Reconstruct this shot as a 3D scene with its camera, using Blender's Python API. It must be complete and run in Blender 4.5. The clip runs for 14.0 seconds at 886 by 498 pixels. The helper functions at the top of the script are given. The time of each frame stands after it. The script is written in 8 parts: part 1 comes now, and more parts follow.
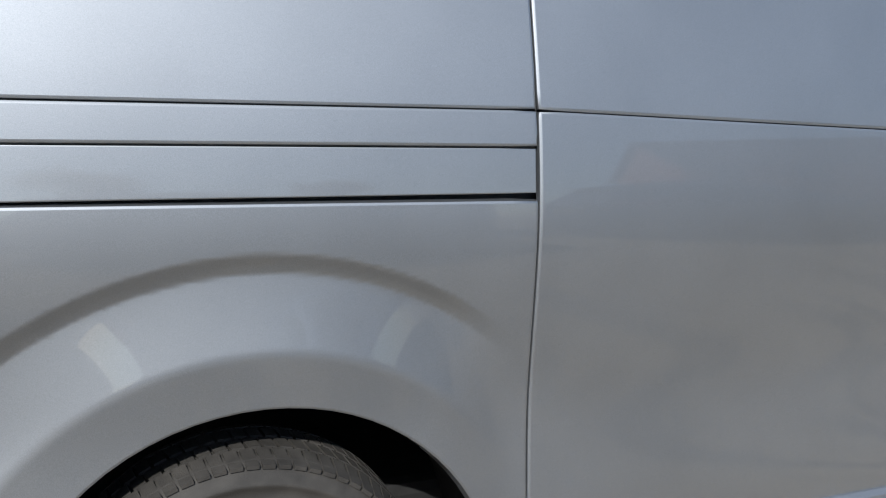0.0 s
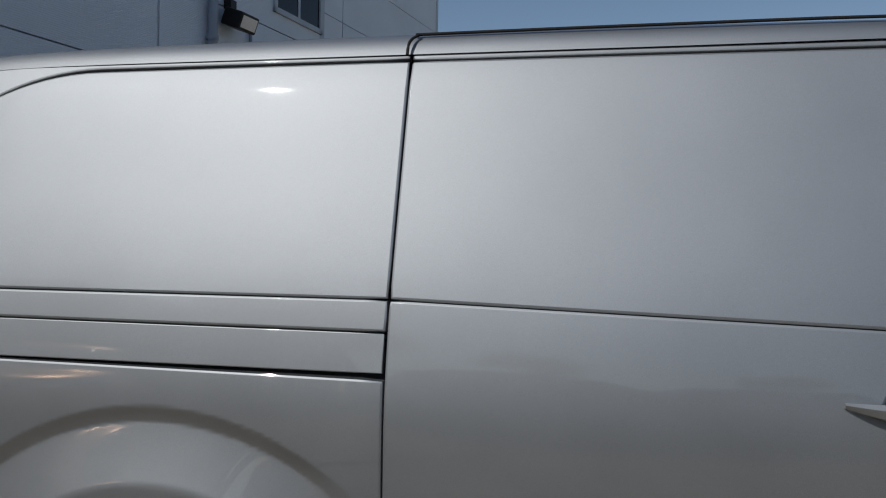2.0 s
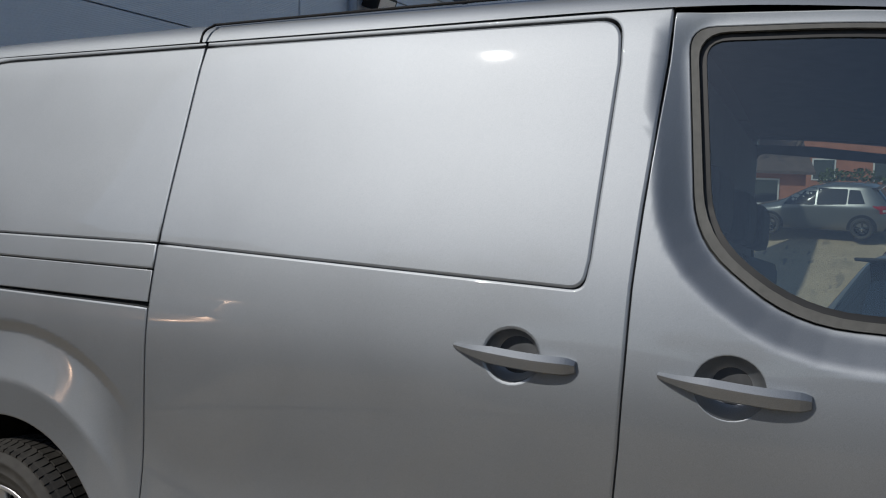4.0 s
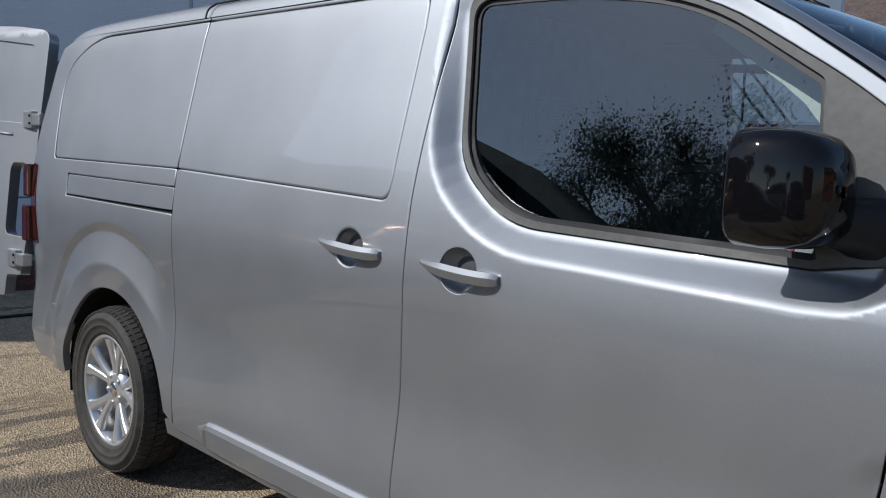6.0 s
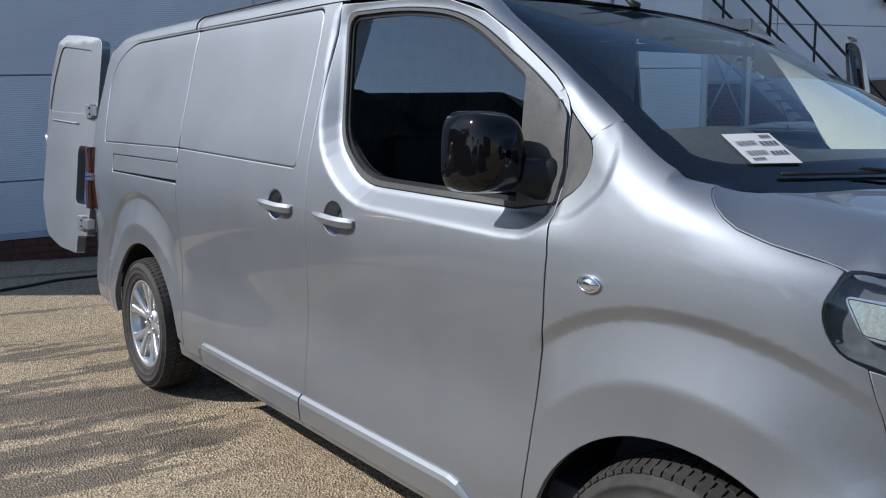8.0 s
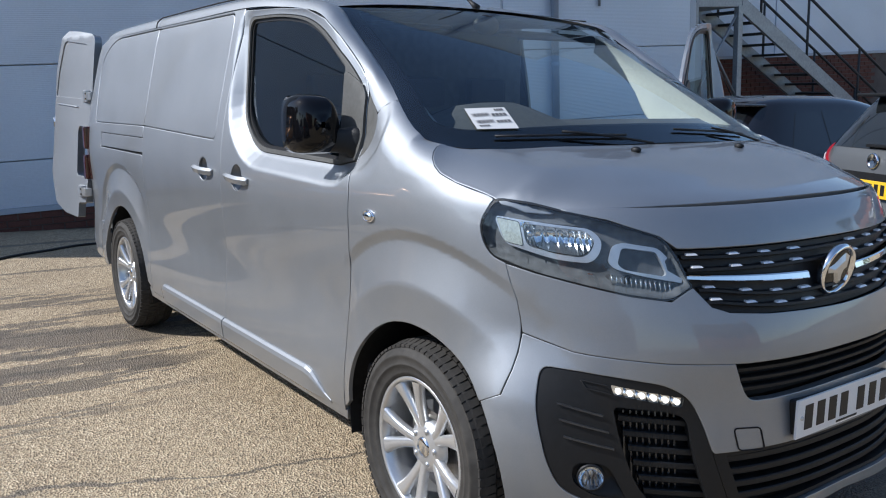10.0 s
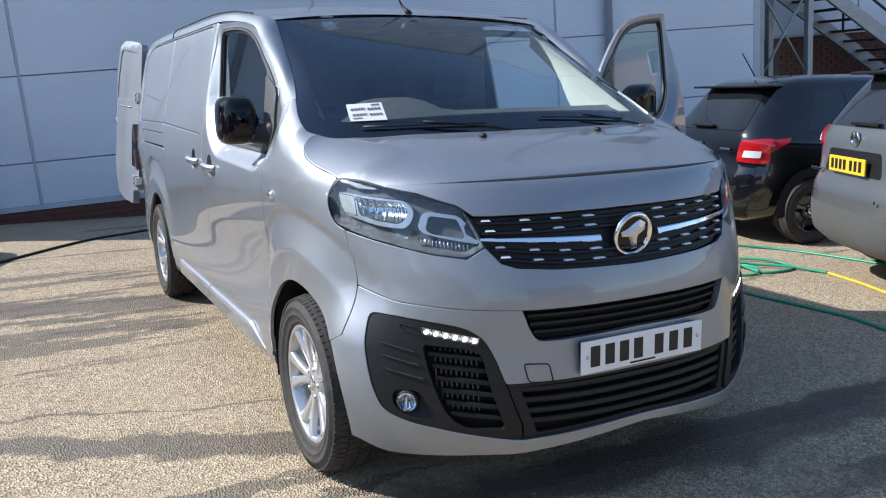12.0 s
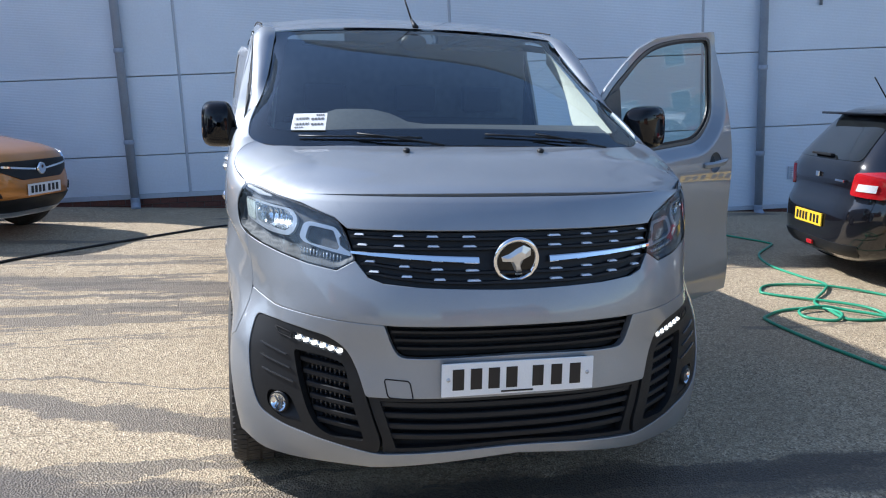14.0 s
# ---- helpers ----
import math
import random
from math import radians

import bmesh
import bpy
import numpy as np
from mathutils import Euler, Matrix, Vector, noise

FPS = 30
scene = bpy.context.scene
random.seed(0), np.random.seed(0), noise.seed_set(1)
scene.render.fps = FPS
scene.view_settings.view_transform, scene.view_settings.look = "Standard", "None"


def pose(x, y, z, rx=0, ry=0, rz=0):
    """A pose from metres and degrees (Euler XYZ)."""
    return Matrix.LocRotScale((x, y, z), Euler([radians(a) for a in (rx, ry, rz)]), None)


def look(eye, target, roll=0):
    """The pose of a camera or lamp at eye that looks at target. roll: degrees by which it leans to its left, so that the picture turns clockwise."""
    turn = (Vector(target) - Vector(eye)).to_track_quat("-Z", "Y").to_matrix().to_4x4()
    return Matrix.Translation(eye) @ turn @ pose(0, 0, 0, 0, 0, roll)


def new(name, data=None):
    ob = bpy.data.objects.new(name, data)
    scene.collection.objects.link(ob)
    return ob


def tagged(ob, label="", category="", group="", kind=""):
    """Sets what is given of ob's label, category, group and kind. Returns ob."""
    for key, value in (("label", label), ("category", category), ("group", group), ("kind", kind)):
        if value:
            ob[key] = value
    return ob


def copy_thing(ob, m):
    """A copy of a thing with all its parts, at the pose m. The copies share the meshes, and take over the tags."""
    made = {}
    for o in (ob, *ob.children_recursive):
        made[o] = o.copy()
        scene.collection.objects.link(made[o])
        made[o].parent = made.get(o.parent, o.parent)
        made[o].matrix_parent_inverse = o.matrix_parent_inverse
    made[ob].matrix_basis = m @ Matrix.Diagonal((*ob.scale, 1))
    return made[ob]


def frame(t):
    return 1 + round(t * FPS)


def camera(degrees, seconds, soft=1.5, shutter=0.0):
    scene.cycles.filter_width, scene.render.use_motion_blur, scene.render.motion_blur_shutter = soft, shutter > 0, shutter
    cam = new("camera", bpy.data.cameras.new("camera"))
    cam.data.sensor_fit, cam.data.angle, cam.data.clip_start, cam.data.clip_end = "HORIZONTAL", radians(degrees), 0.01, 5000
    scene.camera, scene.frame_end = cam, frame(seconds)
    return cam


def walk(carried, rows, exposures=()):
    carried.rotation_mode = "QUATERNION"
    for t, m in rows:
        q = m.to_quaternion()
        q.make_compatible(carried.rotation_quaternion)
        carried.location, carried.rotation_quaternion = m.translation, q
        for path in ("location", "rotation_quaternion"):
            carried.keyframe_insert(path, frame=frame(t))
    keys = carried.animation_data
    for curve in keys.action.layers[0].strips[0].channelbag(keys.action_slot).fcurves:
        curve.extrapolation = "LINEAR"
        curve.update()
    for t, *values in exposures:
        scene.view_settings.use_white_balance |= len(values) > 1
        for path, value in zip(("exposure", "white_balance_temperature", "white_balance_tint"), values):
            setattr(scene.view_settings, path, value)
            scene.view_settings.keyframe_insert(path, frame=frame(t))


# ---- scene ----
cam = camera(56.3, 14.0, soft=1.1)
# The yard falls gently to the van's nearside: LEAN turns the yard's own frame (van upright) into the world (building upright).
LEAN = pose(0, 0, 0, -3.4, 0, 0)
PATH = [
    (0, (-3.438, -2.275, 1.243), (-2.741, -0.424, 0.948), 0.8),
    (0.5, (-3.235, -2.37, 1.307), (-2.815, -0.417, 1.206), 1.3),
    (1, (-2.73, -2.487, 1.234), (-2.837, -0.491, 1.313), 1.2),
    (1.5, (-2.506, -2.556, 1.264), (-2.769, -0.576, 1.355), 1.8),
    (2, (-2.293, -2.543, 1.28), (-2.707, -0.589, 1.398), 1.7),
    (2.5, (-1.97, -2.604, 1.262), (-2.509, -0.681, 1.365), 1.6),
    (3, (-1.704, -2.592, 1.266), (-2.356, -0.703, 1.346), 2.0),
    (3.5, (-1.468, -2.505, 1.282), (-2.24, -0.661, 1.335), 2.6),
    (3.7, (-1.351, -2.481, 1.267), (-2.173, -0.658, 1.322), 3.3),
    (5.8, (-0.133, -2.385, 1.362), (-1.472, -0.913, 1.16), 3.0),
    (6, (-0.029, -2.391, 1.351), (-1.398, -0.949, 1.139), 3.1),
    (6.5, (0.244, -2.366, 1.379), (-1.199, -1.004, 1.128), 2.6),
    (7, (0.508, -2.302, 1.383), (-0.984, -0.999, 1.11), 2.2),
    (7.5, (0.739, -2.337, 1.383), (-0.783, -1.071, 1.099), 1.8),
    (8, (0.984, -2.347, 1.399), (-0.559, -1.109, 1.104), 1.2),
    (8.5, (1.259, -2.286, 1.404), (-0.297, -1.067, 1.099), 0.6),
    (8.7, (1.35, -2.284, 1.415), (-0.21, -1.073, 1.102), 0.3),
    (10.8, (2.451, -2.241, 1.407), (0.803, -1.167, 1.045), -0.1),
    (11, (2.548, -2.205, 1.416), (0.884, -1.156, 1.051), -0.5),
    (11.5, (2.814, -2.029, 1.431), (1.112, -1.048, 1.057), -1.0),
    (12, (2.941, -1.826, 1.435), (1.195, -0.925, 1.06), -1.4),
    (12.5, (2.987, -1.607, 1.443), (1.193, -0.804, 1.072), -1.4),
    (13, (3.19, -1.309, 1.452), (1.348, -0.619, 1.089), -0.9),
    (13.5, (3.274, -1.076, 1.435), (1.391, -0.505, 1.077), -0.1),
    (14, (3.326, -0.856, 1.455), (1.412, -0.395, 1.102), 1.0),
]
EXPOSURES = [(0.0, 0.40, 6250, 8), (0.5, -0.12, 6300, 8), (1.0, -0.40, 6350, 8), (2.0, -0.66, 6480, 8), (3.5, -0.62, 6520, 8), (6.0, 0.0, 6200, 10), (8.5, 0.24, 6080, 10), (11.0, 0.66, 6020, 10), (14.0, 1.0, 5900, 10)]
walk(cam, [(t, LEAN @ look(eye, target, roll)) for t, eye, target, roll in PATH], EXPOSURES)

# ---- light ----
SUN_WAY = (LEAN.to_3x3() @ Vector((-0.58, -1.0, 0.92))).normalized()
sun_data = bpy.data.lights.new("sun", "SUN")
sun_data.energy, sun_data.angle, sun_data.color = 3.9, radians(0.55), (1.0, 0.955, 0.90)
sun = new("sun", sun_data)
sun.matrix_basis = Matrix.Translation(SUN_WAY * 40) @ SUN_WAY.to_track_quat("Z", "Y").to_matrix().to_4x4()
world = bpy.data.worlds.new("sky")
scene.world = world
world.use_nodes = True
wn = world.node_tree.nodes
sky_tex = wn.new("ShaderNodeTexSky")
sky_tex.sky_type, sky_tex.sun_disc = "NISHITA", False
sky_tex.sun_elevation = math.asin(SUN_WAY.z)
sky_tex.sun_rotation = math.atan2(SUN_WAY.x, SUN_WAY.y)
sky_tex.air_density, sky_tex.dust_density, sky_tex.ozone_density = 1.0, 0.6, 1.4
wn["Background"].inputs["Strength"].default_value = 0.115
world.node_tree.links.new(sky_tex.outputs[0], wn["Background"].inputs["Color"])

# ---- materials ----
def mat(name, color, rough=0.5, metal=0.0, coat=0.0, spec=0.5, grain=0.0, grain_scale=40.0, bump=0.0, bump_scale=200.0, stain=0.0, stain_scale=3.0, coat_rough=0.03, trans=0.0, ior=1.45, emit=0.0, alpha=1.0):
    """A surface with variation at two scales (grain and stains) and fine relief."""
    m = bpy.data.materials.new(name)
    m.use_nodes = True
    nt = m.node_tree
    b = nt.nodes["Principled BSDF"]
    b.inputs["Base Color"].default_value = (*color, 1)
    b.inputs["Roughness"].default_value = rough
    b.inputs["Metallic"].default_value = metal
    b.inputs["Coat Weight"].default_value = coat
    b.inputs["Coat Roughness"].default_value = coat_rough
    b.inputs["Specular IOR Level"].default_value = spec
    b.inputs["Transmission Weight"].default_value = trans
    b.inputs["IOR"].default_value = ior
    b.inputs["Alpha"].default_value = alpha
    if emit:
        b.inputs["Emission Color"].default_value = (*color, 1)
        b.inputs["Emission Strength"].default_value = emit
    if not (grain or bump or stain):
        return m
    co = nt.nodes.new("ShaderNodeTexCoord")

    def noise_node(scale, detail=4.0):
        n = nt.nodes.new("ShaderNodeTexNoise")
        n.inputs["Scale"].default_value, n.inputs["Detail"].default_value = scale, detail
        nt.links.new(co.outputs["Object"], n.inputs["Vector"])
        return n

    last = None
    for amount, scale in ((grain, grain_scale), (stain, stain_scale)):
        if not amount:
            continue
        n = noise_node(scale)
        ramp = nt.nodes.new("ShaderNodeMapRange")
        ramp.inputs["From Min"].default_value, ramp.inputs["From Max"].default_value = 0.3, 0.7
        ramp.inputs["To Min"].default_value, ramp.inputs["To Max"].default_value = 1 - amount, 1 + amount
        nt.links.new(n.outputs["Fac"], ramp.inputs["Value"])
        mul = nt.nodes.new("ShaderNodeVectorMath")
        mul.operation = "SCALE"
        if last is None:
            mul.inputs[0].default_value = color
        else:
            nt.links.new(last, mul.inputs[0])
        nt.links.new(ramp.outputs["Result"], mul.inputs["Scale"])
        last = mul.outputs["Vector"]
        if scale == stain_scale:
            rr = nt.nodes.new("ShaderNodeMapRange")
            rr.inputs["To Min"].default_value, rr.inputs["To Max"].default_value = max(0.02, rough * (1 - 0.4 * amount)), min(1, rough * (1 + 0.6 * amount))
            nt.links.new(n.outputs["Fac"], rr.inputs["Value"])
            nt.links.new(rr.outputs["Result"], b.inputs["Roughness"])
    if last is not None:
        nt.links.new(last, b.inputs["Base Color"])
    if bump:
        n = noise_node(bump_scale, 3.0)
        bp = nt.nodes.new("ShaderNodeBump")
        bp.inputs["Strength"].default_value, bp.inputs["Distance"].default_value = bump, 0.002
        nt.links.new(n.outputs["Fac"], bp.inputs["Height"])
        nt.links.new(bp.outputs["Normal"], b.inputs["Normal"])
    return m


PAINT = mat("silver_grey_metallic_paint", (0.300, 0.318, 0.340), rough=0.58, metal=0.93, coat=1.0, coat_rough=0.022, grain=0.10, grain_scale=700, stain=0.045, stain_scale=3.5)
BLACK_PLASTIC = mat("textured_black_plastic", (0.009, 0.0095, 0.0105), rough=0.48, spec=0.4, grain=0.15, grain_scale=60, bump=0.25, bump_scale=900)
GREY_PLASTIC = mat("weathered_grey_plastic", (0.088, 0.088, 0.083), rough=0.55, grain=0.12, grain_scale=60, bump=0.2, bump_scale=800)
GLOSS_BLACK = mat("gloss_black_lacquer", (0.005, 0.005, 0.006), rough=0.035, spec=0.4, stain=0.1, stain_scale=8)
# near-black that puts shade into the colour of openings; also seams and small parts
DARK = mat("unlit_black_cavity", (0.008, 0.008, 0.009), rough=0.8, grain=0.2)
RUBBER = mat("tyre_rubber", (0.040, 0.037, 0.033), rough=0.72, grain=0.25, grain_scale=30, bump=0.35, bump_scale=400, stain=0.25, stain_scale=6)
SEAL = mat("window_rubber_seal", (0.012, 0.012, 0.013), rough=0.45, grain=0.1)
ALLOY = mat("silver_alloy", (0.62, 0.63, 0.64), rough=0.3, metal=0.75, coat=0.6, grain=0.05, grain_scale=300, stain=0.06, stain_scale=8)
BRAKE = mat("cast_iron_disc", (0.30, 0.29, 0.28), rough=0.4, metal=0.9, grain=0.15, grain_scale=80)
CHROME = mat("chrome", (0.82, 0.83, 0.85), rough=0.06, metal=1.0, stain=0.03, stain_scale=10)
SATIN_METAL = mat("satin_hinge_metal", (0.55, 0.56, 0.57), rough=0.35, metal=0.8, grain=0.08)
LAMP_INSIDE = mat("grey_lamp_housing", (0.130, 0.140, 0.150), rough=0.6, spec=0.3, grain=0.1, stain=0.2, stain_scale=25)
REFLECTOR = mat("silvered_reflector", (0.80, 0.83, 0.86), rough=0.14, metal=1.0, stain=0.05, stain_scale=30)
LAMP_SILVER = mat("satin_silver_lamp_bezel", (0.56, 0.59, 0.63), rough=0.28, metal=0.55, grain=0.04, stain=0.05, stain_scale=20)
DASH_SILVER = mat("bright_grille_silver", (0.86, 0.87, 0.88), rough=0.3, metal=0.4, grain=0.04, stain=0.05, stain_scale=20)
RIB_BLACK = mat("polished_black_plastic", (0.03, 0.031, 0.033), rough=0.22, spec=0.9, grain=0.1, stain=0.1, stain_scale=9)
FROSTED = mat("frosted_lamp_block", (0.42, 0.47, 0.45), rough=0.22, coat=0.6, grain=0.2, grain_scale=160, bump=0.5, bump_scale=300)
DRL = mat("lit_daytime_lamp", (1.0, 0.97, 0.88), rough=0.3, emit=0.95)
SMOKED_RED = mat("unlit_dark_red_lens", (0.05, 0.004, 0.006), rough=0.12, coat=1.0, grain=0.15, grain_scale=90)
RED_LENS = mat("red_lamp_lens", (0.42, 0.008, 0.012), rough=0.12, coat=1.0, grain=0.15, grain_scale=90)
WHITE_LENS = mat("pale_lamp_lens", (0.75, 0.75, 0.76), rough=0.15, coat=1.0, grain=0.1, grain_scale=90)
SMOKED_LENS = mat("smoked_lamp_lens", (0.11, 0.112, 0.115), rough=0.18, coat=1.0, grain=0.2, grain_scale=120)
PLATE_WHITE = mat("white_reflective_plate", (0.78, 0.79, 0.79), rough=0.35, grain=0.03, grain_scale=200, stain=0.04)
PLATE_YELLOW = mat("yellow_reflective_plate", (0.80, 0.50, 0.03), rough=0.35, grain=0.03, grain_scale=200, stain=0.04)
FADED_INK = mat("faded_print", (0.10, 0.10, 0.105), rough=0.6, grain=0.1)
INK = mat("black_print", (0.012, 0.012, 0.013), rough=0.45, grain=0.1)
PAPER = mat("white_paper", (0.62, 0.62, 0.61), rough=0.8, grain=0.03, grain_scale=120)
DASH = mat("dark_grey_dashboard", (0.085, 0.088, 0.092), rough=0.6, grain=0.15, grain_scale=50, bump=0.3, bump_scale=700)
CABIN = mat("dark_grey_cabin_trim", (0.07, 0.073, 0.078), rough=0.75, grain=0.2, grain_scale=25)
PALE_TRIM = mat("pale_pillar_trim", (0.70, 0.72, 0.67), rough=0.7, grain=0.05, grain_scale=60)
FABRIC = mat("charcoal_seat_fabric", (0.03, 0.03, 0.034), rough=0.9, grain=0.3, grain_scale=150, bump=0.4, bump_scale=600)
UNDER = mat("black_underbody", (0.012, 0.012, 0.012), rough=0.85, grain=0.3)


def glass(name, tint, rough=0.0, through_amount=0.5):
    """A thin tinted pane: it mirrors by its angle and lets the rest through."""
    m = bpy.data.materials.new(name)
    m.use_nodes = True
    nt = m.node_tree
    nt.nodes.remove(nt.nodes["Principled BSDF"])
    out = nt.nodes["Material Output"]
    clear = nt.nodes.new("ShaderNodeBsdfTransparent")
    clear.inputs["Color"].default_value = (*tint, 1)
    gloss = nt.nodes.new("ShaderNodeBsdfGlossy")
    gloss.inputs["Roughness"].default_value = rough
    gloss.inputs["Color"].default_value = (0.86, 0.94, 1.0, 1)
    fres = nt.nodes.new("ShaderNodeFresnel")
    fres.inputs["IOR"].default_value = through_amount
    mix = nt.nodes.new("ShaderNodeMixShader")
    nt.links.new(fres.outputs[0], mix.inputs[0])
    nt.links.new(clear.outputs[0], mix.inputs[1])
    nt.links.new(gloss.outputs[0], mix.inputs[2])
    nt.links.new(mix.outputs[0], out.inputs["Surface"])
    return m


TINTED = glass("green_tinted_side_glass", (0.50, 0.60, 0.58), 0.0, 2.05)
SCREEN = glass("windscreen_glass", (0.80, 0.90, 0.88), 0.0, 1.75)
CLEAR = glass("clear_window_glass", (0.62, 0.77, 0.72), 0.0, 1.5)
LAMP_GLASS = glass("lamp_cover_plastic", (0.92, 0.95, 0.97), 0.0, 1.55)


def cladding_material():
    m = mat("blue_grey_steel_cladding", (0.61, 0.68, 0.77), rough=0.42, metal=0.0, coat=0.15, stain=0.07, stain_scale=0.7, grain=0.03, grain_scale=40)
    nt = m.node_tree
    b = nt.nodes["Principled BSDF"]
    co = nt.nodes.new("ShaderNodeTexCoord")
    w = nt.nodes.new("ShaderNodeTexWave")
    w.wave_type, w.bands_direction, w.wave_profile = "BANDS", "Z", "SIN"
    w.inputs["Scale"].default_value = 16.0
    w.inputs["Distortion"].default_value = 0.0
    nt.links.new(co.outputs["Object"], w.inputs["Vector"])
    bp = nt.nodes.new("ShaderNodeBump")
    bp.inputs["Strength"].default_value, bp.inputs["Distance"].default_value = 0.35, 0.004
    nt.links.new(w.outputs["Fac"], bp.inputs["Height"])
    nt.links.new(bp.outputs["Normal"], b.inputs["Normal"])
    return m


CLADDING = cladding_material()
TRIM_STEEL = mat("blue_grey_flashing", (0.42, 0.47, 0.54), rough=0.4, grain=0.04, stain=0.06, stain_scale=2)
PIPE_BLUE = mat("blue_grey_downpipe", (0.28, 0.33, 0.41), rough=0.4, grain=0.05, stain=0.1, stain_scale=3)
GALV = mat("galvanised_steel", (0.30, 0.33, 0.36), rough=0.5, metal=0.5, grain=0.12, grain_scale=30, stain=0.1, stain_scale=4)
STEP_DARK = mat("dark_steel_tread", (0.05, 0.053, 0.058), rough=0.6, metal=0.3, grain=0.2)
BRICK = mat("dark_red_brick", (0.12, 0.05, 0.038), rough=0.85, grain=0.25, grain_scale=60, bump=0.6, bump_scale=150, stain=0.25, stain_scale=2)
MORTAR = mat("grey_mortar", (0.12, 0.10, 0.09), rough=0.95, grain=0.2, grain_scale=80, stain=0.2)
ORANGE_BRICK = mat("orange_brick_wall", (0.36, 0.15, 0.09), rough=0.9, grain=0.2, grain_scale=14, stain=0.12, stain_scale=2)
ROOF_TILE = mat("brown_roof_tile", (0.10, 0.075, 0.065), rough=0.85, grain=0.25, grain_scale=8, stain=0.2)
HOSE_GREEN = mat("green_hose_rubber", (0.04, 0.30, 0.17), rough=0.4, grain=0.1, grain_scale=30)
HOSE_YELLOW = mat("yellow_hose_rubber", (0.62, 0.45, 0.05), rough=0.4, grain=0.1)
HOSE_BLACK = mat("black_cable_rubber", (0.012, 0.012, 0.012), rough=0.45, grain=0.1)
ORANGE_PAINT = mat("copper_orange_metallic_paint", (0.50, 0.20, 0.035), rough=0.32, metal=0.45, coat=1.0, stain=0.04, stain_scale=3)
BLACK_PAINT = mat("black_car_paint", (0.006, 0.006, 0.008), rough=0.12, coat=1.0, stain=0.1, stain_scale=3)
GREY_PAINT = mat("grey_metallic_car_paint", (0.20, 0.205, 0.205), rough=0.35, metal=0.6, coat=1.0, stain=0.04, stain_scale=3)
WHITE_PAINT = mat("white_car_paint", (0.75, 0.76, 0.77), rough=0.3, coat=1.0, stain=0.04, stain_scale=3)
LEAF = mat("spring_foliage", (0.06, 0.085, 0.03), rough=0.7, grain=0.3, grain_scale=3)
BARK = mat("grey_brown_bark", (0.09, 0.07, 0.055), rough=0.9, grain=0.3, grain_scale=12, bump=0.6, bump_scale=40)


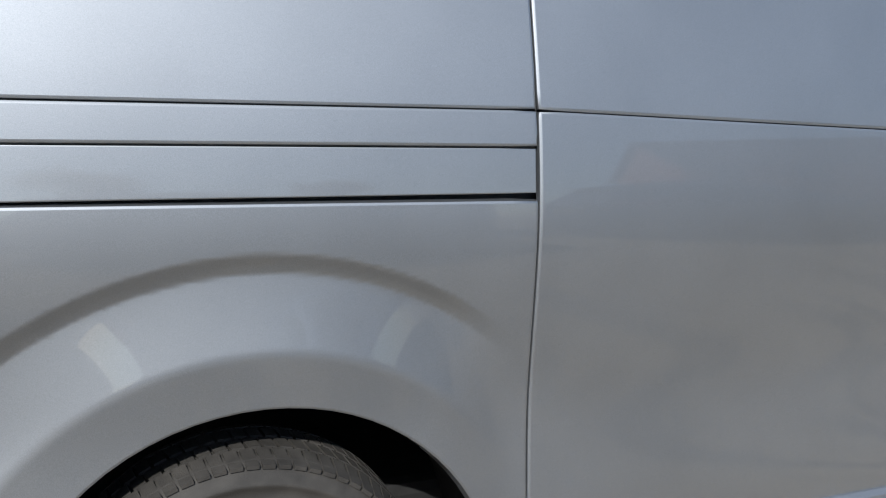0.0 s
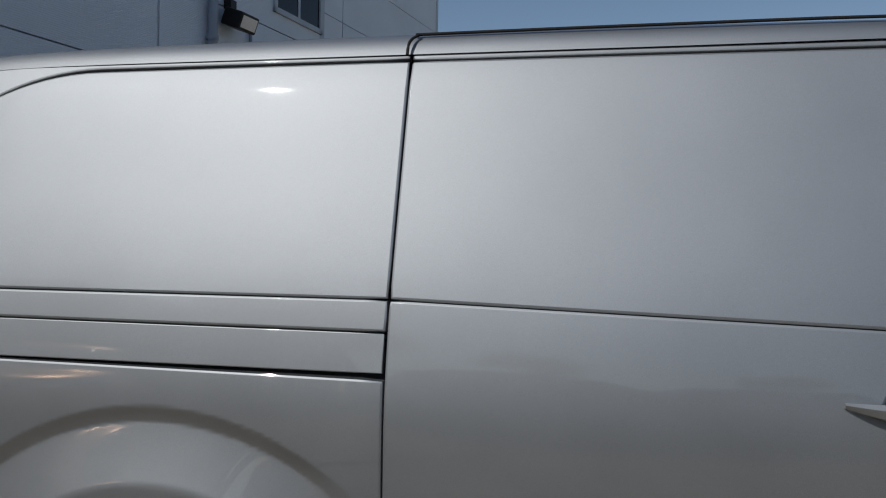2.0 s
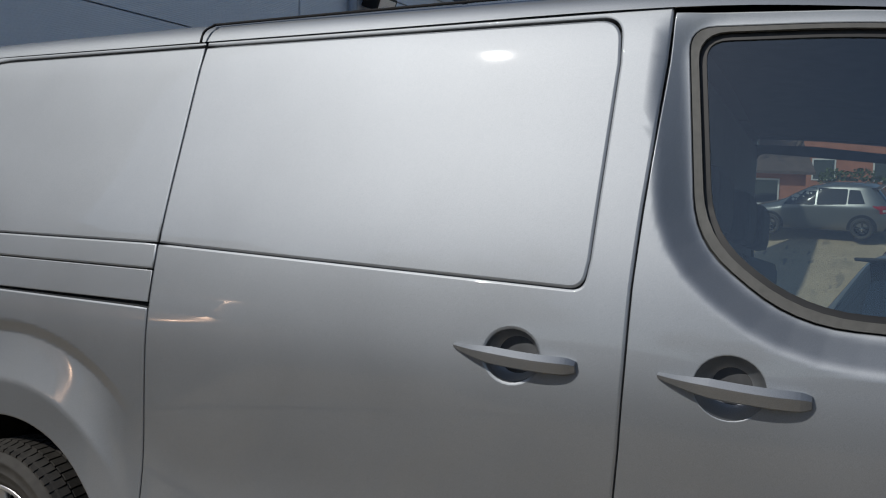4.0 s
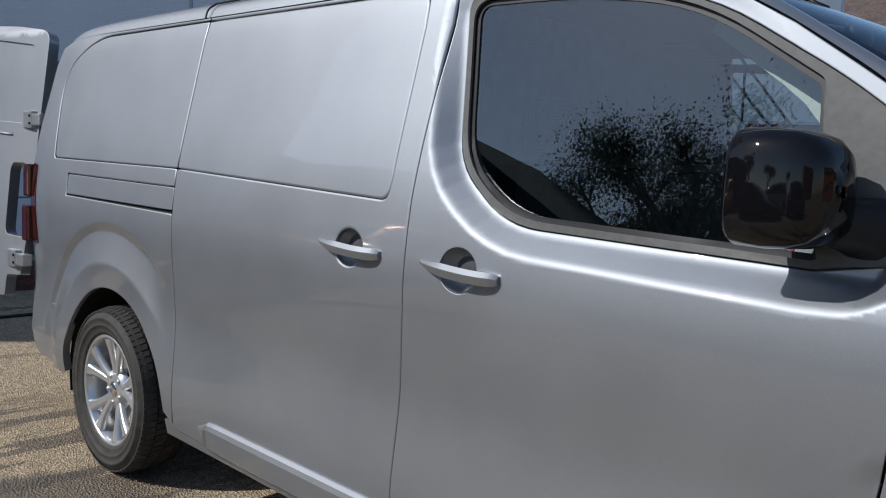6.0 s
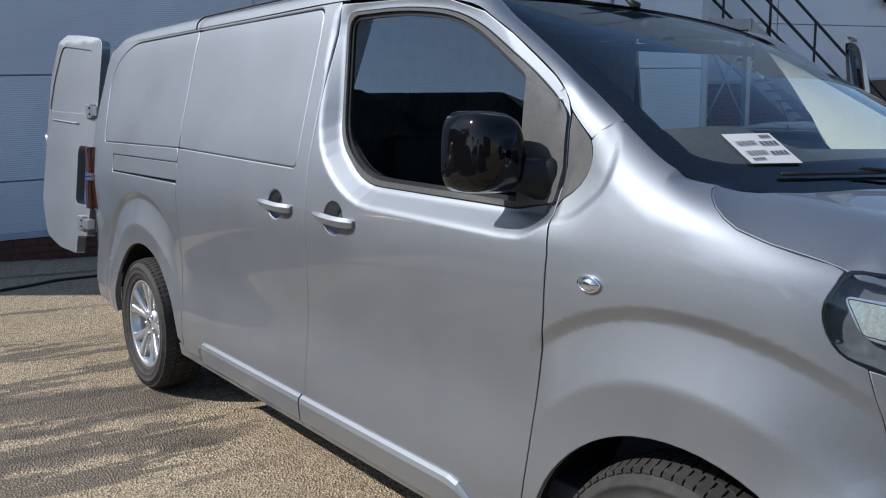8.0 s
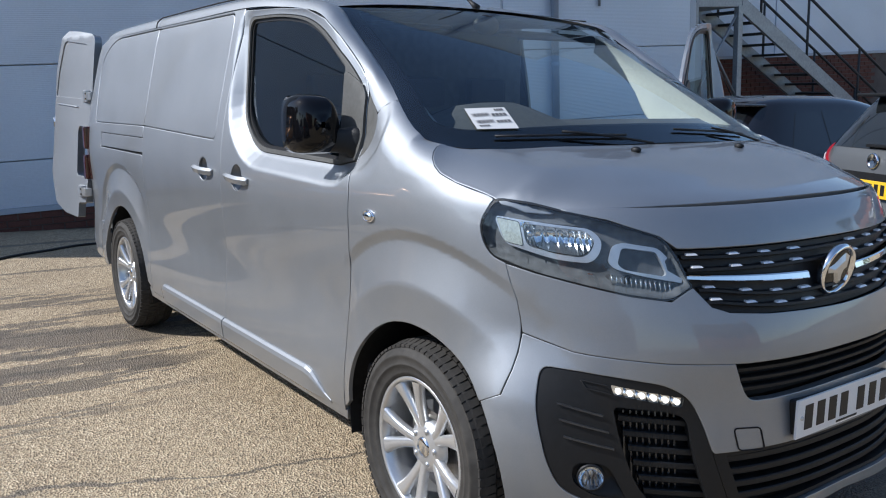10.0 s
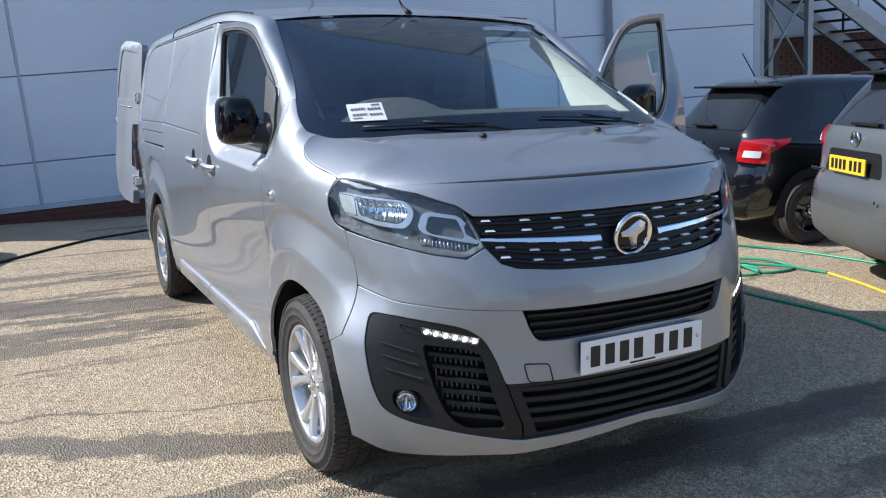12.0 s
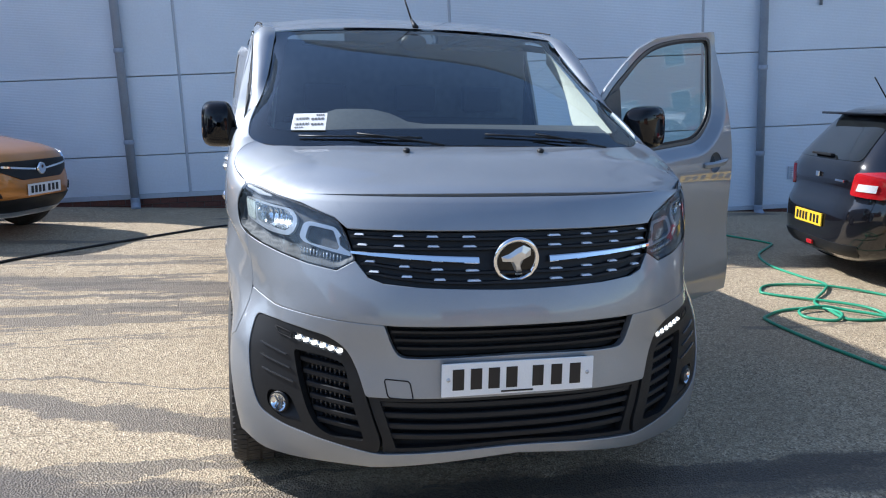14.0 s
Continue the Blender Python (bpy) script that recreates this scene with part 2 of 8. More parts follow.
def yard_material():
    """Worn pale tarmac with bright grit, drifting stains and damp streaks that run across the yard."""
    m = bpy.data.materials.new("worn_yard_tarmac")
    m.use_nodes = True
    nt = m.node_tree
    b = nt.nodes["Principled BSDF"]
    co = nt.nodes.new("ShaderNodeTexCoord")
    N = nt.nodes.new

    def mapped(rot, scale, loc=(0, 0, 0)):
        mp = N("ShaderNodeMapping")
        mp.inputs["Rotation"].default_value[2] = rot
        mp.inputs["Scale"].default_value = scale
        mp.inputs["Location"].default_value = loc
        nt.links.new(co.outputs["Object"], mp.inputs["Vector"])
        return mp.outputs[0]

    def noise_node(vec, scale, detail, rough=0.55):
        n = N("ShaderNodeTexNoise")
        n.inputs["Scale"].default_value, n.inputs["Detail"].default_value, n.inputs["Roughness"].default_value = scale, detail, rough
        nt.links.new(vec, n.inputs["Vector"])
        return n.outputs["Fac"]

    def band(val, lo, hi, a=0.0, c=1.0):
        r = N("ShaderNodeMapRange")
        r.interpolation_type = "SMOOTHSTEP"
        for k, v in (("From Min", lo), ("From Max", hi), ("To Min", a), ("To Max", c)):
            r.inputs[k].default_value = v
        nt.links.new(val, r.inputs["Value"])
        return r.outputs["Result"]

    def mixc(fac, a, c):
        x = N("ShaderNodeMix")
        x.data_type = "RGBA"
        nt.links.new(fac, x.inputs[0])
        for sock, v in ((x.inputs[6], a), (x.inputs[7], c)):
            if isinstance(v, tuple):
                sock.default_value = (*v, 1)
            else:
                nt.links.new(v, sock)
        return x.outputs[2]

    def times(a, c):
        x = N("ShaderNodeMath")
        x.operation = "MULTIPLY"
        nt.links.new(a, x.inputs[0])
        nt.links.new(c, x.inputs[1])
        return x.outputs[0]

    plain = mapped(0, (1, 1, 1))
    grit = N("ShaderNodeTexVoronoi")
    grit.inputs["Scale"].default_value = 115.0
    nt.links.new(plain, grit.inputs["Vector"])
    bw = N("ShaderNodeSeparateColor")
    nt.links.new(grit.outputs["Color"], bw.inputs[0])
    # each stone of the grit has its own tone; a few are pale, a few dark
    stones = mixc(band(noise_node(plain, 60, 5, 0.75), 0.38, 0.62), (0.315, 0.235, 0.145), (0.56, 0.44, 0.285))
    stones = mixc(band(bw.outputs[0], 0.45, 0.95, 0, 0.75), stones, (0.74, 0.62, 0.43))
    stones = mixc(band(bw.outputs[1], 0.60, 0.95, 0, 0.8), stones, (0.14, 0.105, 0.072))
    col = mixc(band(noise_node(plain, 1.1, 5), 0.35, 0.7, 0, 0.45), stones, (0.33, 0.25, 0.155))
    col = mixc(band(noise_node(plain, 0.35, 3), 0.45, 0.75, 0, 0.35), col, (0.56, 0.445, 0.29))
    col = mixc(band(noise_node(plain, 22, 3, 0.6), 0.50, 0.66, 0, 0.35), col, (0.21, 0.16, 0.105))
    across = mapped(radians(-22), (1.5, 0.16, 1))
    region = band(noise_node(mapped(0, (1, 1, 1), (3.1, 7.7, 0)), 0.42, 2), 0.40, 0.56)
    def warped(vec, amount, scale):
        """Coordinates shaken by a finer noise, which frays the edges of what is drawn with them."""
        n = N("ShaderNodeTexNoise")
        n.inputs["Scale"].default_value, n.inputs["Detail"].default_value = scale, 3.0
        nt.links.new(plain, n.inputs["Vector"])
        v = N("ShaderNodeVectorMath")
        v.operation = "MULTIPLY_ADD"
        nt.links.new(n.outputs["Color"], v.inputs[0])
        v.inputs[1].default_value = (amount, amount * 0.3, 0)
        nt.links.new(vec, v.inputs[2])
        return v.outputs[0]

    streak = times(band(noise_node(warped(across, 0.22, 9), 1.6, 6, 0.6), 0.585, 0.598), region)
    # tongues of wash water that ran out beside the rear wheel
    tongues = band(noise_node(warped(mapped(radians(-20), (4.2, 0.55, 1), (1.3, 0.4, 0)), 0.30, 11), 1.3, 6, 0.6), 0.515, 0.528)
    off = N("ShaderNodeVectorMath")
    off.operation = "DISTANCE"
    nt.links.new(co.outputs["Object"], off.inputs[0])
    off.inputs[1].default_value = (-3.3, -2.0, 0.12)
    tongues = times(tongues, band(off.outputs["Value"], 1.4, 1.9, 1, 0))
    mx0 = N("ShaderNodeMath")
    mx0.operation = "MAXIMUM"
    nt.links.new(streak, mx0.inputs[0])
    nt.links.new(tongues, mx0.inputs[1])
    streak = mx0.outputs[0]
    col = mixc(times(streak, band(noise_node(plain, 60, 3), 0.2, 0.8, 0.45, 0.90)), col, (0.080, 0.064, 0.047))
    # long damp bands where wash water ran out from under the van, and a thin crack
    def along(p0, p1, width, soft, wander):
        d = Vector(p1) - Vector(p0)
        ln = d.length
        d = d / ln
        sub = N("ShaderNodeVectorMath")
        sub.operation = "SUBTRACT"
        nt.links.new(co.outputs["Object"], sub.inputs[0])
        sub.inputs[1].default_value = (p0[0], p0[1], 0)
        outs = []
        for v in ((-d.y, d.x, 0), (d.x, d.y, 0)):
            dt = N("ShaderNodeVectorMath")
            dt.operation = "DOT_PRODUCT"
            nt.links.new(sub.outputs[0], dt.inputs[0])
            dt.inputs[1].default_value = v
            outs.append(dt.outputs["Value"])
        wob = N("ShaderNodeMath")
        wob.operation = "MULTIPLY_ADD"
        nt.links.new(noise_node(plain, 2.6, 6, 0.6), wob.inputs[0])
        wob.inputs[1].default_value, wob.inputs[2].default_value = wander, -wander / 2
        add = N("ShaderNodeMath")
        nt.links.new(outs[0], add.inputs[0])
        nt.links.new(wob.outputs[0], add.inputs[1])
        ab = N("ShaderNodeMath")
        ab.operation = "ABSOLUTE"
        nt.links.new(add.outputs[0], ab.inputs[0])
        return times(band(ab.outputs[0], width, width + soft, 1, 0), times(band(outs[1], -0.3, 0.1), band(outs[1], ln, ln + 0.5, 1, 0)))

    wet = None
    for p0, p1, wd, soft, wander in (((-1.5, -3.2), (-0.25, -0.95), 0.10, 0.05, 0.5), ((-0.2, -2.6), (0.3, -1.2), 0.09, 0.05, 0.5), ((-1.25, -2.3), (-0.70, -0.6), 0.006, 0.012, 0.35), ((-3.9, -3.4), (-3.1, -1.0), 0.13, 0.12, 0.6), ((-2.65, -3.2), (-2.45, -1.0), 0.04, 0.08, 0.5), ((-3.2, -3.4), (-2.9, -1.2), 0.03, 0.06, 0.5), ((0.5, -1.4), (0.7, 2.4), 0.12, 0.1, 0.5)):
        one = along(p0, p1, wd, soft, wander)
        if wet is None:
            wet = one
        else:
            mx = N("ShaderNodeMath")
            mx.operation = "MAXIMUM"
            nt.links.new(wet, mx.inputs[0])
            nt.links.new(one, mx.inputs[1])
            wet = mx.outputs[0]
    both_wet = N("ShaderNodeMath")
    both_wet.operation = "MAXIMUM"
    nt.links.new(streak, both_wet.inputs[0])
    nt.links.new(wet, both_wet.inputs[1])
    col = mixc(times(wet, band(noise_node(plain, 60, 3), 0.2, 0.8, 0.55, 0.95)), col, (0.085, 0.068, 0.052))
    streak = both_wet.outputs[0]
    nt.links.new(col, b.inputs["Base Color"])
    rg = N("ShaderNodeMapRange")
    rg.inputs["To Min"].default_value, rg.inputs["To Max"].default_value = 0.9, 0.55
    nt.links.new(streak, rg.inputs["Value"])
    nt.links.new(rg.outputs["Result"], b.inputs["Roughness"])
    bp = N("ShaderNodeBump")
    bp.inputs["Strength"].default_value, bp.inputs["Distance"].default_value = 1.0, 0.008
    nt.links.new(grit.outputs["Distance"], bp.inputs["Height"])
    nt.links.new(bp.outputs["Normal"], b.inputs["Normal"])
    return m


YARD = yard_material()

# ---- mesh tools ----
def link_mesh(name, verts, faces, material, parent=None, label="", smooth=True, normals=None):
    me = bpy.data.meshes.new(name)
    me.from_pydata([tuple(v) for v in verts], [], faces)
    me.polygons.foreach_set("use_smooth", [smooth] * len(me.polygons))
    me.update()
    if normals is not None:
        me.normals_split_custom_set([tuple(n) for n in normals])
    me.materials.append(material)
    ob = new(name, me)
    ob.parent = parent
    if label:
        ob["label"] = label
    return ob


def part(name, bm, material, parent=None, label="", smooth=False):
    me = bpy.data.meshes.new(name)
    bm.normal_update()
    for f in bm.faces:
        f.smooth = smooth
    bm.to_mesh(me)
    bm.free()
    me.materials.append(material)
    ob = new(name, me)
    ob.parent = parent
    if label:
        ob["label"] = label
    return ob


def thing(name, label, category, m=None, group="", kind=""):
    """An Empty at the base of a thing, in the yard's own frame."""
    ob = new(name)
    ob.empty_display_size = 0.2
    ob.matrix_basis = LEAN @ (m if m is not None else Matrix.Identity(4))
    return tagged(ob, label, category, group, kind)


def smooth_step(a, b, v):
    t = max(0.0, min(1.0, (v - a) / (b - a)))
    return t * t * (3 - 2 * t)


def table(tab, v):
    """Smooth interpolation through the rows of a table."""
    n = len(tab)
    if v <= tab[0][0]:
        return tab[0][1]
    if v >= tab[-1][0]:
        return tab[-1][1]
    i = 0
    while tab[i + 1][0] < v:
        i += 1
    h = tab[i + 1][0] - tab[i][0]
    t = (v - tab[i][0]) / h

    def slope(k):
        a, b = max(k - 1, 0), min(k + 1, n - 1)
        return (tab[b][1] - tab[a][1]) / (tab[b][0] - tab[a][0])

    p, q = slope(i) * h, slope(i + 1) * h
    return (2 * t**3 - 3 * t * t + 1) * tab[i][1] + (t**3 - 2 * t * t + t) * p + (3 * t * t - 2 * t**3) * tab[i + 1][1] + (t**3 - t * t) * q


def rounded(points, radius, n=5):
    """A closed outline with its corners rounded; radius may differ corner by corner."""
    out, count = [], len(points)
    for i, p in enumerate(points):
        p = Vector((p[0], p[1]))
        a, b = Vector(points[i - 1][:2]) - p, Vector(points[(i + 1) % count][:2]) - p
        r = radius[i] if isinstance(radius, (list, tuple)) else radius
        r = min(r, a.length * 0.48, b.length * 0.48)
        if r < 1e-4:
            out.append((p.x, p.y))
            continue
        p0, p2 = p + a.normalized() * r, p + b.normalized() * r
        for k in range(n + 1):
            t = k / n
            q = p0 * (1 - t) ** 2 + p * 2 * t * (1 - t) + p2 * t * t
            out.append((q.x, q.y))
    return out


def arc(cx, cy, r, a0, a1, n=24):
    return [(cx + r * math.cos(radians(a0 + (a1 - a0) * k / n)), cy + r * math.sin(radians(a0 + (a1 - a0) * k / n))) for k in range(n + 1)]


def shrink(points, d):
    """The outline moved inwards by d."""
    n = len(points)
    area = sum(points[i][0] * points[(i + 1) % n][1] - points[(i + 1) % n][0] * points[i][1] for i in range(n))
    sign = 1 if area > 0 else -1
    out = []
    for i in range(n):
        a, p, b = (Vector(points[(i + k) % n][:2]) for k in (-1, 0, 1))
        e, f = (p - a), (b - p)
        e, f = (e.normalized() if e.length > 1e-9 else f.normalized()), (f.normalized() if f.length > 1e-9 else e.normalized())
        ne, nf = Vector((-e.y, e.x)) * sign, Vector((-f.y, f.x)) * sign
        m = ne + nf
        m = m / max(0.35, m.dot(ne)) if m.length > 1e-6 else ne
        q = p + m * d
        out.append((q.x, q.y))
    return out


ROUND_EDGED = (PAINT,)


def patch(name, outline, surf, material, parent=None, holes=(), step=0.06, depth=0.012, lean=0.0, offset=0.0, mirror=False, label="", fine=None, fine_step=0.009, lip=0.0022):
    """A sheet on the surface surf(u, v), bounded by an outline, with holes, exact shading and a turned-in edge."""
    bm = bmesh.new()
    for loop in (outline, *holes):
        clean = [p for i, p in enumerate(loop) if math.hypot(p[0] - loop[i - 1][0], p[1] - loop[i - 1][1]) > 1e-5]
        vs = [bm.verts.new((p[0], p[1], 0)) for p in clean]
        for i, v in enumerate(vs):
            bm.edges.new((vs[i - 1], v))
    bmesh.ops.triangle_fill(bm, use_beauty=True, use_dissolve=False, edges=bm.edges[:])
    us, ws = [p[0] for p in outline], [p[1] for p in outline]
    for axis, lo, hi in ((0, min(us), max(us)), (1, min(ws), max(ws))):
        count = max(1, int(math.ceil((hi - lo) / step)))
        no = (1, 0, 0) if axis == 0 else (0, 1, 0)
        for k in range(1, count):
            c = lo + (hi - lo) * k / count
            bmesh.ops.bisect_plane(bm, geom=bm.verts[:] + bm.edges[:] + bm.faces[:], dist=1e-6, plane_co=(c if axis == 0 else 0, c if axis else 0, 0), plane_no=no)
    if fine:
        # closer cuts where the surface bends sharply
        for axis in (0, 1):
            near = [f for f in bm.faces if fine(*f.calc_center_median()[:2])]
            ends = [v.co[axis] for f in near for v in f.verts]
            count = int((max(ends) - min(ends)) / fine_step)
            no = (1, 0, 0) if axis == 0 else (0, 1, 0)
            for k in range(1, count):
                c = min(ends) + (max(ends) - min(ends)) * k / count
                some = [f for f in bm.faces if min(v.co[axis] for v in f.verts) < c < max(v.co[axis] for v in f.verts) and fine(*f.calc_center_median()[:2])]
                geom = list({v for f in some for v in f.verts}) + list({ed for f in some for ed in f.edges}) + some
                bmesh.ops.bisect_plane(bm, geom=geom, dist=1e-6, plane_co=(c if axis == 0 else 0, c if axis else 0, 0), plane_no=no)
    bm.normal_update()
    bm.verts.index_update()
    verts, vnorm = [], []
    e = 2e-3
    for v in bm.verts:
        u, w = v.co.x, v.co.y
        p = Vector(surf(u, w))
        du, dw = Vector(surf(u + e, w)) - Vector(surf(u - e, w)), Vector(surf(u, w + e)) - Vector(surf(u, w - e))
        n = du.cross(dw)
        n = n.normalized() if n.length > 1e-12 else Vector((0, 0, 1))
        verts.append(p + n * offset)
        vnorm.append(n)
    faces, loops = [], []
    for f in bm.faces:
        idx = [v.index for v in f.verts]
        if f.normal.z < 0:
            idx.reverse()
        faces.append(idx)
        loops += [vnorm[i] for i in idx]
    if depth:
        centre, rim = {}, []
        for f, idx in zip(bm.faces, faces):
            k = len(idx)
            for j in range(k):
                centre[(idx[j], idx[(j + 1) % k])] = f
        for ed in bm.edges:
            if len(ed.link_faces) != 1:
                continue
            a, b = ed.verts[0].index, ed.verts[1].index
            if (a, b) not in centre:
                a, b = b, a
            if (verts[a] - verts[b]).length < 1e-6:
                continue
            mid_n = (vnorm[a] + vnorm[b]).normalized()
            rim.append((a, b, mid_n, (verts[b] - verts[a]).cross(mid_n).normalized()))
        out_at = {}
        for a, b, mid_n, away in rim:
            for i in (a, b):
                out_at[i] = out_at.get(i, Vector()) + away
        r = lip if material in ROUND_EDGED and depth > 0.003 else 0.0
        rows = {}

        def rim_row(i):
            """The corners of the turned-in edge at one point: rounded lip, then the wall."""
            if i not in rows:
                o, n, p = out_at[i].normalized(), vnorm[i], verts[i]
                made = [(i, n)]
                # a soft bevel that catches the light, then a tight turn into the wall
                steps = [(p + (o * w - n * d) * r, o * math.sin(q) + n * math.cos(q)) for w, d, q in ((0.10, 0.01, 0.25), (0.84, 0.28, 0.42), (0.97, 0.50, 1.0), (1.0, 0.8, math.pi / 2))] if r else []
                for q, qn in steps + [(p + o * (r + lean) - n * (r + depth), o)]:
                    verts.append(q)
                    made.append((len(verts) - 1, qn))
                rows[i] = made
            return rows[i]

        for a, b, mid_n, away in rim:
            ra, rb = rim_row(a), rim_row(b)
            for k in range(len(ra) - 1):
                quad = (rb[k], ra[k], ra[k + 1], rb[k + 1])
                faces.append([q[0] for q in quad])
                if k == len(ra) - 2:
                    loops += [away] * 4
                else:
                    loops += [q[1] for q in quad]
    bm.free()
    if mirror:
        verts = [(v[0], -v[1], v[2]) for v in verts]
        k = 0
        flipped = []
        for i, f in enumerate(faces):
            part_n = loops[k : k + len(f)]
            flipped += [(n[0], -n[1], n[2]) for n in reversed(part_n)]
            k += len(f)
            faces[i] = list(reversed(f))
        loops = flipped
    return link_mesh(name, verts, faces, material, parent, label, True, loops)


def tube(name, points, radius, material, parent=None, label="", sides=8, closed=False, taper=None):
    """A round bar along a line of points."""
    pts = [Vector(p) for p in points]
    n = len(pts)
    verts, faces = [], []
    up = Vector((0.13, 0.21, 0.97))
    for i, p in enumerate(pts):
        t = (pts[(i + 1) % n] - pts[i - 1]) if closed else (pts[min(i + 1, n - 1)] - pts[max(i - 1, 0)])
        t = t.normalized() if t.length > 1e-9 else Vector((1, 0, 0))
        s = t.cross(up)
        s = s.normalized() if s.length > 1e-3 else t.orthogonal().normalized()
        q = s.cross(t)
        r = radius * (taper(i / max(1, n - 1)) if taper else 1)
        verts += [p + (s * math.cos(2 * math.pi * k / sides) + q * math.sin(2 * math.pi * k / sides)) * r for k in range(sides)]
    for i in range(n if closed else n - 1):
        for k in range(sides):
            a, b = i * sides + k, i * sides + (k + 1) % sides
            c, d = ((i + 1) % n) * sides + (k + 1) % sides, ((i + 1) % n) * sides + k
            faces.append([a, d, c, b])
    if not closed:
        faces += [list(range(sides)), list(reversed(range((n - 1) * sides, n * sides)))]
    return link_mesh(name, verts, faces, material, parent, label)


def curve_points(ctrl, n=8):
    """A smooth line through control points."""
    pts = [Vector(c) for c in ctrl]
    out = []
    for i in range(len(pts) - 1):
        p0, p1, p2, p3 = pts[max(i - 1, 0)], pts[i], pts[i + 1], pts[min(i + 2, len(pts) - 1)]
        for k in range(n):
            t = k / n
            out.append(0.5 * ((2 * p1) + (p2 - p0) * t + (2 * p0 - 5 * p1 + 4 * p2 - p3) * t * t + (3 * p1 - p0 - 3 * p2 + p3) * t**3))
    out.append(pts[-1])
    return out


def box_bm(bm, lo, hi, bevel=0.0, m=None):
    """Adds a bevelled block between two corners."""
    verts = [bm.verts.new((x, y, z)) for x in (lo[0], hi[0]) for y in (lo[1], hi[1]) for z in (lo[2], hi[2])]
    fs = [bm.faces.new([verts[i] for i in q]) for q in ((0, 1, 3, 2), (4, 6, 7, 5), (0, 4, 5, 1), (2, 3, 7, 6), (0, 2, 6, 4), (1, 5, 7, 3))]
    made = verts
    if bevel:
        res = bmesh.ops.bevel(bm, geom=list({ed for f in fs for ed in f.edges}), offset=bevel, segments=2, affect="EDGES", profile=0.6)
        made = list({v for f in res["faces"] for v in f.verts} | {v for v in verts if v.is_valid})
    if m is not None:
        bmesh.ops.transform(bm, matrix=m, verts=made)
    return made


def block(name, lo, hi, material, parent=None, bevel=0.004, label="", m=None):
    bm = bmesh.new()
    box_bm(bm, lo, hi, bevel, m)
    return part(name, bm, material, parent, label)


def lathe(name, profile, material, parent=None, label="", sides=48, m=None, arc_deg=360.0):
    """A turned body: rows of (radius, height along y)."""
    verts, faces = [], []
    for r, h in profile:
        for k in range(sides):
            a = 2 * math.pi * k / sides
            p = Vector((r * math.cos(a), h, r * math.sin(a)))
            verts.append(m @ p if m is not None else p)
    for i in range(len(profile) - 1):
        for k in range(sides):
            a, b = i * sides + k, i * sides + (k + 1) % sides
            faces.append([a, b, b + sides, a + sides])
    return link_mesh(name, verts, faces, material, parent, label)


def ruled(name, lower, upper, material, parent=None, label="", across=8, bulge=0.0, mirror=False, thick=0.0):
    """A sheet between two lines of points, swelling outwards by bulge(along, across) or a constant."""
    n = len(lower)
    rows = []
    for i in range(n):
        a, b = Vector(lower[i]), Vector(upper[i])
        j0, j1 = max(i - 1, 0), min(i + 1, n - 1)
        tang = Vector(lower[j1]) + Vector(upper[j1]) - Vector(lower[j0]) - Vector(upper[j0])
        nn = tang.cross(b - a).normalized()
        row = []
        for k in range(across + 1):
            w = k / across
            amt = bulge(i / (n - 1), w) if callable(bulge) else bulge * 4 * w * (1 - w)
            row.append(a.lerp(b, w) + nn * amt)
        rows.append(row)
    verts = [p for r in rows for p in r]
    k1 = across + 1
    faces = [[i * k1 + k, (i + 1) * k1 + k, (i + 1) * k1 + k + 1, i * k1 + k + 1] for i in range(n - 1) for k in range(across)]
    if mirror:
        verts = [(v[0], -v[1], v[2]) for v in verts]
        faces = [list(reversed(f)) for f in faces]
    return link_mesh(name, verts, faces, material, parent, label)


def resample(pts, n):
    """n points evenly along a line of points."""
    pts = [Vector(p) for p in pts]
    d = [0.0]
    for a, b in zip(pts, pts[1:]):
        d.append(d[-1] + (b - a).length)
    out, j = [], 0
    for k in range(n):
        t = d[-1] * k / (n - 1)
        while j < len(pts) - 2 and d[j + 1] < t:
            j += 1
        f = (t - d[j]) / max(1e-9, d[j + 1] - d[j])
        out.append(pts[j].lerp(pts[j + 1], min(1, f)))
    return out

# ---- the van ----
# Its own frame: x ahead from the front axle, offside (the walked side) at -y, z up from the ground.
NOSE_FROM, NOSE_POWER = -0.10, 2.5
HALF = [(0.16, 0.86), (0.25, 0.895), (0.36, 0.918), (0.47, 0.924), (0.60, 0.9165), (0.73, 0.9125), (0.89, 0.926), (1.05, 0.937), (1.15, 0.932), (1.27, 0.918), (1.40, 0.893), (1.55, 0.860), (1.68, 0.832), (1.80, 0.803), (1.86, 0.775)]
NOSE = [(0.16, 0.815), (0.24, 0.866), (0.34, 0.876), (0.5, 0.862), (0.62, 0.848), (0.76, 0.845), (0.84, 0.825), (0.94, 0.785), (1.02, 0.755), (1.10, 0.715), (1.145, 0.67), (1.19, 0.54), (1.235, 0.39), (1.26, 0.27), (1.28, 0.15), (1.30, 0.0)]
SLOPE = [(0.0, 1.30), (0.15, 1.28), (0.27, 1.26), (0.39, 1.235), (0.54, 1.19), (0.67, 1.145), (0.715, 1.10), (0.755, 1.02)]
WINDOW = rounded([(-1.255, 1.232), (-1.425, 1.36), (-1.470, 1.752), (-1.15, 1.745), (-0.86, 1.700), (-0.592, 1.530), (-0.562, 1.215)], [0.10, 0.09, 0.05, 0.3, 0.18, 0.015, 0.01], 6)
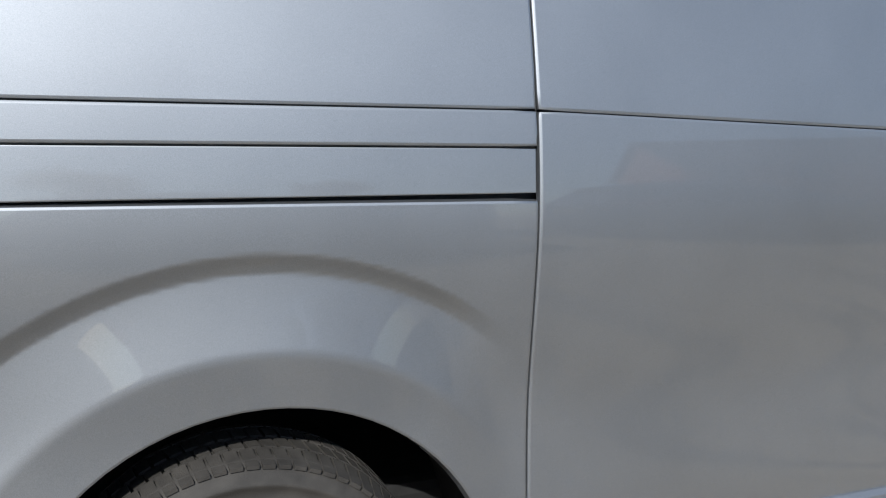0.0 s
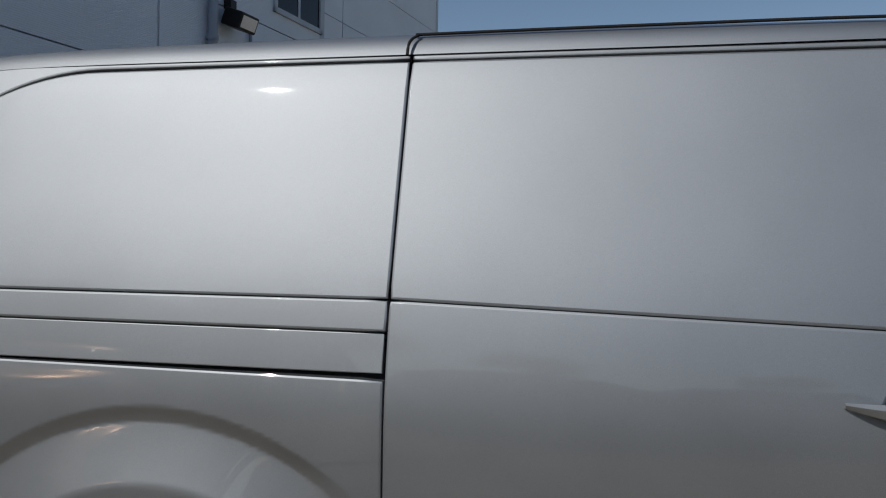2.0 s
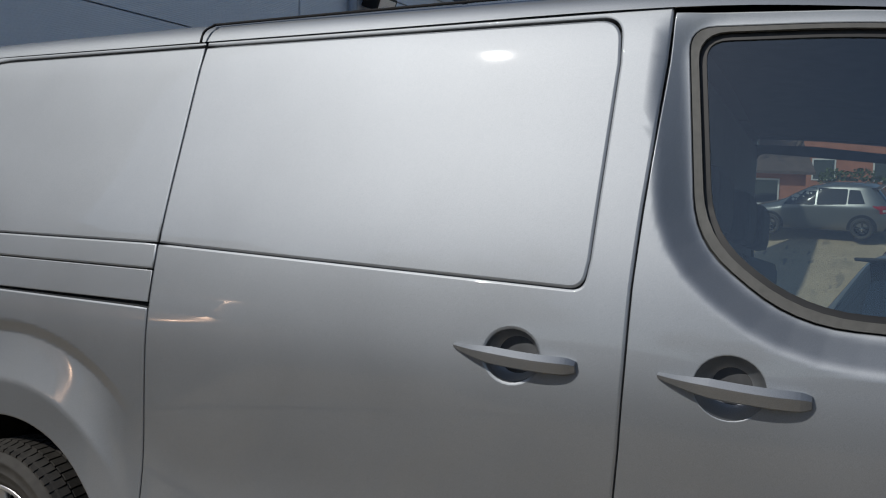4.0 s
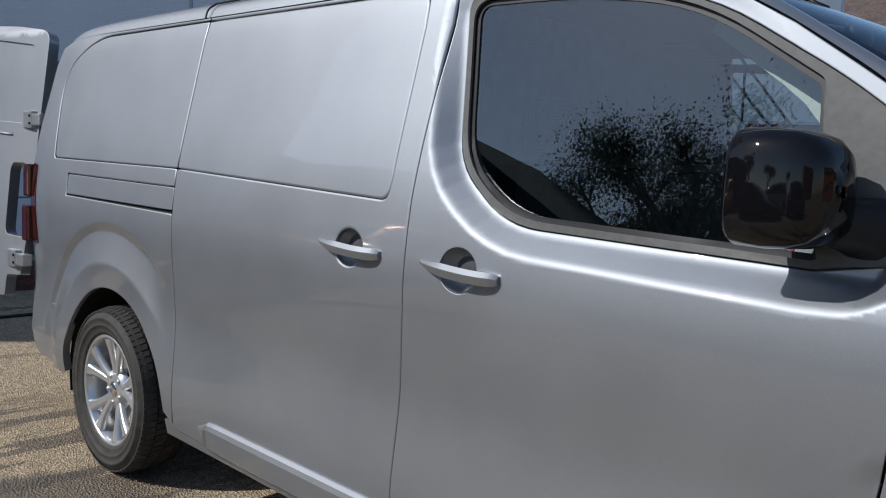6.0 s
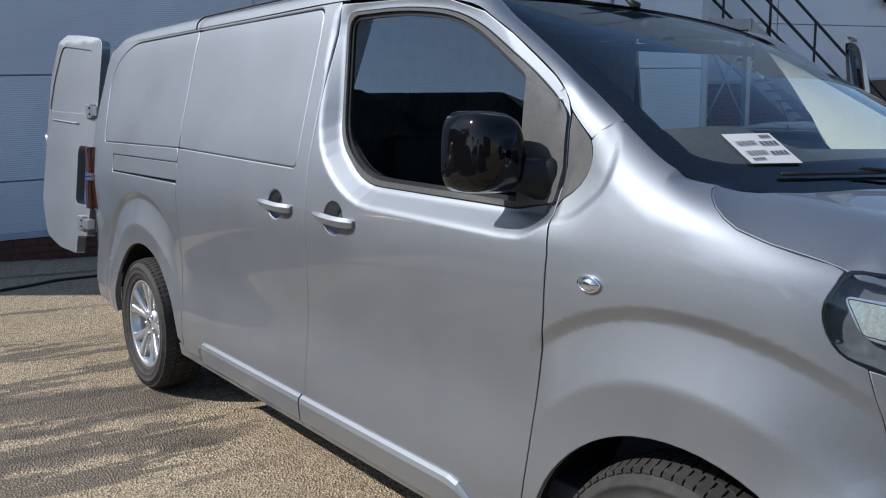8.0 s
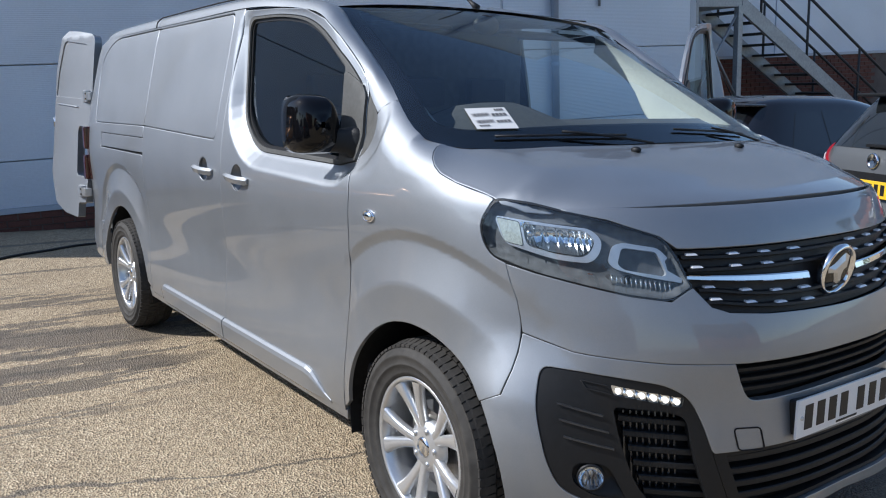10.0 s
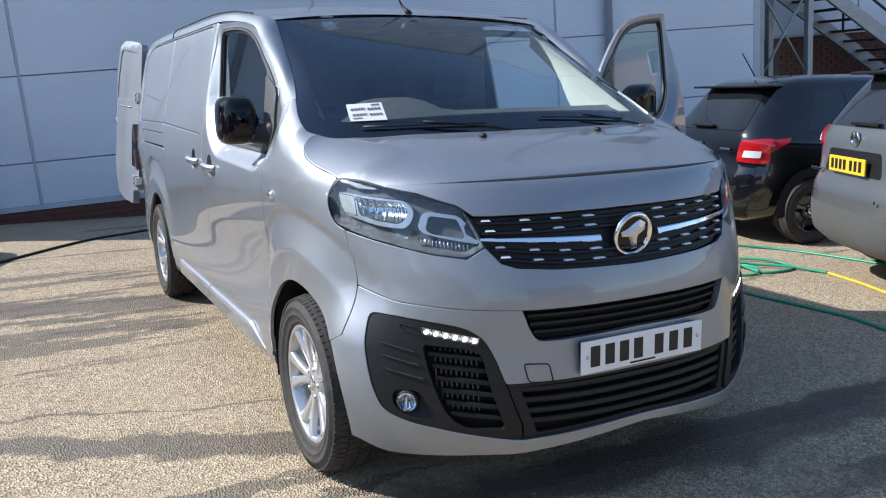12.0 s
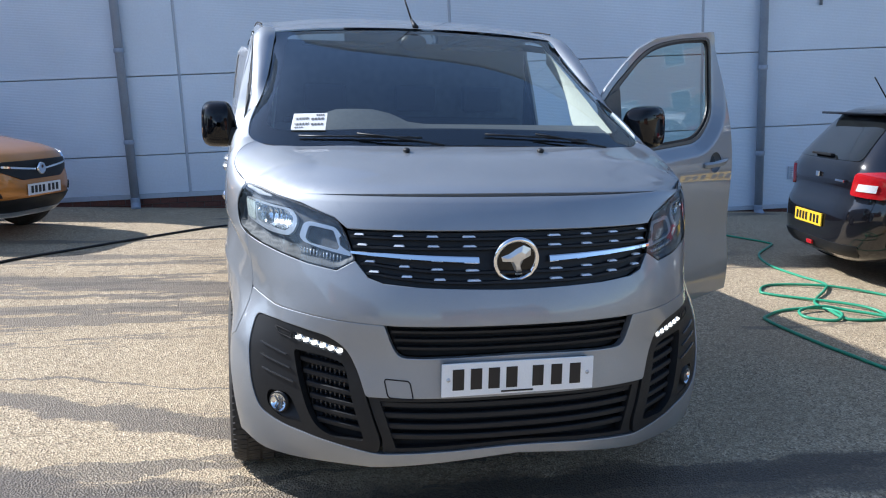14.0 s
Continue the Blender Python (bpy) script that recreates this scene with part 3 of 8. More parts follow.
SUNK = rounded([(-1.255, 1.232), (-1.425, 1.36), (-1.470, 1.752), (-1.15, 1.745), (-0.86, 1.700), (-0.55, 1.515), (-0.36, 1.43), (-0.27, 1.34), (-0.27, 1.29), (-0.345, 1.225), (-0.56, 1.213)], [0.10, 0.09, 0.05, 0.3, 0.2, 0.1, 0.05, 0.03, 0.03, 0.03, 0.01], 4)


EDGE_Z = [(-0.50, 1.555), (-0.437, 1.513), (-0.275, 1.417), (-0.196, 1.370), (-0.136, 1.334), (-0.081, 1.309), (-0.024, 1.291), (0.04, 1.282)]
EDGE_Y = [(-0.50, 0.743), (-0.437, 0.757), (-0.275, 0.806), (-0.196, 0.828), (-0.136, 0.838), (-0.081, 0.838), (-0.024, 0.822), (0.04, 0.80)]


def ramp(t, r=0.30):
    """A straight ramp from 0 to 1 with rounded ends."""
    t = max(0.0, min(1.0, t))
    if t < r:
        return t * t / (2 * r) / (1 - r)
    if t > 1 - r:
        return 1 - (1 - t) ** 2 / (2 * r) / (1 - r)
    return (t - r / 2) / (1 - r)


def outside(px, pz, poly):
    """The distance from an outline, negative inside it."""
    best, inside, n = 9.0, False, len(poly)
    for i in range(n):
        ax, az = poly[i - 1]
        bx, bz = poly[i]
        dx, dz = bx - ax, bz - az
        L = dx * dx + dz * dz
        t = max(0, min(1, ((px - ax) * dx + (pz - az) * dz) / L)) if L > 1e-12 else 0
        best = min(best, math.hypot(px - ax - t * dx, pz - az - t * dz))
        if (az > pz) != (bz > pz) and px < (bx - ax) * (pz - az) / (bz - az) + ax:
            inside = not inside
    return -best if inside else best


def arch_swell(x, z):
    """Round each wheel the side steps in along a crisp ring and then swells out to the arch."""
    d = 0.0
    for xw, fade in ((0.0, smooth_step(-0.47, -0.33, x) * (1 - 0.5 * smooth_step(0.16, 0.36, x))), (-3.25, smooth_step(-2.77, -2.95, x))):
        r = math.hypot(x - xw, z - 0.335)
        if r < 0.70 and fade > 0:
            t = max(0.0, (0.680 - r) / 0.148)
            if t > 0.93:
                t = 0.93 + 0.07 * (1 - (1 - min(1.0, (t - 0.93) / 0.14)) ** 2)
            d += fade * smooth_step(0.16, 0.45, z) * (-0.013 * ramp((0.70 - r) / 0.038, 0.15) + 0.032 * t**1.3)
    return d


def glass_y(z):
    return 0.845 - 0.13 * (z - 1.25)


# the side's half width, smoothed so that reflections run evenly over it
PROFILE = [table(HALF, 0.10 + 0.02 * k) for k in range(93)]
for _ in range(6):
    PROFILE = PROFILE[:1] + [(a + 2 * b + c) / 4 for a, b, c in zip(PROFILE, PROFILE[1:], PROFILE[2:])] + PROFILE[-1:]


def half_width(z):
    q = max(1.0, min(89.99, (z - 0.10) / 0.02))
    k = int(q)
    t = q - k
    a, b, c, d = PROFILE[k - 1 : k + 3]
    return ((1 - t) ** 3 * a + (3 * t**3 - 6 * t * t + 4) * b + (-3 * t**3 + 3 * t * t + 3 * t + 1) * c + t**3 * d) / 6


def plain_belt(s, z):
    w = half_width(z)
    if s <= NOSE_FROM:
        y = w - 0.05 * smooth_step(-3.6, -4.5, s) ** 2 - (0.055 * smooth_step(-1.1, -0.35, s) - 0.042 * smooth_step(-0.42, -0.20, s)) * smooth_step(1.12, 1.36, z)
        if -1.75 < s and z > 1.05:
            sunk_part = 1 - ramp((outside(s, z, SUNK) - 0.023) / (0.074 - 0.046 * smooth_step(-0.5, -0.37, s)))
            floor_y = max(glass_y(z) + 0.014, y - 0.052 + 0.045 * smooth_step(-0.47, -0.37, s))
            y = y * (1 - sunk_part) + min(y, floor_y) * sunk_part
        return (s, -(y + arch_swell(s, z)), z)
    th = min(1.0, (s - NOSE_FROM) / 1.5) * math.pi / 2
    a = table(NOSE, z) - NOSE_FROM
    c = max(math.cos(th), 0.0)
    sn = max(math.sin(th), 0.0)
    w -= 0.013 * smooth_step(1.12, 1.36, z)
    x = NOSE_FROM + a * sn ** (2 / NOSE_POWER)
    corner = 0.026 * smooth_step(0.85, 0.50, z) * smooth_step(-0.02, 0.33, s) * smooth_step(0.80, 0.36, s)
    corner += 0.036 * smooth_step(0.82, 0.60, z) * smooth_step(0.10, 0.34, s) * smooth_step(0.95, 0.45, s)
    return (x, -(w * c ** (2 / NOSE_POWER) + arch_swell(x, z) * c**0.4 + corner), z)


SHOULDER, TURN = 0.115, 1.25


def edge_at(s):
    """Where the windscreen's edge runs over the wall at s: its height and half width."""
    x = s if s <= NOSE_FROM else plain_belt(s, 1.285)[0]
    return table(EDGE_Z, x), table(EDGE_Y, x)


def belt(s, z):
    """The van's wall: s is x along the side and then runs round the nose to 1.4 at its middle. Under the windscreen's edge it rolls over into a shoulder."""
    if -0.46 < s < 0.36:
        ze, ye = edge_at(s)
        q = (z - ze + SHOULDER) / SHOULDER
        if q > 0:
            q = min(q, 1.15)
            zz = ze - SHOULDER + SHOULDER * math.sin(TURN * min(q, 1.12)) / math.sin(TURN)
            x, y, _ = plain_belt(s, zz)
            k = (1 - smooth_step(0.26, 0.36, s)) * smooth_step(-0.37, -0.29, s)
            fall = max(0.0, -plain_belt(s, ze)[1] - ye)
            return (x, y + k * fall * (1 - math.cos(TURN * q)) / (1 - math.cos(TURN)), zz * k + z * (1 - k))
    return plain_belt(s, z)


SEAM_LINE = [(0.256, 1.289), (0.176, 1.271), (0.134, 1.254), (0.114, 1.236), (0.118, 1.219), (0.14, 1.2035), (0.205, 1.186), (0.305, 1.166), (0.342, 1.152)]
SEAM = [belt(u, v) for u, v in SEAM_LINE]
SEAM_Y, SEAM_Z = [(p[0], -p[1]) for p in SEAM], [(p[0], p[2]) for p in SEAM]


def hood(x, y):
    """The bonnet, which bends up or down to meet the wing along its seam."""
    p = plain_hood(x, y)
    e = table(SEAM_Y, x)
    t = 1 - (e - abs(y)) / 0.24
    if t > 0 and x < 0.42:
        z_in = plain_hood(x, e - 0.24)[2]
        z_new = z_in + (table(SEAM_Z, x) - z_in) * t * t
        k = smooth_step(0.28, 0.42, x)
        p = (x, y, p[2] * k + z_new * (1 - k))
    return p


def plain_hood(x, y):
    """The bonnet's height, which meets the wall of the nose all round."""
    w = 0.91
    k = max(1e-3, 1 - min(1, abs(y) / w) ** NOSE_POWER) ** (1 / NOSE_POWER)
    along = NOSE_FROM + max(0.0, x - NOSE_FROM) / k if x > NOSE_FROM else x
    dip = 0.007 * math.exp(-(((abs(y) - 0.66) / 0.12) ** 2)) * (1 - smooth_step(0.10, 0.38, x))
    return (x, y, table(SLOPE, along) - 0.012 * (y / 0.9) ** 2 + 0.004 - dip)


van = thing("panel_van", "silver grey panel van parked on tarmac with two doors open", "van")
# lines of the side


def mid_seam(z):
    return -1.572 + 0.026 * smooth_step(0.45, 1.1, z) + 0.022 * smooth_step(1.2, 1.8, z)


def wing_line(z):
    return table([(0.28, -0.465), (0.36, -0.458), (0.64, -0.427), (0.96, -0.389), (1.10, -0.382), (1.21, -0.396), (1.30, -0.405), (1.42, -0.415)], z)


A_LINE = [(-1.53, 1.806), (-1.2, 1.787), (-0.95, 1.764), (-0.783, 1.713), (-0.66, 1.644), (-0.54, 1.562), (-0.49, 1.527), (-0.455, 1.495), (-0.436, 1.466), (-0.424, 1.438)]


def finger_hole(x, z, r=0.0635):
    return [(x - 0.005 + r * math.cos(2 * math.pi * k / 28), z + 0.004 + r * 0.92 * math.sin(2 * math.pi * k / 28)) for k in range(28)]


def side(mirror):
    kw = dict(parent=van, mirror=mirror)
    top = 1.812
    # rear quarter with its pressed panel, its rail slot and its wheel arch
    low = [p for p in arc(-3.245, 0.335, 0.44, 0, 180, 36) if p[1] > 0.35 and (p[0] > -3.66 or p[1] > 0.56)]
    # the quarter is cut along the seam so that panel and slot open into it
    body_low = [(-2.754, 0.345), (-2.754, 1.106)] + [(-3.672, 1.112), (-3.672, 1.2155), (-2.754, 1.213)] + [(-2.754, 1.267)]
    up = rounded([(-2.754, 1.2665), (-3.842, 1.266), (-3.937, 1.66), (-3.66, top - 0.004), (-2.754, top - 0.002)], [0, 0.022, 0.2, 0.16, 0], 8)
    loop = body_low + up[1:-1] + [(-2.754, top - 0.002), (-2.754, top), (-3.70, top), (-3.90, top - 0.012), (-4.02, top - 0.04), (-4.06, top - 0.12), (-4.095, 1.4), (-4.11, 0.9), (-4.115, 0.652), (-3.70, 0.565)] + list(reversed(low))
    patch("rear_quarter", loop, belt, PAINT, step=0.045, depth=0.010, lean=0.004, fine=(lambda u, v: 0.50 < math.hypot(u + 3.25, v - 0.335) < 0.74 and v > 0.3) if not mirror else None, fine_step=0.0075, lip=0.005, **kw)
    patch("quarter_panel", rounded([(-2.754, 1.2795), (-2.754, top - 0.0165), (-3.66, top - 0.020), (-3.926, 1.66), (-3.828, 1.2795)], [0, 0, 0.16, 0.2, 0.02], 8), belt, PAINT, step=0.07, depth=0.004, offset=-0.002, lip=0.005, **kw)
    patch("rail_cover", rounded([(-2.754, 1.1265), (-2.754, 1.2025), (-3.663, 1.205), (-3.665, 1.126)], [0, 0, 0.008, 0.008], 3), belt, PAINT, step=0.08, depth=0.012, offset=-0.003, **kw)
    # rear bumper corner
    bump = [(-3.66, 0.575), (-4.118, 0.647), (-4.13, 0.45), (-4.08, 0.36), (-3.72, 0.325), (-3.685, 0.335)] + [p for p in arc(-3.245, 0.335, 0.44, 180, 150, 8) if p[0] < -3.6]
    patch("rear_bumper", bump, belt, PAINT, step=0.06, depth=0.03, **kw)
    # sliding door
    z_line = lambda x: 1.268 - (x + 2.735) * 0.0265
    inner = rounded([(-2.7395, 1.2795), (-1.644, z_line(-1.644) + 0.008), (-1.637, 1.30), (-1.627, 1.70), (-1.635, 1.7925), (-2.7395, 1.7945)], [0, 0.10, 0.0, 0.0, 0.07, 0], 8)
    frame_in = rounded([(-2.7395, 1.2658), (-1.632, z_line(-1.632) - 0.0057), (-1.624, 1.30), (-1.614, 1.70), (-1.622, 1.8085), (-2.7395, 1.8085)], [0, 0.105, 0.0, 0.0, 0.075, 0], 8)
    door = [(-2.7395, 0.325)] + [(mid_seam(z) - 0.0072, z) for z in (0.325, 0.5, 0.62, 0.75, 0.95, 1.1, 1.25, 1.4, 1.55, 1.7, top)]
    if mirror:
        patch("sliding_door", [(-2.7395, top)] + [(-2.7395, 0.325)] + door[1:], belt, PAINT, holes=[finger_hole(-1.765, 1.097)], step=0.06, depth=0.012, **kw)
    else:
        loop = [(-2.7395, 0.325)] + door[1:] + [(-2.7395, top)] + list(reversed(frame_in))
        sd = patch("sliding_door", loop, belt, PAINT, holes=[finger_hole(-1.765, 1.097)], step=0.035, depth=0.008, lean=0.002, lip=0.0058, **kw)
        patch("door_panel", inner, belt, PAINT, sd, step=0.06, depth=0.004, offset=-0.002, mirror=mirror, lip=0.0058)


side(False)
side(True)

# offside front door with its window
FD = [(mid_seam(z) + 0.0046, z) for z in (0.325, 0.5, 0.62, 0.75, 0.95, 1.1, 1.25, 1.4, 1.55, 1.7)]
FD_TOP = [(x, z - 0.003) for x, z in A_LINE]


def front_door_outline():
    left = FD + [(mid_seam(1.8) + 0.0046, 1.800)]
    right = [(wing_line(z) - 0.0046, z) for z in (1.40, 1.3, 1.21, 1.15, 1.1, 0.96, 0.8, 0.64, 0.5, 0.36, 0.325)]
    return left + FD_TOP[1:] + right


FD_OUT = front_door_outline()
DOOR_HOLE = rounded([(-1.268, 1.203), (-1.452, 1.345), (-1.499, 1.775), (-1.15, 1.765), (-0.85, 1.722), (-0.56, 1.546), (-0.462, 1.474), (-0.432, 1.425), (-0.417, 1.215), (-0.56, 1.188)], [0.10, 0.09, 0.055, 0.3, 0.18, 0.1, 0.03, 0.02, 0.01, 0.01], 6)


def cab_door(owner, mirror):
    """A cab door: skin, window surround, quarter trim, glass and handle, as parts of its owner."""
    skin = patch("front_door", FD_OUT, belt, PAINT, owner, holes=[DOOR_HOLE, finger_hole(-1.355, 1.086)], step=0.03, depth=0.014, mirror=mirror, fine=lambda u, v: 0.010 < outside(u, v, SUNK) < 0.112)
    patch("window_seal", shrink(DOOR_HOLE, 0.002), belt, SEAL, skin, holes=[shrink(WINDOW, 0.006)], step=0.08, depth=0.010, offset=-0.008, mirror=mirror, label="black rubber window seal")
    patch("window_surround", shrink(DOOR_HOLE, 0.005), belt, GREY_PLASTIC, skin, holes=[shrink(WINDOW, -0.007)], step=0.06, depth=0.008, offset=0.003, mirror=mirror, label="dull grey window surround")
    tri = rounded([(-0.578, 1.520), (-0.462, 1.473), (-0.4225, 1.432), (-0.4005, 1.218), (-0.556, 1.197)], [0.02, 0.03, 0.02, 0.008, 0.01], 4)
    patch("mirror_mount", tri, belt, GREY_PLASTIC, skin, step=0.06, depth=0.012, offset=0.010, mirror=mirror, label="grey plastic corner panel")
    gl = lambda u, v: (u, -glass_y(v) - 0.002, v)
    pane = patch("window_glass", shrink(WINDOW, -0.006), gl, TINTED if not mirror else CLEAR, skin, step=0.15, depth=0, mirror=mirror, label="tinted side glass")
    pane.visible_shadow = False
    bar = [(-0.584, -glass_y(1.52) - 0.006, 1.525), (-0.566, -glass_y(1.36) - 0.006, 1.36), (-0.556, -glass_y(1.215) - 0.006, 1.215)]
    bar = [(x, -y if mirror else y, z) for x, y, z in bar]
    tube("glass_divider", bar, 0.009, GREY_PLASTIC, skin)
    door_handle(skin, -1.355, 1.086, mirror)
    return skin


def door_handle(owner, x, z, mirror):
    """A pull handle over a round finger recess."""
    sg = -1 if not mirror else 1
    cup_v, cup_f = [], []
    rows, cols = 6, 28
    for i in range(rows + 1):
        q = i / rows
        for k in range(cols):
            a = 2 * math.pi * k / cols
            rr = 0.064 * q
            dep = -0.042 * (1 - q**4) - 0.001
            px, pz = x - 0.005 + rr * math.cos(a), z + 0.004 + rr * 0.92 * math.sin(a)
            cup_v.append((px, sg * (-belt(px, pz)[1] + dep), pz))
    for i in range(rows):
        for k in range(cols):
            a, b = i * cols + k, i * cols + (k + 1) % cols
            f = [a, b, b + cols, a + cols]
            cup_f.append(f if sg > 0 else list(reversed(f)))
    link_mesh("handle_recess", cup_v, cup_f, PAINT, owner, "finger recess behind the handle")
    section = ((-1.0, 0.85), (0.25, 1.0), (1.0, 0.30), (0.92, 0.05), (0.55, -0.85), (0.0, -1.0), (-1.0, -0.85))
    verts, faces, n, ring = [], [], 30, len(section)
    for i in range(n + 1):
        t = i / n
        px = x - 0.128 + 0.256 * t
        e = (0.30 + 0.70 * min(1.0, t / 0.36) ** 0.9) * (1 - max(0.0, (t - 0.90) / 0.10) ** 2.2 * 0.35)
        half_h = 0.0175 * e
        pz = z + 0.012 - 0.015 * t - 0.004 * (1 - (2 * t - 1) ** 2)
        out = 0.002 + 0.022 * (1 - abs(2 * t - 1) ** 3.0)
        th = 0.004 + 0.010 * e
        for c, sn in section:
            verts.append((px, sg * (-belt(px, pz)[1] + out + th * c), pz + half_h * sn))
    for i in range(n):
        for k in range(ring):
            a, b = i * ring + k, i * ring + (k + 1) % ring
            f = [a, b, b + ring, a + ring]
            faces.append(f if sg < 0 else list(reversed(f)))
    faces += [list(range(ring)), list(reversed(range(n * ring, n * ring + ring)))]
    link_mesh("door_handle", verts, faces, PAINT, owner, "body-coloured pull handle", smooth=False)


cab_door(van, False)
door_handle(van, -1.765, 1.097, False)
door_handle(van, -1.765, 1.097, True)

# front wings
LAMP = rounded([(0.247, 1.080), (0.325, 1.156), (0.47, 1.147), (0.705, 1.104), (0.855, 1.068), (0.886, 1.030), (0.920, 0.942), (0.845, 0.909), (0.717, 0.922), (0.421, 0.969), (0.272, 1.003)], [0.05, 0.05, 0.03, 0.04, 0.03, 0.03, 0.006, 0.03, 0.03, 0.03, 0.05], 4)


def arch_s(z, r=0.415):
    """Where the front wheel arch crosses the height z, ahead of the axle."""
    x = math.sqrt(max(0.0, r * r - (z - 0.335) ** 2))
    if x <= NOSE_FROM:
        return x
    a = table(NOSE, z) - NOSE_FROM
    return NOSE_FROM + 1.5 * math.asin(min(1, ((x - NOSE_FROM) / a) ** (NOSE_POWER / 2))) / (math.pi / 2)


def wing(mirror):
    left = [(wing_line(z) + 0.0048, z) for z in (0.345, 0.5, 0.64, 0.8, 0.96, 1.1, 1.15, 1.205)]
    left += [(-0.372, 1.231), (-0.350, 1.246), (-0.329, 1.267), (-0.316, 1.289), (-0.310, 1.311), (-0.313, 1.333), (-0.321, 1.351), (-0.332, 1.367), (-0.315, 1.388), (-0.295, 1.405)]
    around_lamp = shrink(LAMP, -0.0065)
    lamp_cut = [p for p in list(reversed(around_lamp[:10])) + list(reversed(around_lamp[-5:])) if p[0] < 0.33]
    top_edge = [(s, edge_at(s)[0]) for s in (-0.270, -0.24, -0.20, -0.17, -0.132, -0.10, -0.05, 0.016, 0.10, 0.18, 0.25)] + [(0.17, 1.273), (0.128, 1.255), (0.108, 1.236), (0.112, 1.217), (0.135, 1.201), (0.20, 1.184), (0.28, 1.168), (0.314, 1.1605)] + lamp_cut + [(0.326, 0.982), (0.338, 0.9), (0.343, 0.83), (0.339, 0.70)]
    cut = []
    for k in range(25):
        a = radians(40 + (180 - 40) * k / 24)
        x, z = 0.415 * math.cos(a), 0.335 + 0.415 * math.sin(a)
        s = x
        if x > NOSE_FROM:
            aa = table(NOSE, z) - NOSE_FROM
            s = NOSE_FROM + 1.5 * math.asin(min(1, ((x - NOSE_FROM) / aa) ** (NOSE_POWER / 2))) / (math.pi / 2)
        cut.append((s, z))
    cut = [c for c in cut if c[1] > 0.35]
    w = patch("front_wing", left + top_edge + [(0.325, 0.635)] + cut, belt, PAINT, van, step=0.025, depth=0.012, mirror=mirror, fine=lambda u, v: v > 1.10 or 0.5 < math.hypot(u, v - 0.335) < 0.72, fine_step=0.009)
    patch("wing_trim", [(-0.4165, 1.437), (-0.377, 1.404), (-0.338, 1.368), (-0.326, 1.350), (-0.3175, 1.332), (-0.3145, 1.311), (-0.3205, 1.291), (-0.333, 1.271), (-0.354, 1.250), (-0.375, 1.236), (-0.393, 1.222), (-0.3975, 1.219)], belt, GREY_PLASTIC, w, step=0.05, depth=0.01, offset=-0.002, mirror=mirror, label="dark grey corner trim")
    # side repeater lamp
    c = Vector(belt(-0.243, 1.052))
    sg = 1 if mirror else -1
    m = Matrix.Translation((c.x, sg * abs(c.y), c.z)) @ Matrix.Diagonal((0.98, sg, 0.58, 1))
    lathe("side_repeater", [(0.034, -0.002), (0.035, 0.005), (0.028, 0.009), (0.026, 0.006)], CHROME, w, "chrome-rimmed side repeater lamp", 28, m)
    lathe("repeater_lens", [(0.027, 0.005), (0.022, 0.010), (0.011, 0.013), (0.0, 0.014)], REFLECTOR, w, "clear repeater lens", 28, m)
    return w


wing(False)
wing(True)

# bonnet
edge_r = [(p[0] + 0.0015, p[1] + 0.0035) for p in SEAM]
SHUT_Z = 1.146
shut = [(belt(0.36 + 1.04 * k / 12, SHUT_Z)[0] - 0.004, belt(0.36 + 1.04 * k / 12, SHUT_Z)[1]) for k in range(13)]
half_b = edge_r + shut
back = [(-0.010, -0.806), (0.045, -0.75), (0.08, -0.68), (0.118, -0.56), (0.155, -0.4), (0.178, -0.2), (0.183, 0.0)]
right_half = [(back[0][0], back[0][1])] + half_b
bonnet_out = right_half[:-1] + [(right_half[-1][0], 0.0)] + [(x, -y) for x, y in reversed(right_half[:-1])] + [(x, -y) for x, y in back[1:-1]] + [back[-1]] + [(x, y) for x, y in reversed(back[1:-1])]
bonnet = patch("bonnet", bonnet_out, hood, PAINT, van, step=0.03, depth=0.03)
for sg in (-1, 1):
    p = Vector(hood(0.262, 0.265 * sg))
    bm = bmesh.new()
    bmesh.ops.create_uvsphere(bm, u_segments=12, v_segments=8, radius=0.014)
    bmesh.ops.scale(bm, vec=(1.3, 1.0, 0.75), verts=bm.verts)
    bmesh.ops.translate(bm, vec=p + Vector((0, 0, 0.006)), verts=bm.verts)
    part("washer_jet", bm, BLACK_PLASTIC, bonnet, "small black washer jet", True)

# nose panel between bonnet and grille, bumper skin, lamps
# the black corner pieces and the wide mouth share one opening in the painted bumper
CORNER = [(0.950, 0.504), (0.915, 0.592), (0.873, 0.656), (0.80, 0.692), (0.62, 0.716), (0.418, 0.726), (0.440, 0.62), (0.484, 0.47), (0.518, 0.402), (0.60, 0.367), (0.75, 0.339), (0.90, 0.318), (0.990, 0.309)]
CORNER_R = [0.01, 0.05, 0.05, 0.06, 0.08, 0.035, 0.10, 0.06, 0.05, 0.05, 0.05, 0.05, 0.03]


def mirror_front(points):
    """The other half of an outline that is symmetric about the van's middle."""
    return [(2.8 - s, z) for s, z in points]


def around(s, z):
    """The wall of the nose on both halves: past 1.4 it runs on to the nearside."""
    if s <= 1.4:
        return belt(s, z)
    x, y, zz = belt(2.8 - s, z)
    return (x, -y, zz)


def lip_z(s):
    d = abs(s - 1.4)
    return 0.314 - 0.050 * min(1.0, d / 0.44) - 0.010 * smooth_step(0.5, 0.8, d) + 0.030 * smooth_step(0.88, 1.06, d)


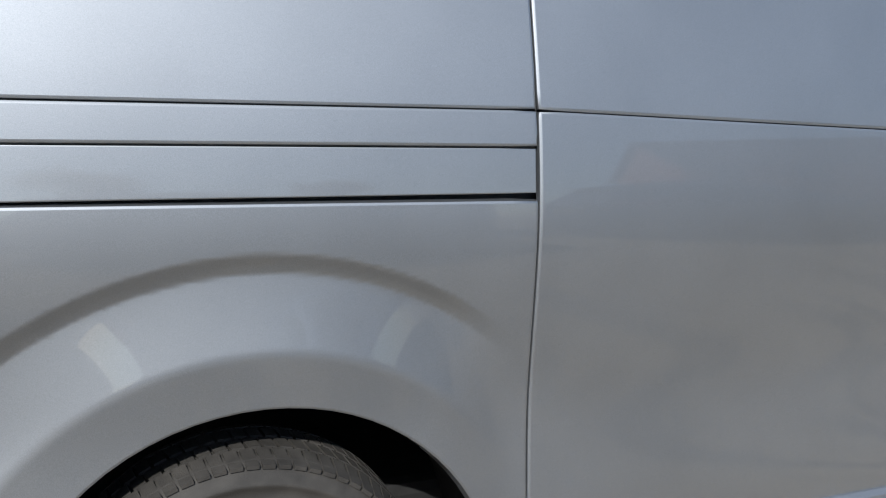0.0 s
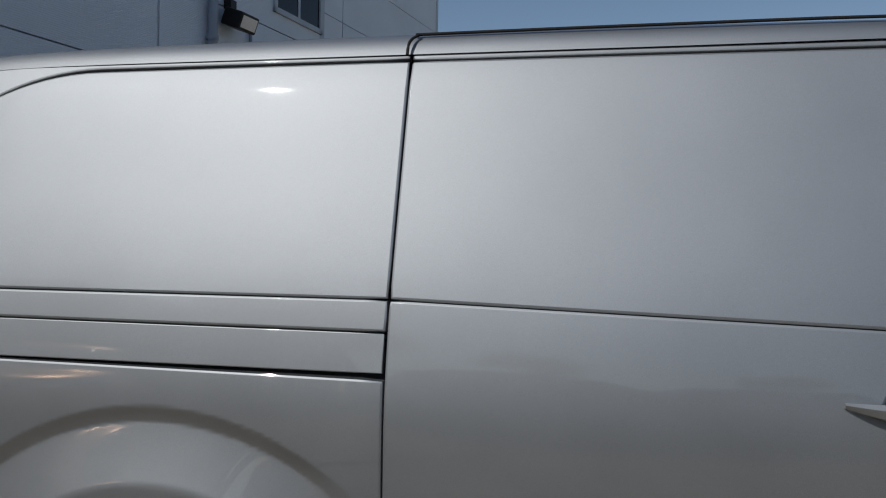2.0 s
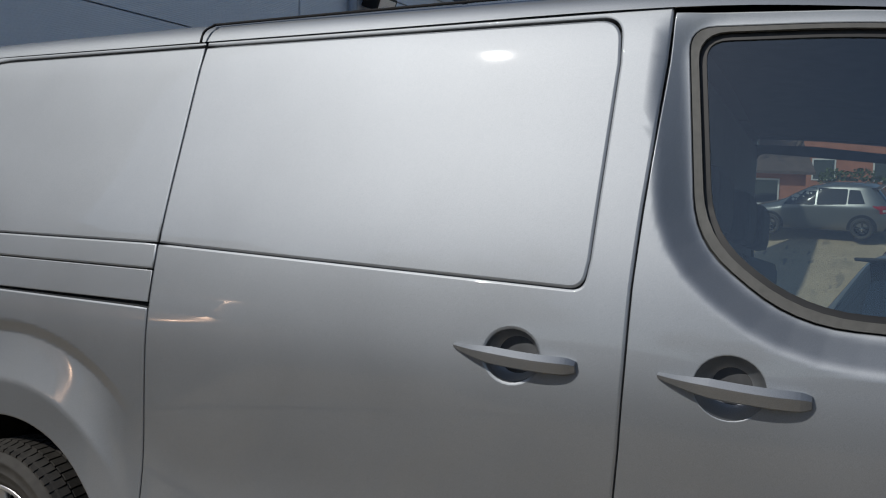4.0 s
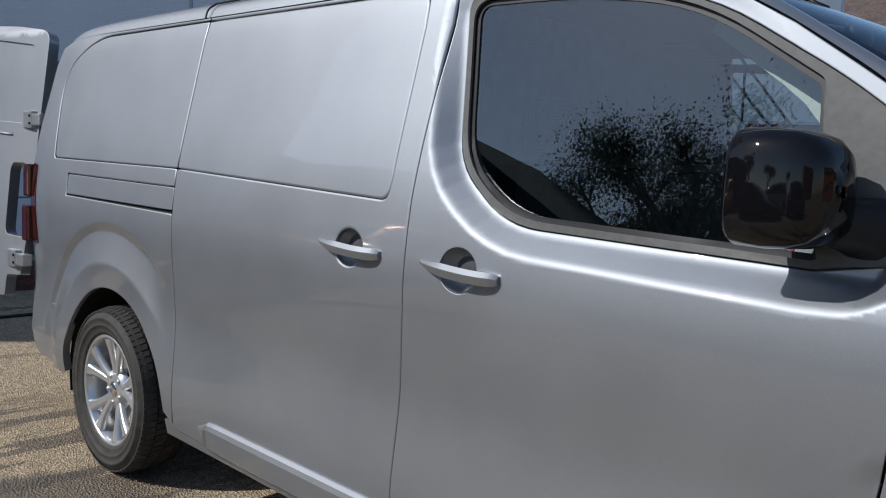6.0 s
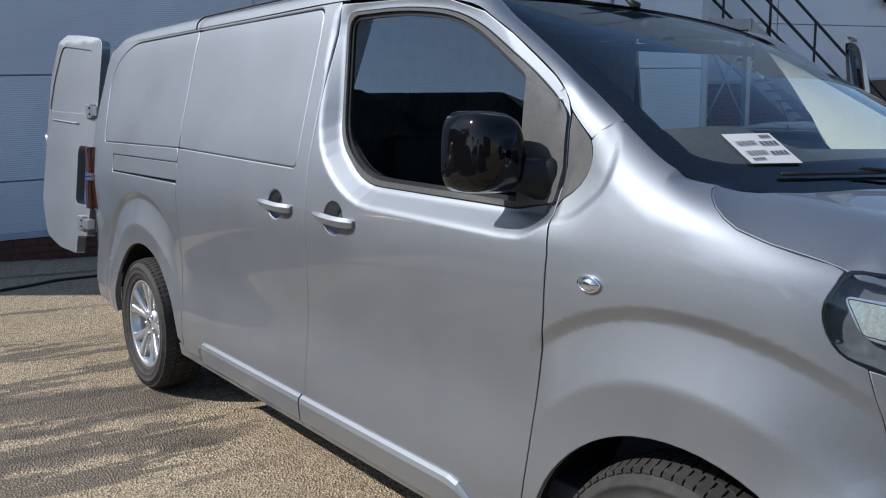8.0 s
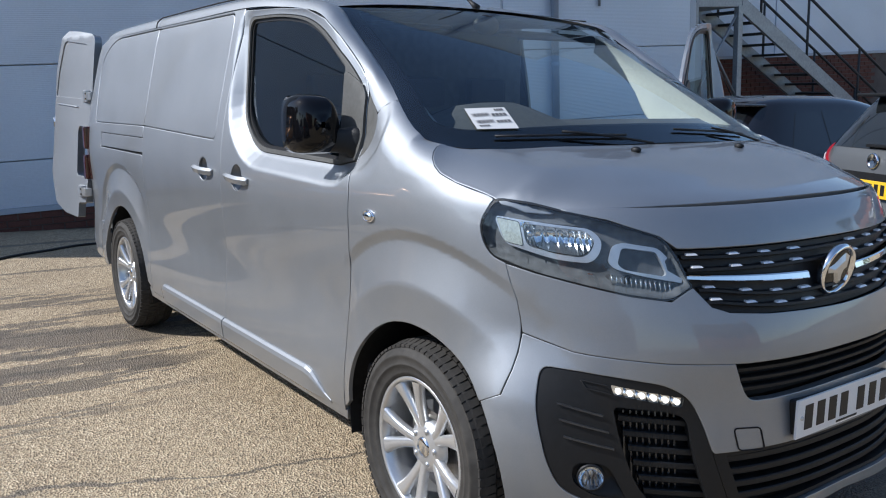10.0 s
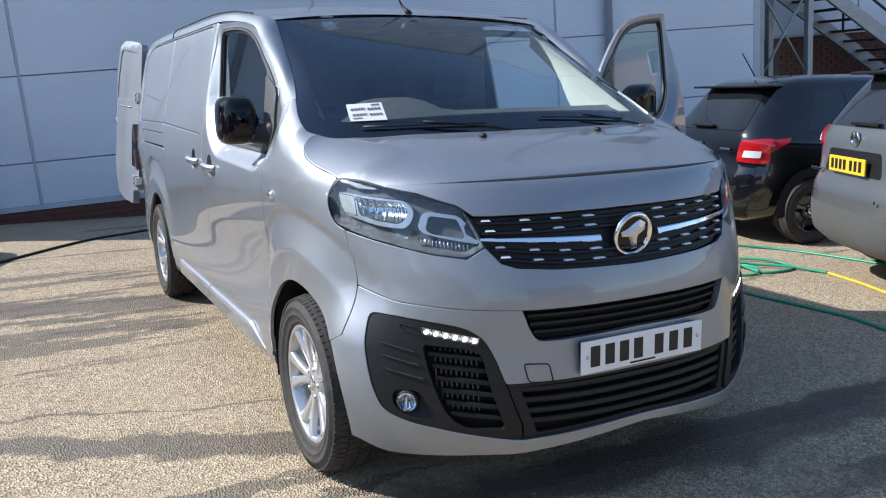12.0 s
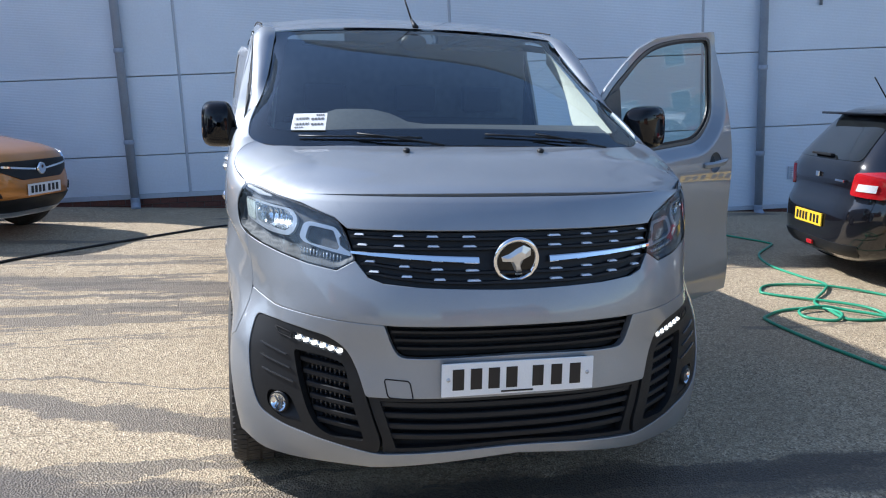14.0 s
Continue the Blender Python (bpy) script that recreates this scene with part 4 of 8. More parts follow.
strip = [(0.56, 1.1345), (0.7, 1.1385)] + [(0.8 + 0.1 * k, 1.1395) for k in range(13)] + [(2.10, 1.1385), (2.24, 1.1345), (2.095, 1.113), (1.945, 1.073), (1.897, 1.041)] + [(1.85 - 0.1 * k, 1.040) for k in range(10)] + [(0.903, 1.041), (0.855, 1.073), (0.705, 1.113)]
patch("nose_panel", strip, around, PAINT, van, step=0.02, depth=0.015)

upper = [(0.3325, 0.9805)] + [(0.421, 0.9635), (0.717, 0.9155), (0.845, 0.9025), (0.922, 0.936)] + [(0.965, 0.887), (1.02, 0.870), (1.15, 0.860), (1.4, 0.851)]
up_half_low = list(reversed([(0.345, 0.90), (0.352, 0.803), (0.511, 0.769), (0.79, 0.751), (1.05, 0.742), (1.4, 0.742)]))
face_upper = upper + mirror_front(list(reversed(upper[:-1]))) + mirror_front([(0.345, 0.90), (0.352, 0.803), (0.511, 0.769), (0.79, 0.751), (1.05, 0.742)]) + up_half_low
bumper = patch("front_bumper", face_upper, around, PAINT, van, step=0.05, depth=0.02)
low_pts = [(0.352, 0.796), (0.511, 0.763), (0.79, 0.745), (1.012, 0.738), (1.030, 0.69), (1.046, 0.660), (1.058, 0.645), (1.072, 0.636), (1.092, 0.632), (1.15, 0.631), (1.4, 0.639)]
low_edge = []
n_low = 26
for k in range(n_low + 1):
    s = 0.345 + (1.4 - 0.345) * k / n_low
    low_edge.append((s, lip_z(s)))
arch_line = [(arch_s(z, 0.42), z) for z in (0.32, 0.37, 0.42, 0.47, 0.52, 0.56, 0.60)] + [(0.334, 0.633), (0.347, 0.70)]
skin_low = low_pts + mirror_front(list(reversed(low_pts[:-1]))) + mirror_front(list(reversed(arch_line))) + mirror_front(low_edge) + list(reversed(low_edge[:-1])) + arch_line
joined_low = rounded(CORNER + [(1.4, 0.338)] + mirror_front(list(reversed(CORNER))) + [(1.4, 0.509)], CORNER_R + [0.05] + list(reversed(CORNER_R)) + [0.05], 5)
patch("bumper_lower_skin", skin_low, around, PAINT, bumper, holes=[joined_low], step=0.05, depth=0.025, label="painted lower bumper with wide black mouth")

# grille
grille_out = [(0.893, 1.036), (1.4, 1.036), (1.907, 1.036)] + mirror_front([(0.922, 0.940), (0.964, 0.893), (1.02, 0.876), (1.15, 0.866)]) + [(1.4, 0.857)] + list(reversed([(0.922, 0.940), (0.964, 0.893), (1.02, 0.876), (1.15, 0.866)]))
grille = patch("radiator_grille", grille_out, around, BLACK_PLASTIC, van, step=0.05, depth=0.02, offset=-0.022, label="black grille with small chrome dashes")


def bar_on(name, s0, s1, z0, z1, proud, material, owner, n=12, thick=0.012, zf=None):
    """A bar lying along the nose from s0 to s1."""
    verts, faces = [], []
    for i in range(n + 1):
        s = s0 + (s1 - s0) * i / n
        a, b = (z0, z1) if zf is None else zf(s)
        pa, pb = Vector(around(s, a)), Vector(around(s, b))
        nn = (Vector(around(s + 0.01, (a + b) / 2)) - Vector(around(s - 0.01, (a + b) / 2))).cross(Vector((0, 0, 1))).normalized()
        verts += [pa + nn * (proud - thick), pa + nn * (proud - 0.003), pa.lerp(pb, 0.15) + nn * proud, pa.lerp(pb, 0.85) + nn * proud, pb + nn * (proud - 0.003), pb + nn * (proud - thick)]
    for i in range(n):
        for k in range(5):
            a = i * 6 + k
            faces.append([a, a + 6, a + 7, a + 1])
    faces += [[0, 1, 2, 3, 4, 5], [n * 6 + k for k in (5, 4, 3, 2, 1, 0)]]
    ob = link_mesh(name, verts, faces, material, owner, smooth=False)
    return ob




def grille_dash(u, z):
    """A small chrome facet that leans back and narrows upwards."""
    nn = (Vector(around(u + 0.01, z)) - Vector(around(u - 0.01, z))).cross(Vector((0, 0, 1))).normalized()
    rows = ((0.0185, -0.0022, -0.014), (0.0185, -0.0022, 0.0), (0.0140, 0.0024, -0.0026), (0.0140, 0.0024, -0.014))
    verts = [Vector(around(u + w * q, z + dz)) + nn * out for w, dz, out in rows for q in (-1, 1)]
    faces = [[0, 1, 3, 2], [2, 3, 5, 4], [4, 5, 7, 6], [0, 2, 4, 6], [1, 7, 5, 3]]
    return link_mesh("grille_dash", verts, faces, DASH_SILVER, grille, smooth=False)


# four rows that sag towards the middle: height at the lamp, sag, places of the dashes
ROWS = ((1.0225, 0.004, (0.945, 1.086, 1.197, 1.304)), (0.9905, 0.002, (0.954, 1.086, 1.198, 1.304)), (0.9390, 0.025, (0.978, 1.099, 1.204, 1.306)), (0.9080, 0.025, (0.990, 1.104, 1.209, 1.308)))
for z, sag, places in ROWS:
    def row_z(u, z=z, sag=sag, a=places[0]):
        d = max(0.0, (min(u, 2.8 - u) - a) / (1.305 - a))
        return z - sag * (1 - (1 - min(1.2, d)) ** 1.6 if d < 1 else 1.0)
    lo = places[0] - 0.035
    bar_on("grille_rib", lo, 2.8 - lo, z, z, -0.004, BLACK_PLASTIC, grille, 40, 0.018, lambda u: (row_z(u) - 0.0125, row_z(u) - 0.0035))
    for u in places:
        grille_dash(u, row_z(u))
        grille_dash(2.8 - u, row_z(u))
for flip in (False, True):
    turn = (lambda u: 2.8 - u) if flip else (lambda u: u)
    bar_on("chrome_bar", turn(0.910), turn(1.325), 0.95, 0.967, 0.004, CHROME, grille, 20, 0.02, lambda u: tuple(0.966 - 0.021 * (turn(u) - 0.91) / 0.415 + q * (0.0055 + 0.005 * (turn(u) - 0.91) / 0.415) for q in (-1, 1)))
# round badge, drawn as a plain ring and shape
bc = Vector(around(1.4, 0.946)) + Vector((0.012, 0, 0))
bm_m = Matrix.Translation(bc) @ Matrix.Rotation(radians(-90), 4, "Z") @ Matrix.Rotation(radians(-12), 4, "X")
badge = lathe("badge", [(0.062, -0.02), (0.076, -0.012), (0.080, 0.002), (0.074, 0.012), (0.066, 0.008), (0.063, 0.002)], CHROME, grille, "round chrome badge ring", 48, bm_m)
lathe("badge_plate", [(0.064, 0.002), (0.03, 0.004), (0.0, 0.004)], GLOSS_BLACK, badge, "black badge face", 32, bm_m)
bm = bmesh.new()
for shape, h in (([(0.046, 0.040), (0.020, 0.052), (-0.004, 0.040), (-0.030, 0.022), (-0.052, 0.012), (-0.046, -0.004), (-0.020, -0.004), (-0.008, -0.026), (0.004, -0.054), (0.026, -0.050), (0.018, -0.022), (0.026, 0.004), (0.048, 0.016)], 0.012),):
    outer = [bm.verts.new((-x, 0.003, z)) for x, z in shape]
    cx, cz = sum(p[0] for p in shape) / len(shape), sum(p[1] for p in shape) / len(shape)
    inner = [bm.verts.new((-(cx + (x - cx) * 0.6), h, cz + (z - cz) * 0.6)) for x, z in shape]
    n_s = len(shape)
    bm.faces.new(inner)
    for k in range(n_s):
        bm.faces.new([outer[k], outer[(k + 1) % n_s], inner[(k + 1) % n_s], inner[k]])
bmesh.ops.recalc_face_normals(bm, faces=bm.faces[:])
bmesh.ops.triangulate(bm, faces=bm.faces[:])
bmesh.ops.transform(bm, matrix=bm_m, verts=bm.verts)
part("badge_relief", bm, ALLOY, badge, "plain chrome relief shape")

# upper intake, wide lower mouth and fog corners
intake_out = [(1.014, 0.738), (1.032, 0.69), (1.050, 0.658), (1.074, 0.638), (1.11, 0.633), (1.4, 0.640)]
intake_out = intake_out + mirror_front(list(reversed(intake_out[:-1])))
intake_loop = intake_out + [(1.7 - 0.1 * k, 0.7385) for k in range(7)]
# a black sheet behind the slats stands in for the intake's shaded depth
patch("upper_intake", intake_loop, around, DARK, bumper, step=0.06, depth=0.0, offset=-0.045, label="black sheet standing in for shade in the upper air intake")
for z in (0.717, 0.690, 0.663):
    lo = 1.026 + (0.738 - z) * 0.42
    bar_on("intake_slat", lo, 2.8 - lo, z - 0.0055, z + 0.0055, -0.016, BLACK_PLASTIC, bumper, 14, 0.026)
# another black sheet gives the lower mouth its shade by colour
patch("mouth_shade_sheet", joined_low, around, DARK, bumper, step=0.07, depth=0.0, offset=-0.06, label="black sheet standing in for shade in the lower mouth")
for z in (0.476, 0.440, 0.404, 0.370):
    lo = 0.985 + (0.49 - z) * 0.36
    bar_on("mouth_slat", lo, 2.8 - lo, z - 0.010, z + 0.009, -0.020, BLACK_PLASTIC, bumper, 18, 0.030)
low_frame = [(0.953, 0.500), (1.4, 0.505), (1.847, 0.500), (1.822, 0.43), (1.797, 0.36), (1.800, 0.315), (1.4, 0.342), (1.0, 0.315), (1.003, 0.36), (0.978, 0.43)]
low_open = [(0.998, 0.488), (1.4, 0.495), (1.802, 0.488), (1.780, 0.43), (1.760, 0.365), (1.75, 0.332), (1.4, 0.354), (1.05, 0.332), (1.04, 0.365), (1.02, 0.43)]
patch("mouth_frame", low_frame, around, BLACK_PLASTIC, bumper, holes=[low_open], step=0.06, depth=0.03, offset=-0.012, label="black lower grille frame")
for mir in (False, True):
    sg = 1 if mir else -1
    face = [(u, v) for u, v in CORNER] + [(1.0, 0.36), (0.976, 0.43)]
    fog_out = shrink(rounded(face, CORNER_R + [0.02, 0.02], 5), 0.0035)
    vent = rounded([(0.655, 0.632), (0.80, 0.619), (0.866, 0.603), (0.884, 0.52), (0.910, 0.435), (0.936, 0.350), (0.80, 0.352), (0.745, 0.385), (0.715, 0.43), (0.675, 0.54)], [0.02, 0.02, 0.03, 0.05, 0.05, 0.02, 0.04, 0.04, 0.05, 0.05], 4)
    lampslot = rounded([(0.640, 0.689), (0.858, 0.653), (0.852, 0.629), (0.654, 0.663)], 0.005, 3)
    pocket = rounded([(0.555, 0.480), (0.645, 0.478), (0.690, 0.382), (0.60, 0.392), (0.550, 0.425)], [0.03, 0.03, 0.01, 0.03, 0.03], 4)
    fog_s = patch("fog_surround", fog_out, belt, BLACK_PLASTIC, bumper, holes=[vent, lampslot, pocket], step=0.04, depth=0.03, offset=-0.004, mirror=mir, label="textured black corner surround")
    patch("fog_pocket", pocket, lambda u, v: tuple(Vector(belt(u, v)) + Vector((-0.7, 0.6, 0)) * 0.020 * smooth_step(0.385, 0.44, v)), BLACK_PLASTIC, fog_s, step=0.02, depth=0.0, offset=-0.006, mirror=mir, label="sloping pocket round the fog lamp")
    strip_back = patch("running_light", shrink(lampslot, -0.002), belt, REFLECTOR, fog_s, step=0.03, depth=0.0, offset=-0.014, mirror=mir, label="strip of lit daytime running lights")
    for k in range(6):
        u = 0.668 + k * 0.0345
        v = 0.6700 - k * 0.0057
        c = Vector(belt(u, v))
        c.y = sg * abs(c.y)
        bm = bmesh.new()
        bmesh.ops.create_uvsphere(bm, u_segments=12, v_segments=8, radius=0.0078)
        bmesh.ops.scale(bm, vec=(0.6, 1.25, 0.95), verts=bm.verts)
        bmesh.ops.translate(bm, vec=c + Vector((-0.007, -sg * 0.004, 0)), verts=bm.verts)
        part("running_led", bm, DRL, strip_back, "lit lamp cell", True)
        if k:
            wall_pts = [Vector(belt(u - 0.0172, v + dz)) + Vector((-0.008, 0.004, 0)) for dz in (-0.011, 0.014)]
            tube("cell_wall", [(p.x, sg * abs(p.y), p.z) for p in wall_pts], 0.003, REFLECTOR, strip_back, "", 5)
    # the blank panel beside the lights
    tag = rounded([(0.548, 0.697), (0.636, 0.686), (0.650, 0.664), (0.572, 0.676)], 0.004, 2)
    tag_pts = [Vector(belt(u, v)) + Vector((0.0, -0.0015, 0)) for u, v in tag]
    tube("blank_outline", [(p.x, sg * abs(p.y), p.z) for p in tag_pts], 0.0016, DARK, fog_s, "groove round a blank panel", 5, True)

    def edge_bar(nm, a, b, z, half_z, fall, proud, thick, material=BLACK_PLASTIC):
        """A bar across a corner piece that falls towards the middle of the van."""
        turn = (lambda q: 2.8 - q) if mir else (lambda q: q)
        bar_on(nm, turn(a), turn(b), z, z, proud, material, fog_s, 6, thick, lambda q: (z - (turn(q) - a) * fall - half_z, z - (turn(q) - a) * fall + half_z))

    for z in (0.596, 0.556, 0.516, 0.476, 0.436, 0.398):
        edge_bar("vent_slat", 0.664 + (0.62 - z) * 0.36, 0.872 + (0.60 - z) * 0.27, z, 0.0085, 0.09, -0.022, 0.030)
    for k in range(9):
        a = 0.690 + 0.019 * k
        edge_bar("vent_mesh", a, a + 0.005, 0.500 - 0.05 * (a - 0.69), 0.11, 0.0, -0.040, 0.003, RIB_BLACK)
    for k, z in enumerate((0.634, 0.592, 0.548)):
        edge_bar("raised_rib", 0.500 + 0.014 * k, 0.628 + 0.016 * k, z, 0.0026, 0.22, 0.0030, 0.010, RIB_BLACK)
    fc = Vector(belt(0.600, 0.440))
    fc.y = sg * abs(fc.y)
    aim = Matrix.Translation(fc + Vector((-0.004, -sg * 0.004, 0))) @ Vector((0.75, sg * 0.66, 0)).to_track_quat("Y", "Z").to_matrix().to_4x4()
    lathe("fog_lamp", [(0.0375, -0.01), (0.0365, 0.006), (0.0325, 0.005)], BLACK_PLASTIC, fog_s, "round fog lamp", 24, aim)
    lathe("fog_lens", [(0.033, 0.004), (0.029, -0.004), (0.017, -0.013), (0.0, -0.016)], REFLECTOR, fog_s, "silvered fog lamp bowl", 24, aim)
    for dx in (-0.016, -0.003, 0.013):
        tube("lamp_flute", [aim @ Vector((dx, 0.004, -0.020)), aim @ Vector((dx * 0.6, -0.004, 0.0)), aim @ Vector((dx, 0.004, 0.020))], 0.0034, SMOKED_LENS, fog_s, "dark flute in the fog lamp", 6)
    # headlamp: dark housing, silver-edged main bowl with a frosted block, a silver ring, ribbed indicator and a clear cover
    bowl_out = rounded([(0.300, 1.112), (0.40, 1.106), (0.638, 1.092), (0.672, 1.062), (0.650, 1.022), (0.612, 1.000), (0.50, 1.004), (0.322, 1.038)], [0.02, 0.02, 0.03, 0.03, 0.03, 0.03, 0.05, 0.03], 5)
    bowl_in = rounded([(0.402, 1.098), (0.620, 1.086), (0.648, 1.062), (0.626, 1.030), (0.590, 1.014), (0.50, 1.018), (0.404, 1.038)], [0.01, 0.03, 0.02, 0.03, 0.03, 0.05, 0.02], 5)
    block_at = rounded([(0.309, 1.106), (0.392, 1.099), (0.393, 1.035), (0.328, 1.043)], 0.008, 3)
    ring_out = rounded([(0.672, 1.005), (0.700, 1.050), (0.735, 1.057), (0.848, 1.043), (0.872, 1.018), (0.860, 1.010), (0.862, 0.985), (0.905, 0.963), (0.900, 0.953), (0.768, 0.972), (0.690, 0.988)], [0.03, 0.02, 0.02, 0.015, 0.004, 0.004, 0.004, 0.004, 0.004, 0.03, 0.02], 4)
    ring_in = rounded([(0.702, 1.000), (0.728, 1.044), (0.838, 1.033), (0.858, 0.978), (0.846, 0.970), (0.722, 0.986)], [0.015, 0.015, 0.01, 0.01, 0.006, 0.012], 4)
    hl = patch("headlamp", shrink(LAMP, -0.003), lambda u, v: tuple(Vector(belt(u, v)) + Vector((-0.7, 0.6, 0)) * (0.004 + 0.030 * smooth_step(0.0, 0.026, -outside(u, v, LAMP)))), LAMP_INSIDE, van, holes=[shrink(bowl_in, -0.002)], step=0.02, depth=0.0, offset=0.0, mirror=mir, label="clear headlamp with silver-edged reflectors")
    patch("lamp_rim", shrink(LAMP, -0.0045), belt, BLACK_PLASTIC, hl, holes=[shrink(LAMP, 0.0015)], step=0.05, depth=0.008, offset=-0.002, mirror=mir, label="thin black seal round the headlamp")
    dish = lambda cs, cz, rs, rz, d: (lambda s, z: tuple(Vector(belt(s, z)) + Vector((-0.7, 0.6, 0)) * (0.018 + 0.0016 * math.sin(s * 330) + d * max(0.0, 1 - ((s - cs) / rs) ** 2 - ((z - cz) / rz) ** 2))))
    patch("bowl_bezel", bowl_out, belt, LAMP_SILVER, hl, holes=[bowl_in, shrink(block_at, -0.002)], step=0.03, depth=0.02, offset=-0.018, mirror=mir, label="satin silver bezel of the main lamp")
    patch("reflector_bowl", bowl_in, dish(0.52, 1.055, 0.14, 0.05, 0.045), REFLECTOR, hl, step=0.012, depth=0.0, offset=0.0, mirror=mir, label="fluted main reflector")
    patch("frosted_block", block_at, belt, FROSTED, hl, step=0.03, depth=0.02, offset=-0.016, mirror=mir, label="frosted side block")
    patch("light_ring", ring_out, belt, LAMP_SILVER, hl, holes=[ring_in], step=0.03, depth=0.018, offset=-0.016, mirror=mir, label="bright ring round the dip lamp")
    patch("dip_lamp", ring_in, belt, SMOKED_LENS, hl, step=0.03, depth=0.0, offset=-0.032, mirror=mir, label="grey dip lamp lens")
    lo_ind = rounded([(0.660, 0.974), (0.856, 0.955), (0.868, 0.948), (0.815, 0.922), (0.735, 0.930), (0.645, 0.943)], 0.006, 3)
    ind = patch("indicator_lens", lo_ind, belt, SMOKED_LENS, hl, step=0.05, depth=0.01, offset=-0.030, mirror=mir, label="ribbed smoked indicator")
    for k in range(13):
        u = 0.672 + 0.0148 * k
        hi, lo = 0.970 - 0.1 * (u - 0.672), 0.942 - 0.13 * (u - 0.66)
        pts = [Vector(belt(u + 0.006 * q, lo + (hi - lo) * q)) + Vector((-0.016, 0.013, 0)) for q in (0.1, 0.5, 0.92)]
        tube("indicator_rib", [(p.x, -p.y if mir else p.y, p.z) for p in pts], 0.0024, REFLECTOR, ind, "", 5)
    for u0, u1, z0, z1 in ((0.436, 0.450, 0.992, 0.999), (0.458, 0.468, 0.986, 0.999), (0.598, 0.615, 0.960, 0.974)):
        patch("lamp_fitting", [(u0, z0), (u1, z0 - 0.003), (u1, z1 - 0.002), (u0, z1)], belt, REFLECTOR, hl, step=0.05, depth=0.008, offset=-0.030, mirror=mir, label="small silver fitting inside the lamp")
    c0 = Vector(belt(0.432, 1.066)) + Vector((-0.020, 0.017, 0))
    c0.y = sg * abs(c0.y)
    bm = bmesh.new()
    bmesh.ops.create_uvsphere(bm, u_segments=14, v_segments=8, radius=0.013)
    bmesh.ops.translate(bm, vec=c0, verts=bm.verts)
    part("bulb_shield", bm, CHROME, hl, "chrome bulb shield", True)
    cover = patch("lamp_cover", shrink(LAMP, -0.004), belt, LAMP_GLASS, hl, step=0.05, depth=0.0, offset=0.0005, mirror=mir, label="clear lamp cover")
    cover.visible_shadow = False

# roof, rails, pillars and windscreen
RAIL_LOW = [belt(-0.334, 1.373), belt(-0.380, 1.412), belt(-0.420, 1.447), belt(-0.442, 1.482), belt(-0.490, 1.532), belt(-0.60, 1.608), belt(-0.72, 1.682), belt(-0.86, 1.746), belt(-1.15, 1.787)]
RAIL_LOW += [(-1.53, -0.801, 1.813), (-2.2, -0.801, 1.814), (-3.0, -0.800, 1.814), (-3.7, -0.798, 1.812), (-3.95, -0.790, 1.795), (-4.06, -0.772, 1.75)]
SCREEN_EDGE = [(-0.275, -0.804, 1.418), (-0.33, -0.787, 1.450), (-0.38, -0.773, 1.479), (-0.437, -0.760, 1.513), (-0.51, -0.746, 1.557), (-0.61, -0.730, 1.617), (-0.73, -0.714, 1.690), (-0.868, -0.697, 1.772)]
RAIL_TOP = SCREEN_EDGE + [(-1.15, -0.698, 1.823), (-1.53, -0.705, 1.866), (-2.2, -0.710, 1.880), (-3.0, -0.710, 1.880), (-3.7, -0.706, 1.870), (-3.95, -0.69, 1.850), (-4.05, -0.67, 1.825)]
CROWN = [(-4.06, 1.862), (-3.7, 1.905), (-3.0, 1.925), (-2.2, 1.925), (-1.5, 1.905), (-1.1, 1.855), (-0.868, 1.806)]
for mir in (False, True):
    ruled("roof_rail", curve_points(RAIL_LOW, 6), curve_points(RAIL_TOP, 6), PAINT, van, across=10, bulge=lambda a, w: -(0.010 + 0.006 * smooth_step(0.0, 0.2, a) + 0.005 * smooth_step(0.4, 0.55, a)) * 4 * w * (1 - w), mirror=mir)
edge = [p for p in curve_points(RAIL_TOP, 6) if p.x < -0.862]
roof_v, roof_f = [], []
cols = 24
for p in edge:
    zc = table(CROWN, p.x)
    for k in range(cols + 1):
        q = -1 + 2 * k / cols
        dz = (zc - p.z) * (1 - abs(q) ** 2.6)
        groove = -0.006 * sum(math.exp(-(((abs(q) * 0.7 - c) / 0.02) ** 2)) for c in (0.2, 0.42, 0.62)) * smooth_step(-1.3, -1.6, p.x)
        roof_v.append((p.x, p.y * -q, p.z + dz + groove))
for i in range(len(edge) - 1):
    for k in range(cols):
        a = i * (cols + 1) + k
        roof_f.append([a, a + 1, a + cols + 2, a + cols + 1])
link_mesh("roof", roof_v, [list(reversed(f)) for f in roof_f], PAINT, van)
# thin dark gaps on the rail over the doors
for mir in (False, True):
    gap = [(-2.752, -0.805, 1.805), (-2.750, -0.797, 1.835), (-2.735, -0.778, 1.856), (-2.69, -0.768, 1.862), (-2.2, -0.768, 1.864), (-1.7, -0.767, 1.862), (-1.3, -0.760, 1.842), (-1.0, -0.748, 1.808)]
    gap = [(x, (-y if mir else y), z + 0.004) for x, y, z in gap]
    tube("rail_gap", [(a, b * 1.012, c) for a, b, c in curve_points(gap, 5)], 0.0035, DARK, van, "dark gap along the roof rail", 6)

